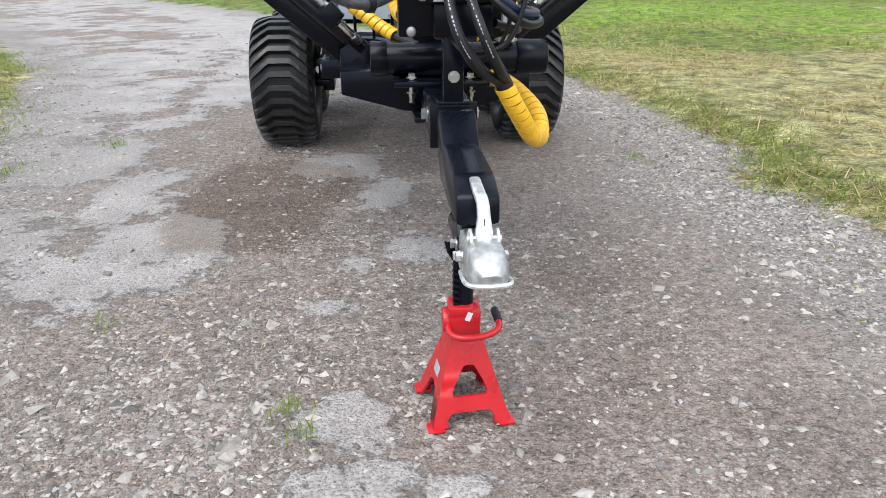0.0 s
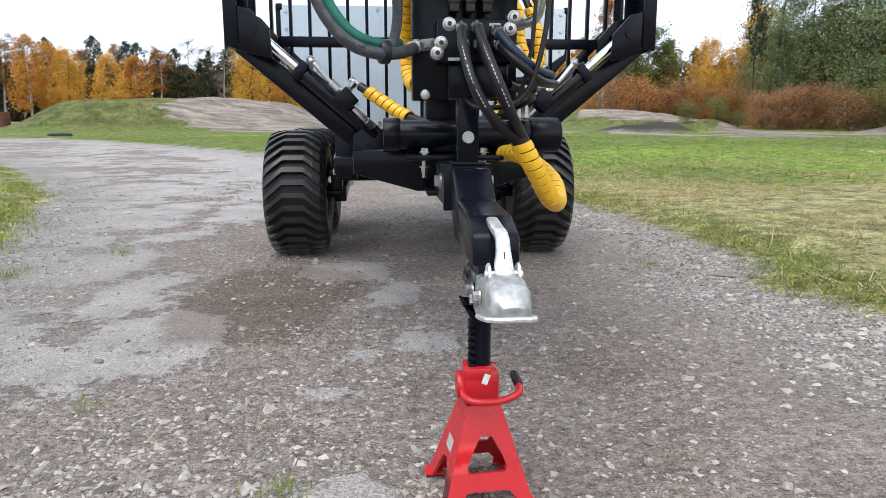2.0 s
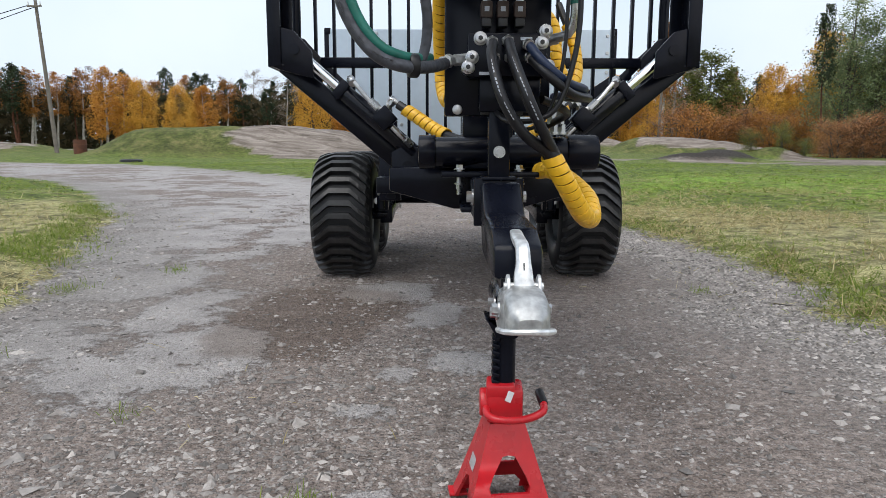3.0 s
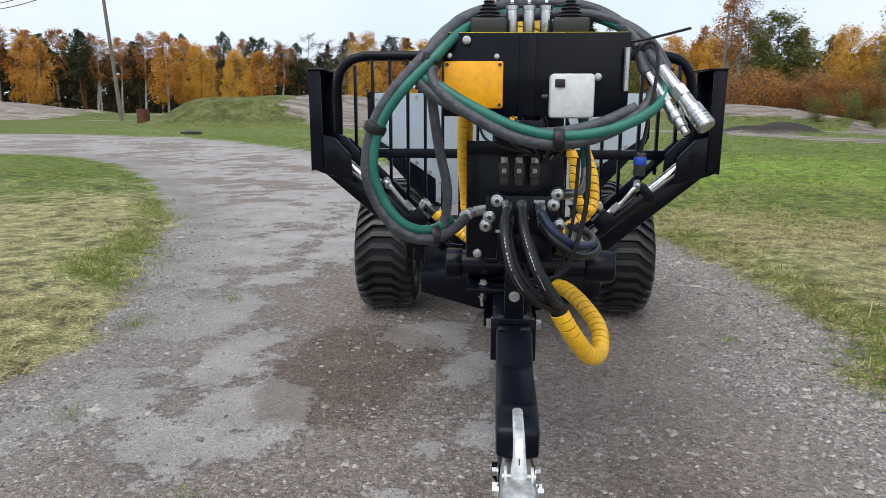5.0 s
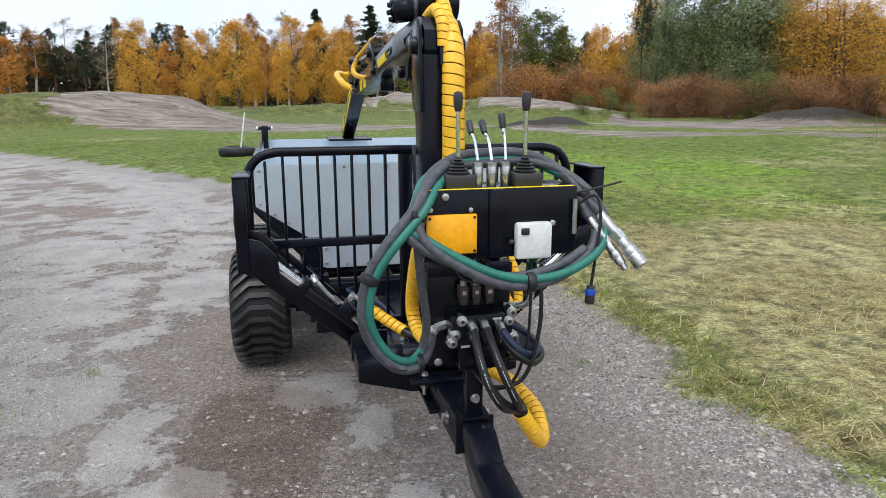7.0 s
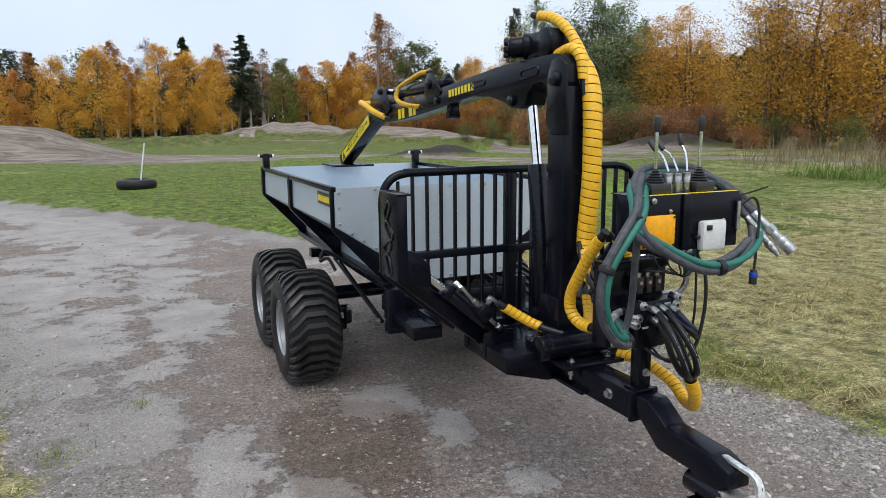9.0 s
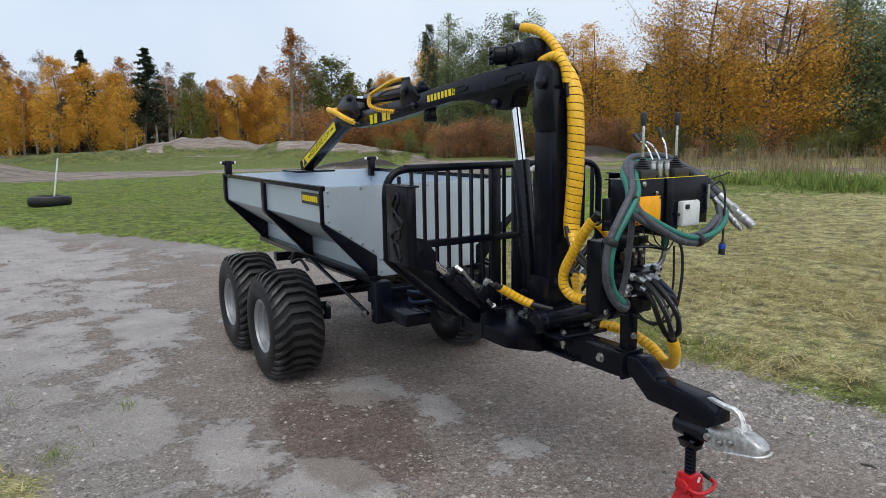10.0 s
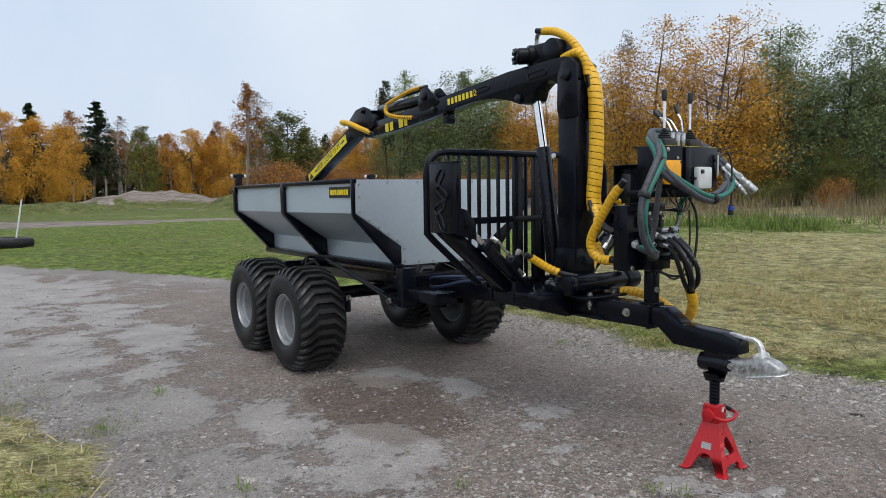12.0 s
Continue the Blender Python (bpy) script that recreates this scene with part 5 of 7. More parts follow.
for xx, ty, tz, tx in ((-0.022, 0.556, 1.405, -0.020), (0.013, 0.566, 1.405, 0.016), (0.048, 0.505, 1.425, 0.048)):
    bm = rod(B(), (xx, 0.468, 1.254), (xx, 0.468, 1.310), 0.0125, seg=20, bev=0.003)
    lev = part("valve_lever", bm, STEEL, console, "pale metal valve spool cap with lever")
    part("cap_band", rod(B(), (xx, 0.468, 1.304), (xx, 0.468, 1.312), 0.0135, seg=20), STEEL, lev)
    o, e = Vector((xx, 0.468, 1.318)), Vector((tx, ty, tz))
    part("rod", tube(B(), [tuple(o), tuple(o.lerp(e, 0.35) + Vector((0, -0.004, 0.012))), tuple(o.lerp(e, 0.7))], 0.0038, 8, 0.01), CHROME, lev)
    part("grip", rod(B(), tuple(o.lerp(e, 0.68)), tuple(e), 0.0075, 0.009, seg=14, bev=0.003), DARK_PLASTIC, lev)
for k in range(5):
    xx = -0.09 + 0.045 * k
    pts = [(xx, 0.45, 1.10), (xx + 0.02, 0.43 + 0.01 * k, 1.04), (0.02 + 0.012 * k, 0.47, 1.01 - 0.004 * k), (0.0 + 0.02 * k, 0.56, 1.0)]
    part("wire", tube(B(), pts, 0.0028, 6, 0.015), BLACK_RUBBER, console)
part("wire", tube(B(), [(0.205, 0.42, 1.20), (0.25, 0.40, 1.235), (0.262, 0.385, 1.19), (0.25, 0.375, 1.10), (0.236, 0.366, 1.02)], 0.004, 6, 0.012), BLACK_RUBBER, console)
plug = part("trailer_plug", rod(B(), (0.236, 0.366, 1.02), (0.234, 0.366, 0.975), 0.010, 0.012, seg=16, bev=0.002), DARK_PLASTIC, console, "black cable plug with blue ring")
part("plug_ring", rod(B(), (0.2355, 0.366, 1.012), (0.2348, 0.366, 0.996), 0.0128, seg=16, bev=0.002), BLUE_PLASTIC, plug)
part("aerial", tube(B(), [(0.205, 0.44, 1.235), (0.26, 0.43, 1.245), (0.33, 0.42, 1.262)], 0.0028, 6, 0.02), BLACK_RUBBER, console)
part("side_pipe", rod(B(), (0.208, 0.414, 1.225), (0.208, 0.414, 1.14), 0.006, seg=10), STEEL, console)

# ---- valve bank ----
valve = thing("valve_bank", (0, 0.57, 0.606), "black hydraulic valve bank on a square post", "valve bank")
part("post", bx(B(), (0.0, 0.575, 0.68), (0.046, 0.046, 0.15), 0.003), BLACK, valve)
part("post_plate", bx(B(), (0.0, 0.575, 0.611), (0.075, 0.07, 0.008), 0.002), BLACK, valve)
part("post_bolt", bolt(B(), (0.0, 0.552, 0.668), (0, -1, 0), 0.009, 0.012), STEEL, valve)
part("housing", bx(B(), (-0.002, 0.645, 0.885), (0.232, 0.075, 0.275), 0.004), BLACK, valve)
part("top_lip", bx(B(), (-0.002, 0.60, 1.015), (0.232, 0.006, 0.03), 0.001), BLACK, valve)
part("manifold", bx(B(), (0.012, 0.565, 0.868), (0.165, 0.085, 0.090), 0.006), BLACK, valve)
part("lower_manifold", bx(B(), (0.02, 0.575, 0.79), (0.13, 0.06, 0.075), 0.005), BLACK, valve)
for k, xx in enumerate((-0.030, 0.004, 0.040)):
    for zz in (0.965, 0.782):
        bm = bx(B(), (xx, 0.572, zz), (0.024, 0.036, 0.034), 0.003)
        sol = part("solenoid", bm, BROWN_COIL, valve, "dark brown solenoid valve coil")
        part("coil_nut", rod(B(), (xx, 0.568, zz + 0.017), (xx, 0.568, zz + 0.030), 0.009, seg=6), STEEL, sol)
        part("coil_stem", bx(B(), (xx, 0.57, zz - 0.026), (0.020, 0.030, 0.018), 0.002), DARK_PLASTIC, sol)
        part("coil_label", bx(B(), (xx, 0.5525, zz), (0.010, 0.002, 0.010), 0), PRINT_PALE, sol)
for xx, zz, w in ((0.05, 0.90, 0.030), (-0.035, 0.83, 0.03)):
    part("rating_plate", bx(B(), (xx, 0.521, zz if zz < 0.91 else 0.906), (w * 0.8, 0.002, 0.006), 0), PRINT_PALE, valve)
for xx, zz in ((-0.062, 0.862), (0.082, 0.892), (-0.070, 0.842), (0.090, 0.915), (-0.045, 0.90), (0.096, 0.845), (-0.09, 0.76)):
    bm = rod(B(), (xx, 0.545 if xx > -0.08 else 0.607, zz), (xx, 0.512 if xx > -0.08 else 0.60, zz), 0.0112, seg=18, bev=0.002)
    if xx > -0.08:
        rod(bm, (xx, 0.552, zz), (xx, 0.519, zz), 0.0145, seg=20, bev=0.002)
    plug = part("port_plug", bm, STEEL, valve)
    if xx > -0.08:
        part("hex_socket", rod(B(), (xx, 0.514, zz), (xx, 0.5105, zz), 0.0052, seg=6), DARK_PLASTIC, plug)
for xx, zz in ((-0.022, 0.893), (0.010, 0.895), (-0.018, 0.862), (0.016, 0.862), (0.052, 0.888), (0.056, 0.862)):
    bm = rod(B(), (xx, 0.525, zz), (xx, 0.500, zz - 0.002), 0.0125, seg=6)
    rod(bm, (xx, 0.505, zz), (xx, 0.478, zz - 0.008), 0.0105, seg=16)
    part("hose_fitting", bm, STEEL, valve)
bm = rod(B(), (-0.065, 0.60, 0.868), (-0.098, 0.59, 0.864), 0.0125, seg=6)
rod(bm, (-0.098, 0.59, 0.864), (-0.125, 0.56, 0.858), 0.0105, seg=16)
rod(bm, (-0.106, 0.58, 0.862), (-0.114, 0.57, 0.86), 0.0145, seg=6)
part("side_fitting", bm, ZINC, valve)
bm = rod(B(), (0.095, 0.60, 0.905), (0.125, 0.585, 0.91), 0.012, seg=6)
tube(bm, [(0.12, 0.585, 0.91), (0.145, 0.57, 0.918), (0.155, 0.56, 0.945), (0.155, 0.555, 0.98)], 0.010, 12, 0.01)
part("side_fitting", bm, STEEL, valve)
for xx in (0.150, 0.172):
    bm = rod(B(), (xx, 0.80, 0.735), (xx, 0.80, 0.80), 0.011, seg=6)
    rod(bm, (xx, 0.80, 0.755), (xx, 0.80, 0.775), 0.015, seg=6)
    part("stack_fitting", bm, STEEL, valve)
RUNS = [
    ([(-0.022, 0.480, 0.885), (-0.028, 0.425, 0.850), (-0.012, 0.385, 0.775), (0.030, 0.400, 0.708), (0.080, 0.440, 0.675), (0.105, 0.455, 0.645)], 0.0105, BLACK_RUBBER, 1),
    ([(0.010, 0.480, 0.887), (0.014, 0.425, 0.848), (0.038, 0.385, 0.775), (0.072, 0.405, 0.708), (0.096, 0.446, 0.675), (0.115, 0.462, 0.645)], 0.0105, BLACK_RUBBER, 1),
    ([(-0.018, 0.480, 0.854), (-0.016, 0.448, 0.815), (0.004, 0.438, 0.755), (0.05, 0.448, 0.695), (0.09, 0.462, 0.668), (0.11, 0.47, 0.64)], 0.0100, BLACK_RUBBER, 0),
    ([(0.016, 0.480, 0.854), (0.028, 0.448, 0.815), (0.052, 0.440, 0.755), (0.085, 0.448, 0.70), (0.105, 0.462, 0.668), (0.12, 0.47, 0.64)], 0.0100, BLACK_RUBBER, 0),
    ([(0.052, 0.480, 0.880), (0.080, 0.455, 0.842), (0.130, 0.480, 0.808), (0.178, 0.550, 0.800), (0.185, 0.66, 0.80), (0.150, 0.78, 0.80)], 0.0095, BLUE_HOSE, 0),
    ([(0.056, 0.480, 0.854), (0.085, 0.450, 0.820), (0.140, 0.480, 0.785), (0.190, 0.560, 0.782), (0.195, 0.68, 0.79), (0.172, 0.79, 0.80)], 0.0095, BLACK_RUBBER, 0),
    ([(0.09, 0.56, 0.78), (0.15, 0.62, 0.76), (0.17, 0.75, 0.75), (0.12, 0.85, 0.72)], 0.009, BLACK_RUBBER, 0),
    ([(-0.01, 0.56, 0.755), (0.02, 0.48, 0.73), (0.10, 0.46, 0.75), (0.14, 0.46, 0.86), (0.15, 0.47, 0.98), (0.14, 0.50, 1.05)], 0.0055, BLACK_RUBBER, 0),
    ([(0.02, 0.56, 0.755), (0.04, 0.50, 0.715), (0.09, 0.49, 0.74), (0.12, 0.48, 0.85), (0.13, 0.49, 1.0)], 0.0040, BLACK_RUBBER, 0),
]
for pts, r, mat, printed in RUNS:
    h = part("hose", tube(B(), pts, r, 12, 0.014), mat, valve)
    if printed:
        sp = smooth_path(pts, 0.0085)
        for k, (a, b) in enumerate(zip(sp[8:26], sp[9:27])):
            if k % 6 != 5:
                dd = (b - a).normalized()
                part("print_mark", bx(B(), a + Vector((-0.0012, -r - 0.0004, 0.0003)), (0.004, 0.001, 0.0055), 0, dd.to_track_quat("Z", "Y").to_matrix().to_4x4()), PRINT_PALE, h)
LOOP = [(0.092, 0.452, 0.668), (0.130, 0.466, 0.605), (0.175, 0.515, 0.540), (0.212, 0.590, 0.522), (0.218, 0.660, 0.560), (0.185, 0.73, 0.600), (0.150, 0.80, 0.620), (0.125, 0.86, 0.615)]
part("hose_guard", spiral(B(), LOOP, 0.0212, 0.020, 0.0014), YELLOW, valve, "yellow spiral hose guard")
part("guarded_hose", tube(B(), [(0.085, 0.448, 0.69)] + LOOP, 0.0165, 12), BLACK_RUBBER, valve)

# ---- coiled supply hoses ----
coil = thing("hose_coil", (0, 0.42, 1.0), "coiled grey and green hydraulic supply hoses hung round the console", "hydraulic hoses")
RING = [(-0.190, 0.385, 1.174), (-0.171, 0.420, 1.232), (-0.137, 0.480, 1.281), (-0.062, 0.535, 1.313), (0.016, 0.552, 1.320), (0.119, 0.548, 1.318), (0.194, 0.525, 1.290), (0.244, 0.475, 1.239), (0.273, 0.430, 1.174),
        (0.266, 0.400, 1.128), (0.225, 0.372, 1.089), (0.153, 0.350, 1.057), (0.070, 0.340, 1.044), (-0.012, 0.341, 1.057), (-0.095, 0.352, 1.096), (-0.156, 0.368, 1.135)]


def beside(pts, away, turn):
    """The same run shifted sideways by away, winding slowly round."""
    out = []
    for k, p in enumerate(pts):
        a = turn + 0.35 * k
        out.append((p[0] + away * math.cos(a), p[1] + away * 0.7 * math.sin(a * 0.8), p[2] + away * math.sin(a)))
    return out


def closed_tube(pts, r):
    return tube(B(), pts + pts[:3], r, 12, 0.012)


part("grey_hose", closed_tube(beside(RING, 0.007, 0.0), 0.0125), GREY_HOSE, coil)
part("green_hose", closed_tube(beside(RING, 0.012, 3.0), 0.0105), GREEN_HOSE, coil, "green hydraulic hose")
part("grey_hose", tube(B(), beside(RING[10:] + RING[:9], 0.019, 1.6), 0.0115, 12, 0.012), GREY_HOSE, coil)
LOBE = [(-0.085, 0.50, 1.300), (-0.136, 0.45, 1.268), (-0.182, 0.40, 1.215), (-0.253, 0.38, 1.138), (-0.297, 0.38, 1.065), (-0.311, 0.38, 0.978), (-0.288, 0.385, 0.907), (-0.245, 0.39, 0.855), (-0.196, 0.41, 0.837), (-0.154, 0.47, 0.842), (-0.122, 0.555, 0.857)]
part("grey_hose", tube(B(), beside(LOBE, 0.006, 2.0), 0.0125, 12, 0.012), GREY_HOSE, coil)
part("green_hose", tube(B(), beside(LOBE[:-1] + [(-0.14, 0.50, 0.85)], 0.013, 5.2), 0.0100, 12, 0.012), GREEN_HOSE, coil, "green hydraulic hose")
part("grey_hose", tube(B(), [(-0.150, 0.44, 1.265), (-0.186, 0.405, 1.221), (-0.183, 0.40, 1.137), (-0.171, 0.42, 1.036), (-0.153, 0.45, 0.927), (-0.165, 0.46, 0.850), (-0.20, 0.42, 0.832)], 0.0105, 12, 0.012), GREY_HOSE, coil)
part("green_hose", tube(B(), [(0.155, 0.555, 0.975), (0.150, 0.55, 1.02), (0.14, 0.50, 1.07), (0.12, 0.45, 1.12)], 0.0115, 12, 0.012), GREEN_HOSE, coil, "green hydraulic hose")
for p, ax in (((0.071, 0.339, 1.046), (1, 0, 0)), ((-0.297, 0.38, 1.065), (0.4, 0, 0.9)), ((-0.183, 0.40, 1.2), (0.5, -0.3, 0.8)), ((0.252, 0.468, 1.225), (0.5, -0.4, -0.8)), ((-0.18, 0.43, 0.835), (1, 0.3, 0))):
    v = Vector(ax).normalized() * 0.011
    part("tape_band", rod(B(), Vector(p) - v, Vector(p) + v, 0.0235, seg=18, bev=0.005), BLACK_RUBBER, coil)
for a, b, s in (((0.277, 0.422, 1.185), (0.350, 0.328, 1.070), 1.02), ((0.252, 0.425, 1.175), (0.318, 0.350, 1.058), 0.80)):
    a, b = Vector(a), Vector(b)
    bm = rod(B(), a, a.lerp(b, 0.42), 0.0125 * s, seg=18, bev=0.002)
    rod(bm, a.lerp(b, 0.36), a.lerp(b, 0.50), 0.0165 * s, seg=6)
    rod(bm, a.lerp(b, 0.48), a.lerp(b, 0.70), 0.0140 * s, seg=20, bev=0.002)
    rod(bm, a.lerp(b, 0.66), a.lerp(b, 0.78), 0.0175 * s, seg=20, bev=0.003)
    if s > 1:
        rod(bm, a.lerp(b, 0.76), a.lerp(b, 0.99), 0.0170, seg=22, bev=0.003)
        for q in range(4):
            rod(bm, a.lerp(b, 0.80 + 0.05 * q), a.lerp(b, 0.82 + 0.05 * q), 0.0185, seg=22)
    else:
        rod(bm, a.lerp(b, 0.76), a.lerp(b, 0.90), 0.0115, seg=18, bev=0.002)
        rod(bm, a.lerp(b, 0.90), a.lerp(b, 0.99), 0.0080, seg=18)
    part("quick_coupler", bm, STEEL, coil, "plated quick coupler")
    part("hose_end", tube(B(), [(0.194, 0.525, 1.290), (0.232, 0.490, 1.250), tuple(a + (a - b) * 0.12), tuple(a)], 0.0118, 12, 0.012), GREY_HOSE, coil)
sp = smooth_path(LOBE, 0.009)
for k, (a, b) in enumerate(zip(sp[52:90], sp[53:91])):
    if k % 7 < 5:
        dd = (b - a).normalized()
        part("print_mark", bx(B(), a + Vector((-0.009, -0.0205, 0)), (0.0045, 0.001, 0.0055), 0, dd.to_track_quat("Z", "Y").to_matrix().to_4x4()), STICKER_BLACK, coil)

# ---- jack stand ----
jack = thing("jack_stand", (-0.008, 0.268, 0), "red enamelled steel jack stand propping the drawbar", "jack stand")
JX, JY = -0.008, 0.268
TOP, BOT = 0.032, 0.086


def edge_at(z):
    """Half width of the pyramid at a height."""
    return BOT + (TOP - BOT) * z / 0.185


TURN_J = Matrix.Translation((JX, JY, 0)) @ pose(0, 0, 0, 0, 0, 6)
for k in range(4):
    rot = TURN_J @ pose(0, 0, 0, 0, 0, 90 * k)
    bm = B()

    def strip(pts):
        """A plate on the sloped face: pts of (across, height), pushed inwards."""
        lo = [bm.verts.new(rot @ Vector((u, -edge_at(z), z))) for u, z in pts]
        hi = [bm.verts.new(rot @ Vector((u * 0.96, -edge_at(z) + 0.006, z))) for u, z in pts]
        n = len(pts)
        bm.faces.new(lo)
        bm.faces.new(hi[::-1])
        for i in range(n):
            bm.faces.new((lo[i], hi[i], hi[(i + 1) % n], lo[(i + 1) % n]))
    e0, e1, e2, e3, e4 = (edge_at(z) for z in (0.0, 0.034, 0.066, 0.122, 0.185))
    if k % 2:
        for s in (-1, 1):
            strip([(s * e0, 0.004), (s * e1, 0.034), (s * e1 * 0.50, 0.034), (s * e0 * 0.62, 0.004)])
            strip([(s * e1, 0.034), (s * e2, 0.066), (s * e2 * 0.30, 0.066), (s * e1 * 0.50, 0.034)])
            strip([(s * e2, 0.066), (s * e3, 0.122), (0, 0.122), (0, 0.072), (s * e2 * 0.30, 0.066)])
            strip([(s * e3, 0.122), (s * edge_at(0.155), 0.155), (0, 0.155), (0, 0.122)])
    for s in ((-1, 1) if k % 2 == 0 else ()):
        strip([(s * e0, 0.004), (s * e1, 0.034), (s * e1 * 0.52, 0.034), (s * e0 * 0.60, 0.020), (s * e0 * 0.58, 0.004)])
        strip([(s * e1, 0.034), (s * e2, 0.066), (s * e2 * 0.52, 0.066), (s * e1 * 0.52, 0.034)])
        strip([(s * e2, 0.066), (s * (e2 + e3) / 2, 0.094), (s * e2 * 0.46, 0.094), (s * e2 * 0.56, 0.076), (s * e2 * 0.52, 0.066)])
        strip([(s * (e2 + e3) / 2, 0.094), (s * e3, 0.122), (s * e3 * 0.30, 0.122), (s * e2 * 0.46, 0.094)])
        strip([(s * e3, 0.122), (s * edge_at(0.155), 0.155), (0, 0.155), (0, 0.131), (s * e3 * 0.22, 0.129), (s * e3 * 0.30, 0.122)])
    if k % 2 == 0:
        strip([(-e1 * 0.52, 0.034), (e1 * 0.52, 0.034), (e2 * 0.52, 0.066), (-e2 * 0.52, 0.066)])
    strip([(-edge_at(0.155), 0.155), (edge_at(0.155), 0.155), (e4, 0.185), (-e4, 0.185)])
    bmesh.ops.remove_doubles(bm, verts=bm.verts[:], dist=0.0006)
    part("side_plate", bm, RED, jack)
    foot = bx(B(), rot @ Vector((-BOT + 0.010, -BOT + 0.010, 0.003)), (0.036, 0.036, 0.006), 0.002, pose(0, 0, 0, 0, 0, 90 * k + 6))
    part("foot", foot, RED, jack)
bm = bx(B(), (JX, JY, 0.216), (0.066, 0.062, 0.066), 0.006, pose(0, 0, 0, 0, 0, -4))
bx(bm, (JX - 0.008, JY - 0.003, 0.243), (0.052, 0.056, 0.026), 0.005, pose(0, 0, 0, 0, 0, -4))
part("collar", bm, RED, jack)
bm = rod(B(), (JX - 0.046, JY, 0.214), (JX - 0.030, JY, 0.214), 0.026, seg=22, bev=0.004)
part("pawl_housing", bm, RED, jack)
bm = tube(B(), [(JX - 0.035, JY - 0.02, 0.212), (JX - 0.034, JY - 0.048, 0.208), (JX - 0.015, JY - 0.062, 0.204), (JX + 0.03, JY - 0.064, 0.206), (JX + 0.062, JY - 0.056, 0.216), (JX + 0.068, JY - 0.030, 0.222)], 0.0068, 12, 0.008)
hand = part("release_lever", bm, RED, jack)
part("lever_tip", rod(B(), (JX + 0.068, JY - 0.032, 0.222), (JX + 0.064, JY + 0.004, 0.232), 0.0085, seg=14, bev=0.002), BLACK_RUBBER, hand)
bm = rod(B(), (JX, JY, 0.20), (JX, JY, 0.345), 0.019, seg=22)
post = part("ratchet_post", bm, BLACK, jack)
for k in range(7):
    part("tooth", bx(B(), (JX - 0.018, JY - 0.008, 0.258 + k * 0.0135), (0.014, 0.024, 0.007), 0.0015, pose(0, 0, 0, 0, 18, 0)), BLACK, post)
bm = prism(B(), [(JX - 0.032, 0.368), (JX - 0.040, 0.380), (JX - 0.034, 0.380), (JX - 0.012, 0.362), (JX + 0.012, 0.362), (JX + 0.034, 0.380), (JX + 0.040, 0.380), (JX + 0.032, 0.366), (JX + 0.018, 0.342), (JX - 0.018, 0.342)], "y", JY - 0.03, JY + 0.03, 0.003)
part("saddle", bm, BLACK, jack)
rot = TURN_J @ pose(0, 0, 0, 0, 0, -90)
bm = B()
vs = [bm.verts.new(rot @ Vector((u, -edge_at(z) - 0.0012, z))) for u, z in ((-0.020, 0.088), (0.020, 0.088), (0.020, 0.112), (-0.020, 0.112))]
bm.faces.new(vs)
bmesh.ops.solidify(bm, geom=bm.faces[:], thickness=0.001)
part("label_sticker", bm, STICKER_WHITE, jack, "white paper sticker")
rot = TURN_J
bm = bx(B(), (JX + 0.006, JY - 0.0335, 0.236), (0.011, 0.001, 0.020), 0, pose(0, 0, 0, 0, 20, -4))
part("label_sticker", bm, STICKER_WHITE, jack, "small white sticker")

# ---- poles, drum, marker ----


def world_thing(name, at, label, category, group=""):
    return thing(name, at, label, category, group, base=Matrix())


def ground_z(x, y):
    return float(height_at(np.array([x]), np.array([y]))[0][0])


for (x, y, h, lean) in ((-27.2, 39.6, 8.9, -0.62), (12.2, 58.1, 8.1, 0.1)):
    z = ground_z(x, y)
    pole = world_thing("utility_pole", (x, y, z), "weathered grey wooden utility pole on grass", "utility pole", "utility poles")
    part("shaft", rod(B(), (x, y, z - 0.3), (x + lean, y, z + h), 0.13, 0.09, seg=14), POLE_WOOD, pole)
    part("crossarm", bx(B(), (x + lean, y - 0.13, z + h - 0.35), (0.9, 0.08, 0.10), 0.01), POLE_WOOD, pole)
    for dx in (-0.38, 0.38):
        part("insulator", rod(B(), (x + lean + dx, y - 0.13, z + h - 0.28), (x + lean + dx, y - 0.13, z + h - 0.08), 0.05, 0.03, seg=12), STICKER_WHITE, pole)
for dx, sag in ((-0.38, 0.4), (0.38, 0.7)):
    line = world_thing("power_cable", (-27.82 + dx, 39.5, 8.6), "thin dark overhead power cable", "power cable", "power cables")
    part("wire", tube(B(), [(-27.82 + dx, 39.47, 8.72), (-41 + dx, 46, 8.6 - sag), (-60 + dx, 56, 9.3)], 0.025, 6, 1.0), BLACK_RUBBER, line)
x, y = -21.8, 33.6
z = ground_z(x, y) - 0.03
drum = world_thing("rusty_drum", (x, y, z), "rusty brown steel drum on grass", "drum")
part("shell", lathe(B(), [(z, 0.0), (z, 0.32), (z + 0.25, 0.32), (z + 0.265, 0.335), (z + 0.28, 0.32), (z + 0.50, 0.32), (z + 0.515, 0.335), (z + 0.53, 0.32), (z + 0.78, 0.32), (z + 0.78, 0.30), (z + 0.76, 0.29), (z + 0.2, 0.29), (z + 0.2, 0.0)], 28, "z", (x, y, 0)), RUST, drum)


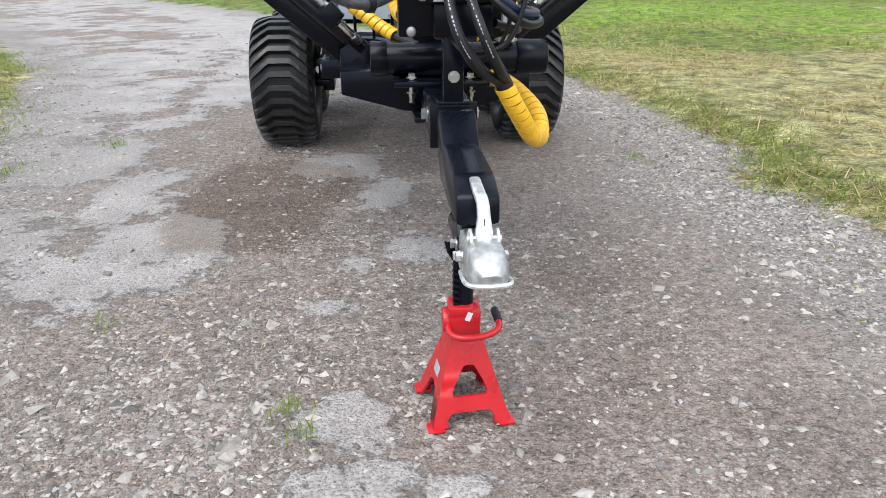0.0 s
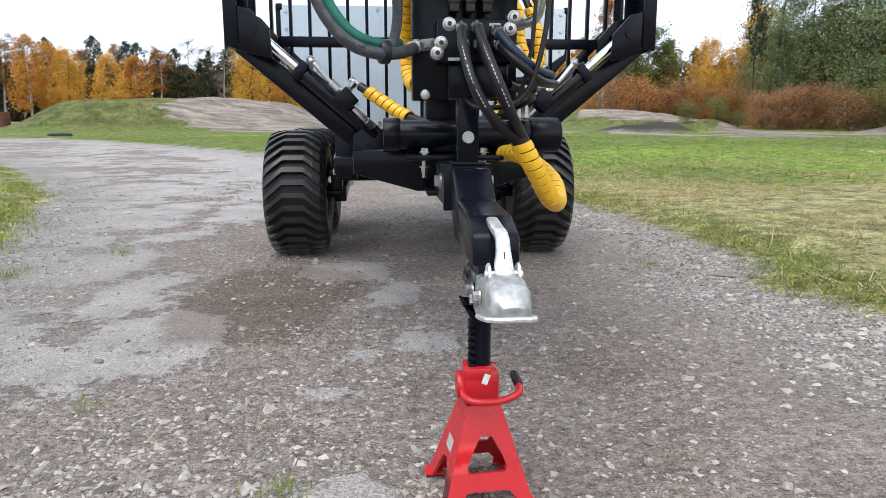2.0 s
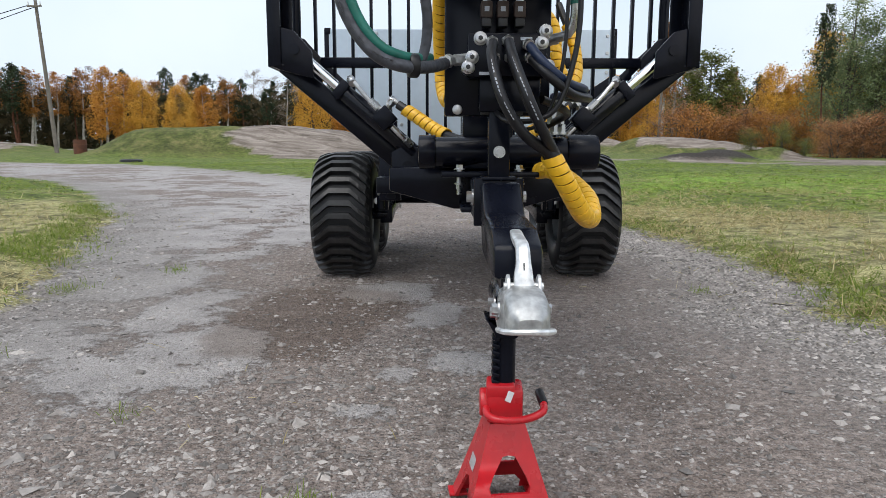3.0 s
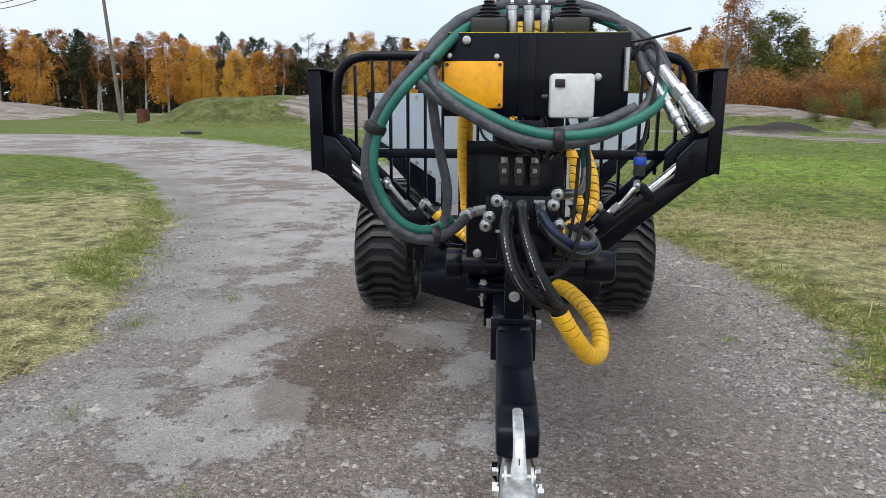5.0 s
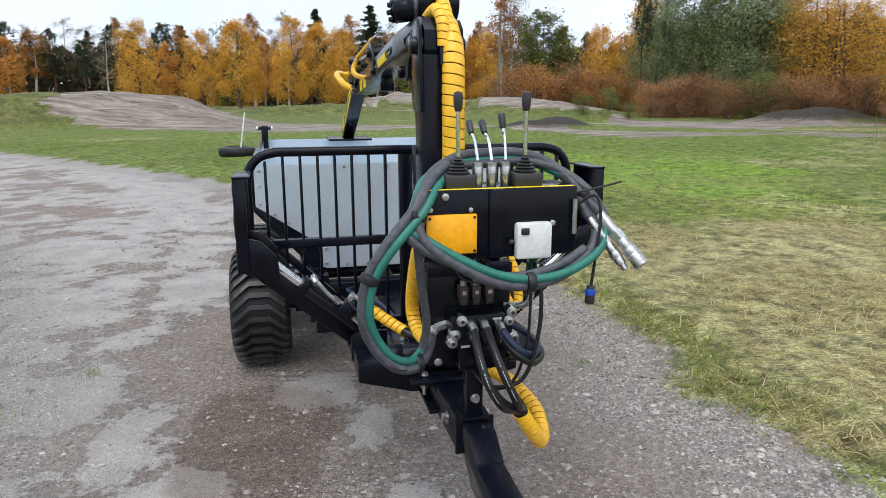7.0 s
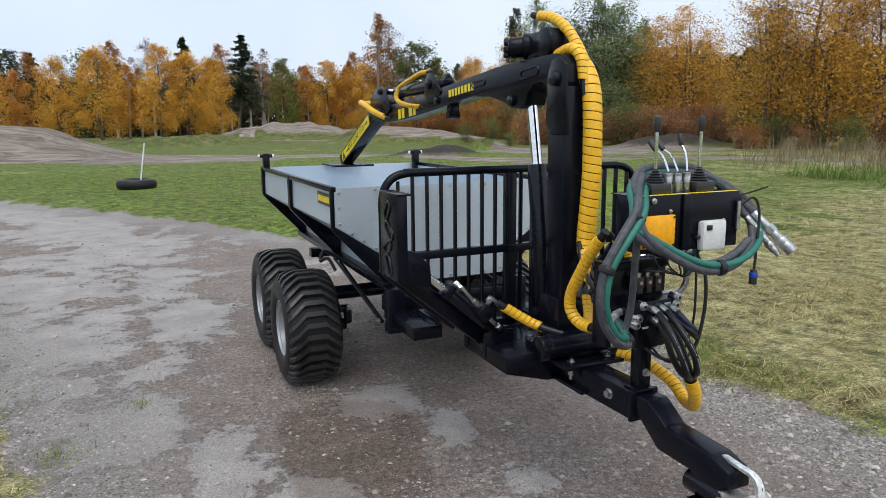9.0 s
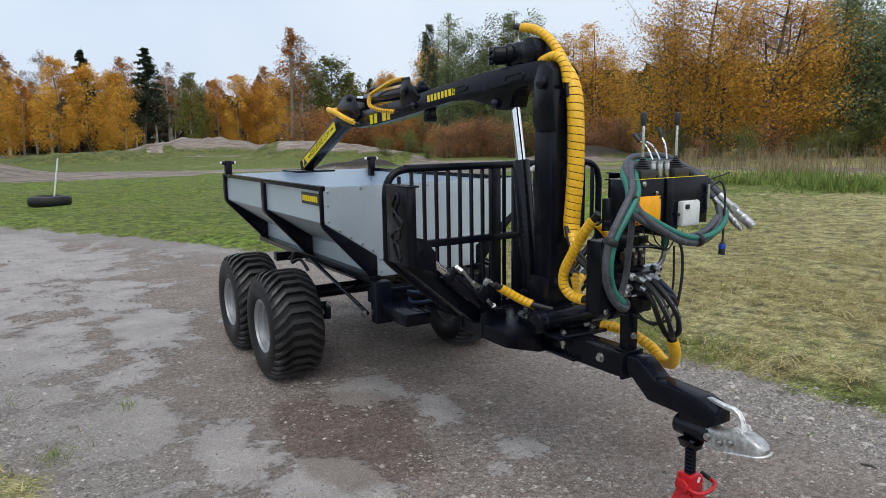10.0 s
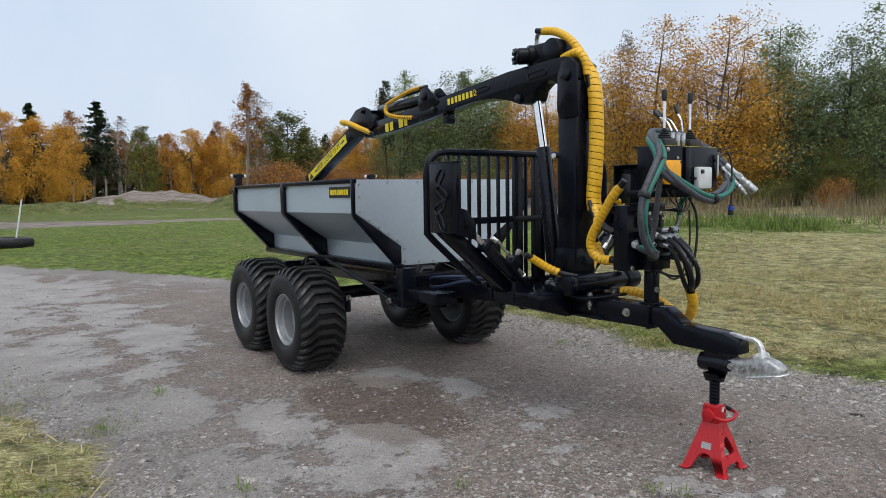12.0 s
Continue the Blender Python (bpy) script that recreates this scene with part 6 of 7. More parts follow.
def lying_tyre(x, y, z, r, label):
    """A worn tyre lying flat."""
    ob = world_thing("marker_tyre", (x, y, z), label, "tyre", "tyres on the grass")
    prof = [(0.02, 0.52), (0.0, 0.68), (0.02, 0.92), (0.08, 1.0), (0.17, 1.0), (0.22, 0.92), (0.24, 0.68), (0.21, 0.54), (0.12, 0.60), (0.02, 0.52)]
    part("tyre", lathe(B(), [(z + a, r * b) for a, b in prof], 36, "z", (x, y, 0)), TYRE, ob)
    return ob


x, y = -3.0, 16.9
z = ground_z(x, y) - 0.02
mark = lying_tyre(x, y, z, 0.43, "old black tyre with a pale stick, lying on grass")
part("stick", rod(B(), (x + 0.06, y, z + 0.01), (x + 0.24, y - 0.05, z + 1.05), 0.020, 0.016, seg=10), STICKER_WHITE, mark, "pale plastic pipe")
lying_tyre(-13.8, 24.3, ground_z(-13.8, 24.3) - 0.12, 0.40, "old black tyre sunk in the grass")
for x, y in ((0.95, 60.0), (1.85, 60.3)):
    z = ground_z(x, y)
    block = world_thing("concrete_block", (x, y, z), "pale weathered concrete block on the track", "concrete block", "concrete blocks")
    part("body", prism(B(), [(x - 0.22, z - 0.05), (x + 0.22, z - 0.05), (x + 0.15, z + 0.62), (x - 0.15, z + 0.62)], "y", y - 0.2, y + 0.2, 0.03), CONCRETE, block)

# ---- trees ----
rng = np.random.RandomState(5)


def leaf_quads(pts, size, r, heart=(0, 0, 0)):
    """Small leaf clumps at the given points, turned loosely outwards and up to the light."""
    n = len(pts)
    away = pts - np.array(heart)
    away = away / (np.linalg.norm(away, axis=1)[:, None] + 1e-6) + np.array([0, 0, 0.5])
    w = r.normal(size=(n, 3)) * 0.75 + away
    w /= np.linalg.norm(w, axis=1)[:, None]
    u = r.normal(size=(n, 3))
    u -= (u * w).sum(1)[:, None] * w
    u /= np.linalg.norm(u, axis=1)[:, None]
    v = np.cross(w, u)
    s = size * r.uniform(0.55, 1.35, (n, 1))
    u, v = u * s, v * s * 0.62
    co = np.stack([pts - u * 0.9 - v * 0.7, pts + u * 0.9 - v * 0.7, pts + u * r.uniform(-0.5, 0.5, (n, 1)) + v * 1.3], 1).reshape(-1, 3)
    return co, np.arange(3 * n).reshape(-1, 3)


def lobed_crown(r, n, h, wide, low, lobes=46):
    """Points over many leafy lobes that make up one rounded, uneven crown."""
    pts = []
    for k in range(lobes):
        u = (k + r.uniform(0, 1)) / lobes
        prof = math.sin(math.pi * (0.16 + 0.80 * u)) ** 0.65 * (1.12 - 0.35 * u)
        a = r.uniform(0, 2 * math.pi)
        reach = wide * prof * (0.45 + 0.45 * r.rand() ** 0.5)
        c = np.array([math.cos(a) * reach, math.sin(a) * reach, h * (low + (0.93 - low) * u)])
        size = wide * r.uniform(0.22, 0.42) * (1.05 - 0.35 * u)
        d = r.normal(size=(n // lobes, 3))
        d /= np.linalg.norm(d, axis=1)[:, None]
        pts.append(c + d * size * r.uniform(0.55, 1.12, (n // lobes, 1)) * np.array([1, 1, 1.15]))
    return np.concatenate(pts)


def crown_mesh(co, faces, mat):
    me = bpy.data.meshes.new("crown")
    me.vertices.add(len(co))
    me.vertices.foreach_set("co", co.astype(np.float32).ravel())
    me.loops.add(faces.size)
    me.loops.foreach_set("vertex_index", faces.astype(np.int32).ravel())
    me.polygons.add(len(faces))
    me.polygons.foreach_set("loop_start", np.arange(0, faces.size, 3, dtype=np.int32))
    me.update()
    me.materials.append(mat)
    return me


def build_tree(name, label, h, wide, mat, bark, leaves, size, seed, low=0.25, conifer=False, stems=1, shrub=False, lobed=0.0):
    """A tapered trunk with limbs and a crown of clumps round the limb ends."""
    r = np.random.RandomState(seed)
    root = world_thing(name, (0, 0, -400), label, "shrub" if shrub else "tree")
    root.matrix_world = Matrix.Translation((0, 0, -400))
    origins[root.name] = Vector((0, 0, 0))
    bm = B()
    tips = []
    for st in range(stems):
        lx, ly = (r.uniform(-0.35, 0.35, 2) * wide if stems > 1 else r.uniform(-0.06, 0.06, 2) * h * 0.5)
        bx0, by0 = r.uniform(-0.15, 0.15, 2) * (stems > 1) * wide
        hh = h * (1.0 if st == 0 else r.uniform(0.7, 0.98))
        spine = [Vector((bx0 + lx * t + 0.02 * h * math.sin(5 * t + seed), by0 + ly * t, hh * t * 0.97 - 0.1)) for t in np.linspace(0, 1, 8)]
        base_r = 0.014 * hh + 0.02
        for k in range(7):
            rod(bm, spine[k], spine[k + 1], base_r * (1 - k / 7.6), base_r * (1 - (k + 1) / 7.6), seg=6)
        limbs = (70 if conifer else 16) if not shrub else 8
        for k in range(limbs):
            t = low + (0.98 - low) * (k + r.uniform(0, 1)) / limbs
            p = spine[0].lerp(spine[-1], t)
            i = min(6, int(t * 7))
            p = spine[i].lerp(spine[i + 1], t * 7 - i)
            a = r.uniform(0, 2 * math.pi)
            if conifer:
                ln = wide * ((1.01 - t) / (1 - low)) ** 0.95 * r.uniform(0.75, 1.1) + 0.06
                e = p + Vector((math.cos(a) * ln, math.sin(a) * ln, -0.18 * ln))
            else:
                prof = math.sin(math.pi * min(1, max(0.0, (t - low) / (1 - low)) * 0.86 + 0.14)) ** 0.7
                ln = wide * prof * r.uniform(0.55, 1.1) + 0.15
                e = p + Vector((math.cos(a) * ln, math.sin(a) * ln, ln * r.uniform(0.25, 0.75)))
                e.z = min(e.z, h)
            rod(bm, p, e, base_r * 0.32 * (1.1 - t) + 0.008, 0.006, seg=4)
            tips.append((p, e, ln))
            if not conifer:
                for q in range(3):
                    f = p.lerp(e, r.uniform(0.4, 0.9))
                    g = f + Vector(r.normal(size=3)) * ln * 0.32
                    rod(bm, f, g, 0.010 + 0.004 * h / 10, 0.004, seg=3)
                    tips.append((f, g, ln * 0.6))
    trunk = part("trunk", bm, bark, root, smooth=False)
    per = max(1, int(leaves * (1 - lobed)) // len(tips))
    pts = [lobed_crown(r, int(leaves * lobed), h, wide, low)] if lobed else []
    for p, e, ln in tips:
        t = r.uniform(0.25, 1.08, (per, 1)) if not conifer else r.uniform(0.1, 1.05, (per, 1))
        c = np.array(p) + (np.array(e) - np.array(p)) * t
        spread = (0.10 + 0.20 * ln) if not conifer else (0.06 + 0.15 * ln)
        c = c + r.normal(size=(per, 3)).clip(-1.35, 1.35) * spread * np.array([1, 1, 0.8 if not conifer else 0.5])
        pts.append(c)
    pts = np.concatenate(pts)
    pts[:, 2] = np.clip(pts[:, 2], 0.1, None)
    co, fc = leaf_quads(pts, size, r, (0, 0, h * 0.45))
    ob = new("crown", crown_mesh(co, fc, mat))
    ob.parent = root
    return root


KINDS = {
    "gold": [build_tree("birch_tree", "golden autumn birch with dense rounded crown", 10, 2.6, GOLD, BARK, 13000, 0.092, 11 + k, 0.10, lobed=0.8) for k in range(4)],
    "amber": [build_tree("aspen_tree", "amber orange autumn tree with dense crown", 10, 2.1, AMBER, BIRCH_BARK, 6500, 0.115, 21 + k, 0.16, lobed=0.7) for k in range(3)],
    "russet": [build_tree("autumn_birch", "russet half-bare autumn birch with pale trunk", 10, 1.5, RUSSET, BIRCH_BARK, 4200, 0.095, 31 + k, 0.42, lobed=0.4) for k in range(3)],
    "bare": [build_tree("bare_tree", "nearly bare grey birch with fine twigs", 10, 1.6, TWIG, BIRCH_BARK, 3600, 0.060, 41 + k, 0.30) for k in range(2)],
    "olive": [build_tree("broadleaf_tree", "olive green broadleaf tree turning yellow", 10, 2.5, OLIVE, BARK, 8000, 0.115, 51 + k, 0.08, lobed=0.75) for k in range(2)],
    "spruce": [build_tree("spruce_tree", "dark green pointed spruce tree", 10, 2.3, NEEDLE, BARK, 7500, 0.11, 61 + k, 0.30, conifer=True) for k in range(2)],
    "pine": [build_tree("pine_tree", "dark green pine with bare lower trunk", 10, 1.25, NEEDLE, RUST, 3000, 0.12, 71 + k, 0.45, lobed=0.5) for k in range(3)],
    "big_gold": [build_tree("large_birch", "large golden autumn tree with several stems", 10, 3.0, MELLOW, BARK, 18000, 0.062, 81 + k, 0.10, stems=4, lobed=0.35) for k in range(2)],
    "big_green": [build_tree("willow_tree", "tall dark green willow with loose crown", 10, 2.6, GREEN, BARK, 16000, 0.070, 91 + k, 0.06, stems=3, lobed=0.45) for k in range(3)],
    "big_olive": [build_tree("alder_tree", "olive green tree with yellowing leaves", 10, 2.4, OLIVE, BARK, 12000, 0.072, 97 + k, 0.10, stems=2, lobed=0.4) for k in range(2)],
    "bush": [build_tree("red_shrub", "reddish brown shrub with dense leaves", 3, 1.7, RED_BUSH, BARK, 4000, 0.056, 111 + k, 0.05, stems=4, shrub=True) for k in range(3)],
    "olive_bush": [build_tree("green_shrub", "olive green shrub with thin leaves", 3, 1.7, OLIVE, BARK, 4600, 0.052, 131 + k, 0.05, stems=4, shrub=True) for k in range(2)],
    "gold_bush": [build_tree("golden_shrub", "orange autumn shrub with dense leaves", 3, 1.8, RUSSET, BARK, 4300, 0.056, 121 + k, 0.05, stems=4, shrub=True, lobed=0.4) for k in range(2)],
}
used = set()


def plant(kind, az, dist, h, r=rng):
    a = radians(az)
    x, y = dist * math.sin(a), dist * math.cos(a)
    src = KINDS[kind][r.randint(len(KINDS[kind]))]
    s = h / (3.0 if "bush" in kind else 10.0)
    m = Matrix.Translation((x, y, ground_z(x, y) - 0.05)) @ pose(0, 0, 0, 0, 0, r.uniform(0, 360))
    w = r.uniform(0.9, 1.15)
    if src.name not in used:
        used.add(src.name)
        src.matrix_world = m
        ob = src
    else:
        ob = copy_thing(src, m)
    ob.scale = (s * w, s * w, s)
    return ob


def pick(weights, r=rng):
    names = list(weights)
    p = np.array([weights[n] for n in names], float)
    return names[r.choice(len(names), p=p / p.sum())]


# far tree line, by direction: kinds, distance, height and step
LINE = [(-70, -38, {"pine": 2, "amber": 4, "russet": 3, "spruce": 1}, 94, 9.8, 1.5), (-38, -29.5, {"amber": 5, "russet": 3, "pine": 1, "gold": 1}, 92, 9.4, 1.5), (-29.5, -23.5, {"gold": 3, "amber": 3}, 86, 8.2, 2.0),
        (-23.5, -17.5, {"russet": 5, "pine": 3, "bare": 1}, 92, 9.0, 1.5), (0.5, 4, {"bare": 3, "russet": 1}, 90, 8.8, 0.9), (18, 24, {"russet": 2, "amber": 4}, 78, 7.6, 2.2),
        (24, 34, {"big_green": 4, "big_olive": 1.5}, 56, 10.4, 2.0), (34, 39.5, {"big_gold": 1, "big_olive": 3}, 52, 9.0, 2.4), (53, 84, {"big_green": 5, "big_olive": 1}, 45, 9.4, 3.6)]
for a0, a1, mix, dist, h, step in LINE:
    az = a0 + step * 0.5
    while az < a1:
        plant(pick(mix), az + rng.uniform(-0.3, 0.3) * step, dist + rng.uniform(-3, 5) * dist / 80, h * rng.uniform(0.88, 1.12))
        az += step
# the wood behind, in two deeper rows of pines, birches and bare trees
for row, (gap, tall) in enumerate(((1.75, 10.6), (1.65, 11.6))):
    for az in np.arange(-72, 24, gap):
        kind = pick({"pine": 7, "spruce": 1.2, "russet": 3, "bare": 1} if az < -14 else {"pine": 1.6, "russet": 4, "bare": 3.5, "olive": 0.8, "spruce": 0.3})
        plant(kind, az + rng.uniform(-0.5, 0.5), 100 + 9 * row + rng.uniform(-3, 4), tall * rng.uniform(0.84, 1.06) * (0.96 if az < -28 else 0.94 if az > 2 else 1.0))
for az in np.arange(24, 84, 4.6):
    plant(pick({"big_olive": 2, "big_green": 2} if az < 38 or az > 52 else {"big_olive": 1, "big_gold": 1}), az, 62 if az < 40 else 52, 9.6 * rng.uniform(0.85, 1.08))
# trees that stand out of the line: kind, direction, distance, height
for kind, az, dist, h in (("gold", -16.0, 79, 9.2), ("amber", -13.9, 84, 7.4), ("gold", -11.6, 80, 8.5), ("gold", -8.7, 79, 9.6), ("amber", -6.8, 83, 8.2), ("gold", -4.6, 77, 9.9), ("gold", -2.5, 78, 9.3), ("gold", -0.7, 76, 8.5),
                          ("olive", 4.7, 82, 9.2), ("amber", 6.6, 84, 8.6), ("gold", 8.2, 83, 9.0), ("amber", 9.6, 84, 8.3), ("gold", 10.9, 82, 8.8), ("olive", 13.6, 76, 9.9), ("olive", 15.4, 74, 10.3), ("olive", 17.0, 76, 8.8), ("gold", 20.0, 72, 8.4), ("gold", 23.4, 62, 9.6),
                          ("spruce", -2.6, 88, 12.4), ("spruce", 1.3, 86, 12.6), ("spruce", 9.8, 104, 11.2), ("russet", -7.6, 92, 11.6), ("bare", -5.0, 92, 12.0), ("russet", 0.0, 92, 11.8), ("russet", 10.4, 94, 11.2), ("russet", 12.3, 70, 12.2), ("bare", 12.8, 71, 11.6), ("bare", 3.0, 92, 11.2),
                          ("big_olive", 28.8, 55, 11.2), ("big_green", 31.2, 53, 10.8), ("big_gold", 36.6, 50, 9.4), ("big_gold", 42.2, 41, 9.6), ("big_gold", 45.6, 40, 11.0), ("big_gold", 49.4, 39, 10.6), ("bare", 43.2, 42, 10.8), ("big_gold", 51.6, 41, 8.2), ("big_olive", 58.0, 38, 3.6), ("big_green", 55.0, 42, 10.6), ("big_green", 58.8, 42, 9.8), ("big_green", 62.5, 40, 11.0)):
    plant(kind, az, dist, h)
lone = plant("pine", 23.1, 54, 10.4)
lone.scale = (0.55, 0.55, 1.04)
for az, dist, h in ((18.6, 38.0, 1.15), (20.6, 38.6, 1.3), (22.2, 38.2, 0.9)):
    plant("olive_bush", az, dist, h)
for az in np.arange(12.8, 40, 0.75):
    plant("gold_bush" if az < 24 and rng.rand() < 0.75 else pick({"bush": 4, "olive_bush": 1}), az + rng.uniform(-0.3, 0.3), (58 if az < 23 else 47) + rng.uniform(-2, 3), (3.5 if az < 23 else 2.6) * rng.uniform(0.75, 1.1))
for az in np.arange(40, 80, 1.5):
    plant(pick({"bush": 3, "olive_bush": 4, "gold_bush": 1}), az + rng.uniform(-0.5, 0.5), 37 + rng.uniform(-2, 3), 2.0 * rng.uniform(0.6, 1.3))
for group in KINDS.values():
    for src in group:
        if src.name not in used:
            for ob in (*src.children_recursive, src):
                bpy.data.objects.remove(ob)
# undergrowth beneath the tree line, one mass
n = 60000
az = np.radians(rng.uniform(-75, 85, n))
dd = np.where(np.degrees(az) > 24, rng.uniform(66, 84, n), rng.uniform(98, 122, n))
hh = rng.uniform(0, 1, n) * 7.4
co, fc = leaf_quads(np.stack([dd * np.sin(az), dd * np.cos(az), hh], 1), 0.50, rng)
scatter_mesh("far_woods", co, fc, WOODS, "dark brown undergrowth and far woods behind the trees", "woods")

# ---- stones, straw, grass ----


def inside_road(x, y):
    return sdist(x, y, ROAD)


ico_v = []
g = (1 + 5 ** 0.5) / 2
for a, b in ((1, g), (-1, g), (1, -g), (-1, -g)):
    ico_v += [(0, a, b), (a, b, 0), (b, 0, a)]
ico_v = np.array(ico_v) / np.hypot(1, g)
hull = bmesh.new()
for v in ico_v:
    hull.verts.new(v)
hull.verts.ensure_lookup_table()
bmesh.ops.convex_hull(hull, input=hull.verts[:])
hull.verts.index_update()
ico_f = np.array([[v.index for v in f.verts] for f in hull.faces])
ico_v = np.array([tuple(v.co) for v in hull.verts])
hull.free()


octa_v = np.array([(1, 0, 0), (-1, 0, 0), (0, 1, 0), (0, -1, 0), (0, 0, 1), (0, 0, -1)], float) * 1.15
octa_f = np.array([(0, 2, 4), (2, 1, 4), (1, 3, 4), (3, 0, 4), (2, 0, 5), (1, 2, 5), (3, 1, 5), (0, 3, 5)])


def stones(n, seed, smallest, spread, xr, yr, keep, round_v=ico_v, round_f=ico_f):
    r = np.random.RandomState(seed)
    x, y = r.uniform(*xr, n), r.uniform(*yr, n)
    sd = inside_road(x, y)
    ok = (r.rand(n) < keep(x, y, sd, r))
    x, y = x[ok], y[ok]
    m = len(x)
    s = smallest * np.exp(np.abs(r.normal(size=m)) * spread)
    z, _ = height_at(x, y)
    k = len(round_v)
    v = round_v[None] * (1 + 0.4 * r.normal(size=(m, k, 1))).clip(0.35, 1.7) + 0.25 * r.normal(size=(m, k, 3)).clip(-1.5, 1.5)
    v = v * np.stack([r.uniform(0.8, 1.35, m), r.uniform(0.7, 1.2, m), r.uniform(0.35, 0.65, m)], 1)[:, None]
    a = r.uniform(0, 2 * np.pi, m)
    c, q = np.cos(a)[:, None], np.sin(a)[:, None]
    v = np.stack([v[..., 0] * c - v[..., 1] * q, v[..., 0] * q + v[..., 1] * c, v[..., 2]], -1) * s[:, None, None]
    v = v + np.stack([x, y, z + s * 0.05], 1)[:, None]
    f = round_f[None] + (k * np.arange(m))[:, None, None]
    return v.reshape(-1, 3), f.reshape(-1, 3)


def gravel_keep(x, y, sd, r):
    d = np.hypot(x, y)
    patch = 0.5 + 0.5 * wave(x, y, 2.3, 41)
    lane_k = np.exp(-((x + 1.45) / 0.55) ** 2)
    k = (0.30 + 0.70 * np.maximum(ramp(-x, -0.3, 0.5), np.exp(-((sd - 0.25) / 0.4) ** 2))) * (0.30 + 0.75 * patch.clip(0, 1) ** 1.5 + 0.9 * np.exp(-((sd - 0.25) / 0.4) ** 2)) * (1 - 0.55 * lane_k) * np.exp(-(d / 7.5) ** 2)
    k = k * (1 + 1.6 * np.exp(-((x + 0.55) / 0.6) ** 2 - ((y - 1.25) / 0.55) ** 2) - 0.45 * np.exp(-((x + 0.74) / 0.3) ** 2 - ((y - 2.6) / 0.5) ** 2))
    k = k * (1 - 0.72 * ramp(slab_at(x, y), 0.42, 0.6))
    return np.where(sd > -0.1, k, 0.0)


co, fc = stones(84000, 3, 0.0034, 0.58, (-4.5, 2.8), (0.5, 10), gravel_keep, octa_v, octa_f)
near_co, near_fc = stones(26000, 5, 0.0030, 0.5, (-2.0, 0.7), (0.6, 2.3), gravel_keep, octa_v, octa_f)
edge_co, edge_fc = stones(46000, 6, 0.0038, 0.5, (0.5, 2.3), (0.8, 6.5), lambda x, y, sd, r: np.exp(-((sd - 0.22) / 0.30) ** 2) * (sd > -0.12), octa_v, octa_f)
near_fc = np.concatenate([near_fc, edge_fc + len(near_co)])
near_co = np.concatenate([near_co, edge_co])
fc = np.concatenate([fc, near_fc + len(co)])
co = np.concatenate([co, near_co])
scatter_mesh("gravel", co, fc, STONE, "loose grey and brown gravel on the road", "gravel")
co, fc = stones(3600, 4, 0.0058, 0.34, (-3.5, 2.6), (0.7, 7), gravel_keep)
scatter_mesh("pebbles", co, fc, STONE, "larger pale pebbles lying on the road", "pebbles")


def blades(n, seed, xr, yr, keep, length, width, lie, mat, name, label, category):
    """Thin tapered blades; lie: 1 flat on the ground, 0 upright."""
    r = np.random.RandomState(seed)
    x, y = r.uniform(*xr, n), r.uniform(*yr, n)
    sd = inside_road(x, y)
    ok = r.rand(n) < keep(x, y, sd, r)
    x, y = x[ok], y[ok]
    m = len(x)
    z, _ = height_at(x, y)
    a = r.uniform(0, 2 * np.pi, m)
    tilt = np.clip(lie + r.normal(size=m) * 0.22, 0.02, 1.0) * np.pi / 2
    ln = length * r.uniform(0.5, 1.5, m)
    d = np.stack([np.cos(a) * np.sin(tilt), np.sin(a) * np.sin(tilt), np.cos(tilt) + 0.06], 1)
    side = np.stack([-np.sin(a), np.cos(a), r.normal(size=m) * 0.3], 1) * (width * r.uniform(0.6, 1.4, m))[:, None]
    p = np.stack([x, y, z + r.uniform(0, 0.020, m)], 1)
    mid = p + d * (ln * 0.55)[:, None] + np.array([0, 0, 1]) * (ln * 0.05)[:, None]
    tip = p + d * ln[:, None] - np.array([0, 0, 1]) * (ln * 0.10 * np.sin(tilt))[:, None]
    tip[:, 2] = np.maximum(tip[:, 2], z + 0.004)
    co = np.stack([p - side, p + side, mid + side * 0.75, mid - side * 0.75, tip], 1).reshape(-1, 3)
    b = 5 * np.arange(m)[:, None]
    f1 = b + np.array([[0, 1, 2]])
    f2 = b + np.array([[0, 2, 3]])
    f3 = b + np.array([[3, 2, 4]])
    return scatter_mesh(name, co, np.concatenate([f1, f2, f3]), mat, label, category)


def verge_keep(dens, reach, clump):
    def keep(x, y, sd, r):
        d = np.hypot(x + 0.7, y - 0.5)
        c = ramp(0.7 * wave(x, y, 1.6, clump) + 0.5 * wave(x, y, 5.0, clump + 1) + 0.7 * wave(x, y, 15.0, clump + 2), -0.7, 0.8)
        return np.where(-sd + 0.10 * wave(x, y, 6.0, 5) > 0.0, dens * c * np.exp(-(d / reach) ** 2), 0.025 * c * np.exp(-(d / 3.5) ** 2) * (sd < 0.6))
    return keep


blades(560000, 21, (1.0, 14), (-0.5, 16), verge_keep(1.0, 8.0, 51), 0.085, 0.0025, 0.94, STRAW, "mown_straw", "dry mown straw lying on the verge", "straw")
blades(110000, 22, (-12, -1.9), (0.5, 14), verge_keep(1.0, 7.5, 52), 0.085, 0.0025, 0.94, STRAW, "mown_straw", "dry mown straw on the grass island", "straw")
blades(210000, 23, (0.6, 14), (-0.5, 18), verge_keep(0.85, 9.0, 61), 0.042, 0.0024, 0.82, GRASS, "verge_grass", "short green grass along the road", "grass")
blades(90000, 24, (-14, -1.9), (0.5, 16), verge_keep(0.8, 8.5, 62), 0.040, 0.0024, 0.88, GRASS, "island_grass", "short green grass beside the bend", "grass")


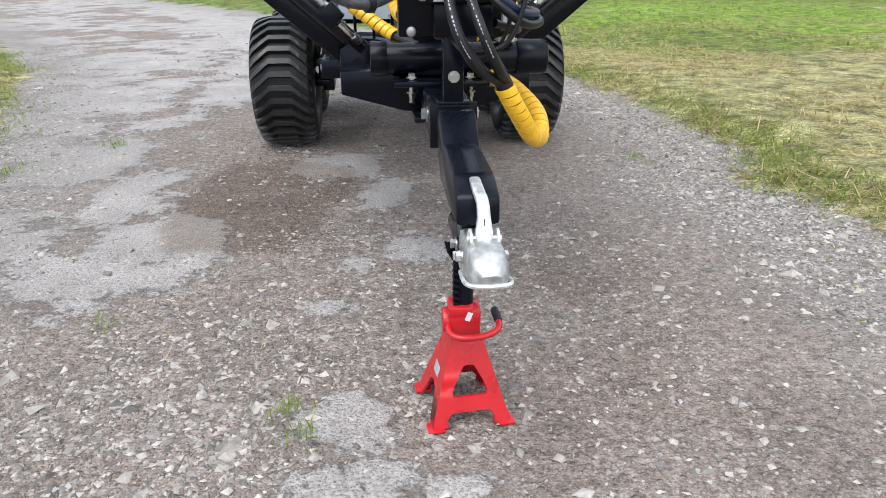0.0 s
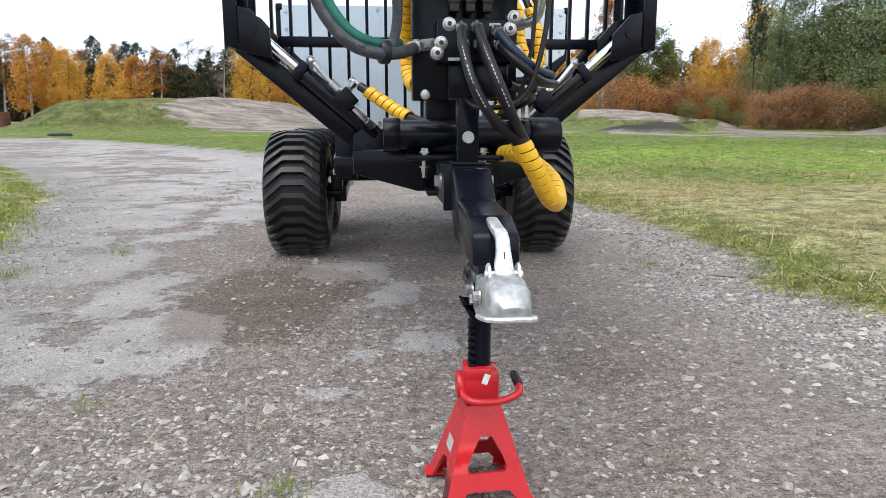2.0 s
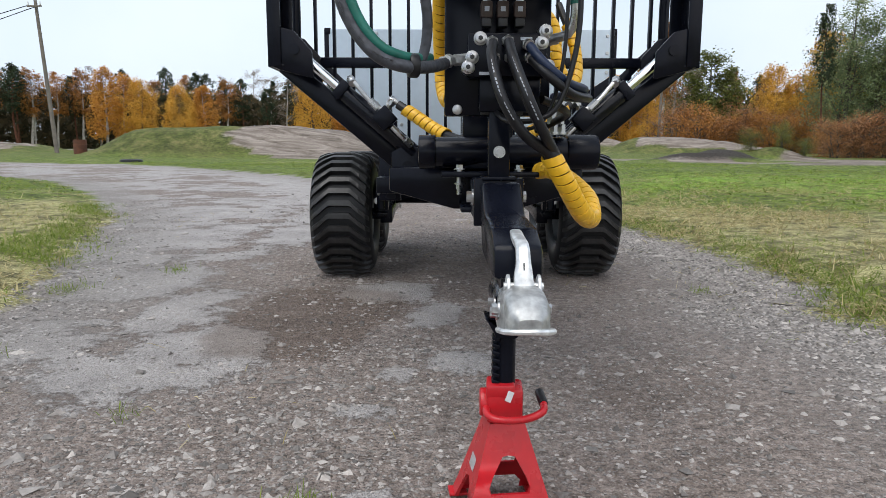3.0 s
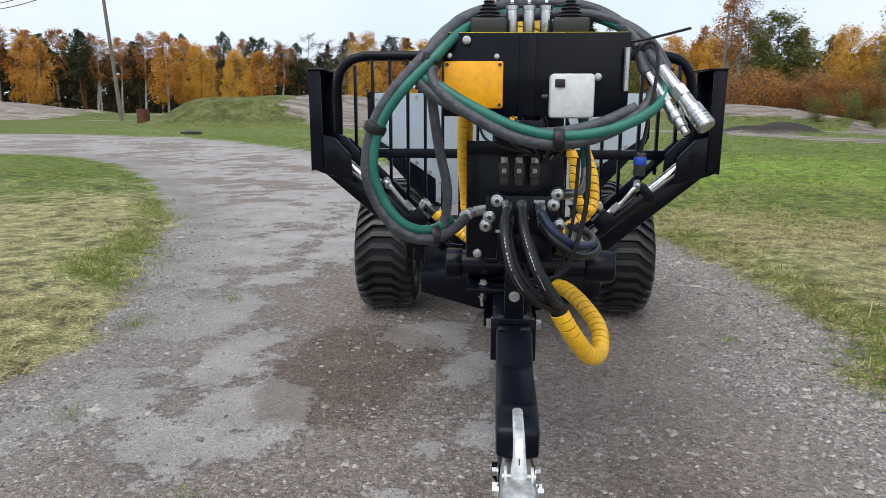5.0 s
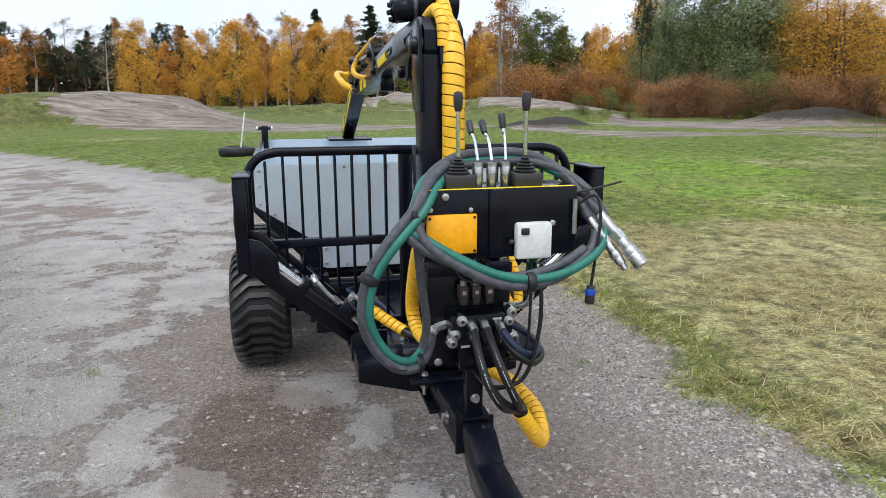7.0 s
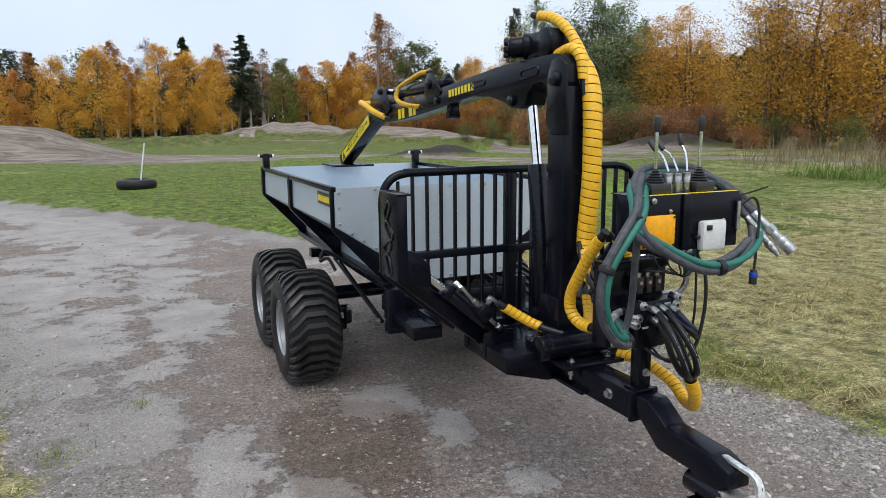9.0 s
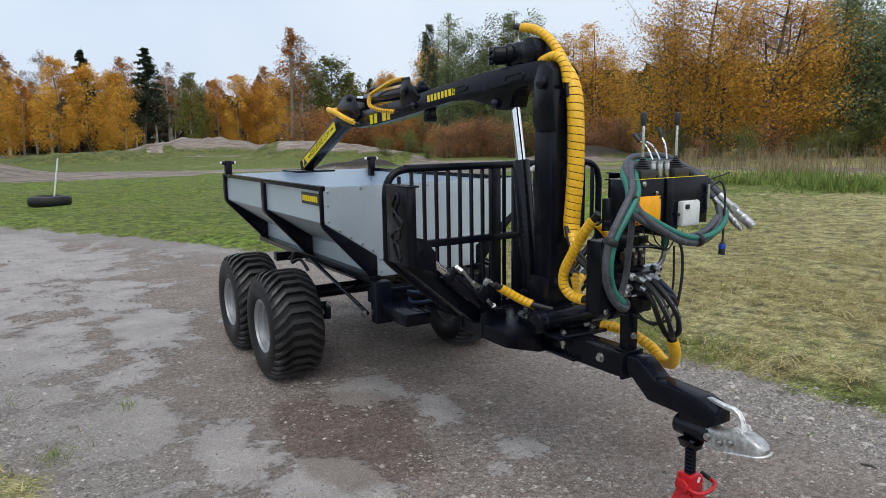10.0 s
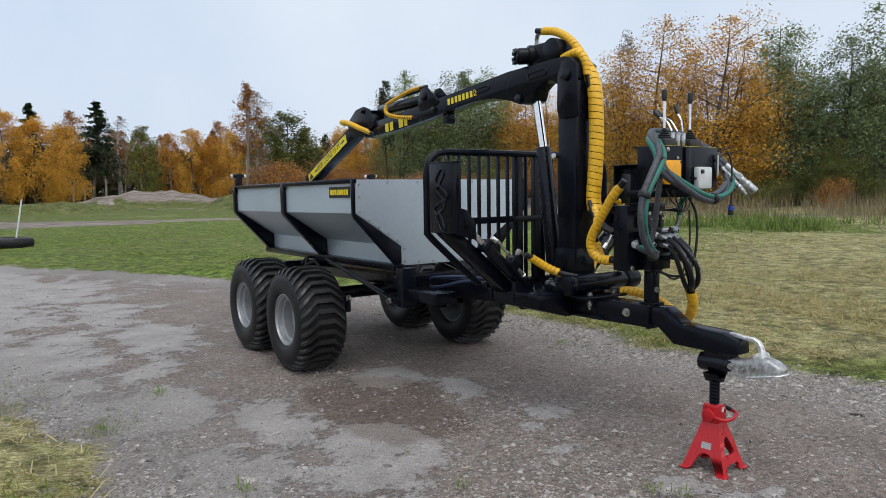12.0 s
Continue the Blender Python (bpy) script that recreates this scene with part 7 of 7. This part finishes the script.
def edge_keep(x, y, sd, r):
    d = np.hypot(x + 0.7, y - 0.5)
    return np.exp(-((-sd - 0.22 + 0.12 * wave(x, y, 3.0, 64)) / 0.20) ** 2) * ramp(wave(x, y, 2.6, 65), -0.5, 0.6) * np.exp(-(d / 8.0) ** 2)


blades(420000, 28, (-4.5, 3.2), (0.4, 9.0), edge_keep, 0.040, 0.0022, 0.72, GRASS, "edge_tufts", "lush green grass tufts along the road edge", "grass")


def tuft_keep(x, y, sd, r):
    k = np.zeros(x.shape)
    for tx, ty, s in ((-0.33, 1.21, 0.035), (-0.28, 1.13, 0.03), (-1.6, 2.0, 0.05), (-0.9, 1.6, 0.03), (0.95, 3.3, 0.04), (-2.0, 3.0, 0.08), (-1.7, 3.5, 0.05), (0.6, 4.6, 0.05)):
        k = np.maximum(k, np.exp(-((x - tx) ** 2 + (y - ty) ** 2) / (s * s)))
    return k


blades(120000, 29, (-2.2, 1.2), (1.0, 4.8), tuft_keep, 0.035, 0.0012, 0.55, GRASS, "road_tufts", "small grass tufts growing through the road", "grass")


def litter_keep(x, y, sd, r):
    return np.where(sd > -0.2, 0.9 * ramp(wave(x, y, 1.4, 91), -0.3, 0.8), 0.3)


blades(2600, 30, (-3.2, 2.4), (0.9, 7), litter_keep, 0.055, 0.0012, 0.985, STRAW, "straw_litter", "loose straws and twigs on the road", "straw")


def field_keep(x, y, sd, r):
    bare = np.exp(-((x - 9.3) / 3.0) ** 2 - ((y - 21.8) / 2.2) ** 2)
    return np.where(-sd > 0.0, 0.9 * (1 - ramp(bare, 0.3, 0.6)) * ramp(wave(x, y, 0.8, 71) + 0.4 * wave(x, y, 2.5, 72), -0.8, 0.9), 0.0)


blades(80000, 25, (-16, 16), (7, 24), field_keep, 0.050, 0.009, 0.98, GRASS, "meadow_grass", "green meadow grass beyond the road", "grass")


def weeds_keep(x, y, sd, r):
    d, a = np.hypot(x, y), np.degrees(np.arctan2(x, y))
    near = 19.0 - 0.06 * (a - 40) + 3.0 * wave(x, y, 0.38, 82)
    return ramp(a, 38, 46) * ramp(d, near - 1.2, near + 1.5) * ramp(-d, -34, -24) * (0.05 + 0.95 * ramp(wave(x, y, 0.9, 81) + 0.6 * wave(x, y, 3.0, 84), -0.3, 0.8))


blades(42000, 26, (9, 32), (2, 26), weeds_keep, 0.74, 0.007, 0.36, WEED, "tall_weeds", "tall dry weeds at the edge of the meadow", "weeds")


def green_weeds_keep(x, y, sd, r):
    d, a = np.hypot(x, y), np.degrees(np.arctan2(x, y))
    return ramp(a, 42, 47) * np.exp(-((d - 17.8 - 1.6 * wave(x, y, 0.6, 85)) / 1.5) ** 2) * ramp(wave(x, y, 1.3, 83), -0.3, 0.7) * ramp(-a, -70, -62)


blades(110000, 27, (9, 26), (3, 18), green_weeds_keep, 0.33, 0.012, 0.50, GREEN_WEED, "green_weeds", "bushy green weeds before the dry stalks", "weeds")
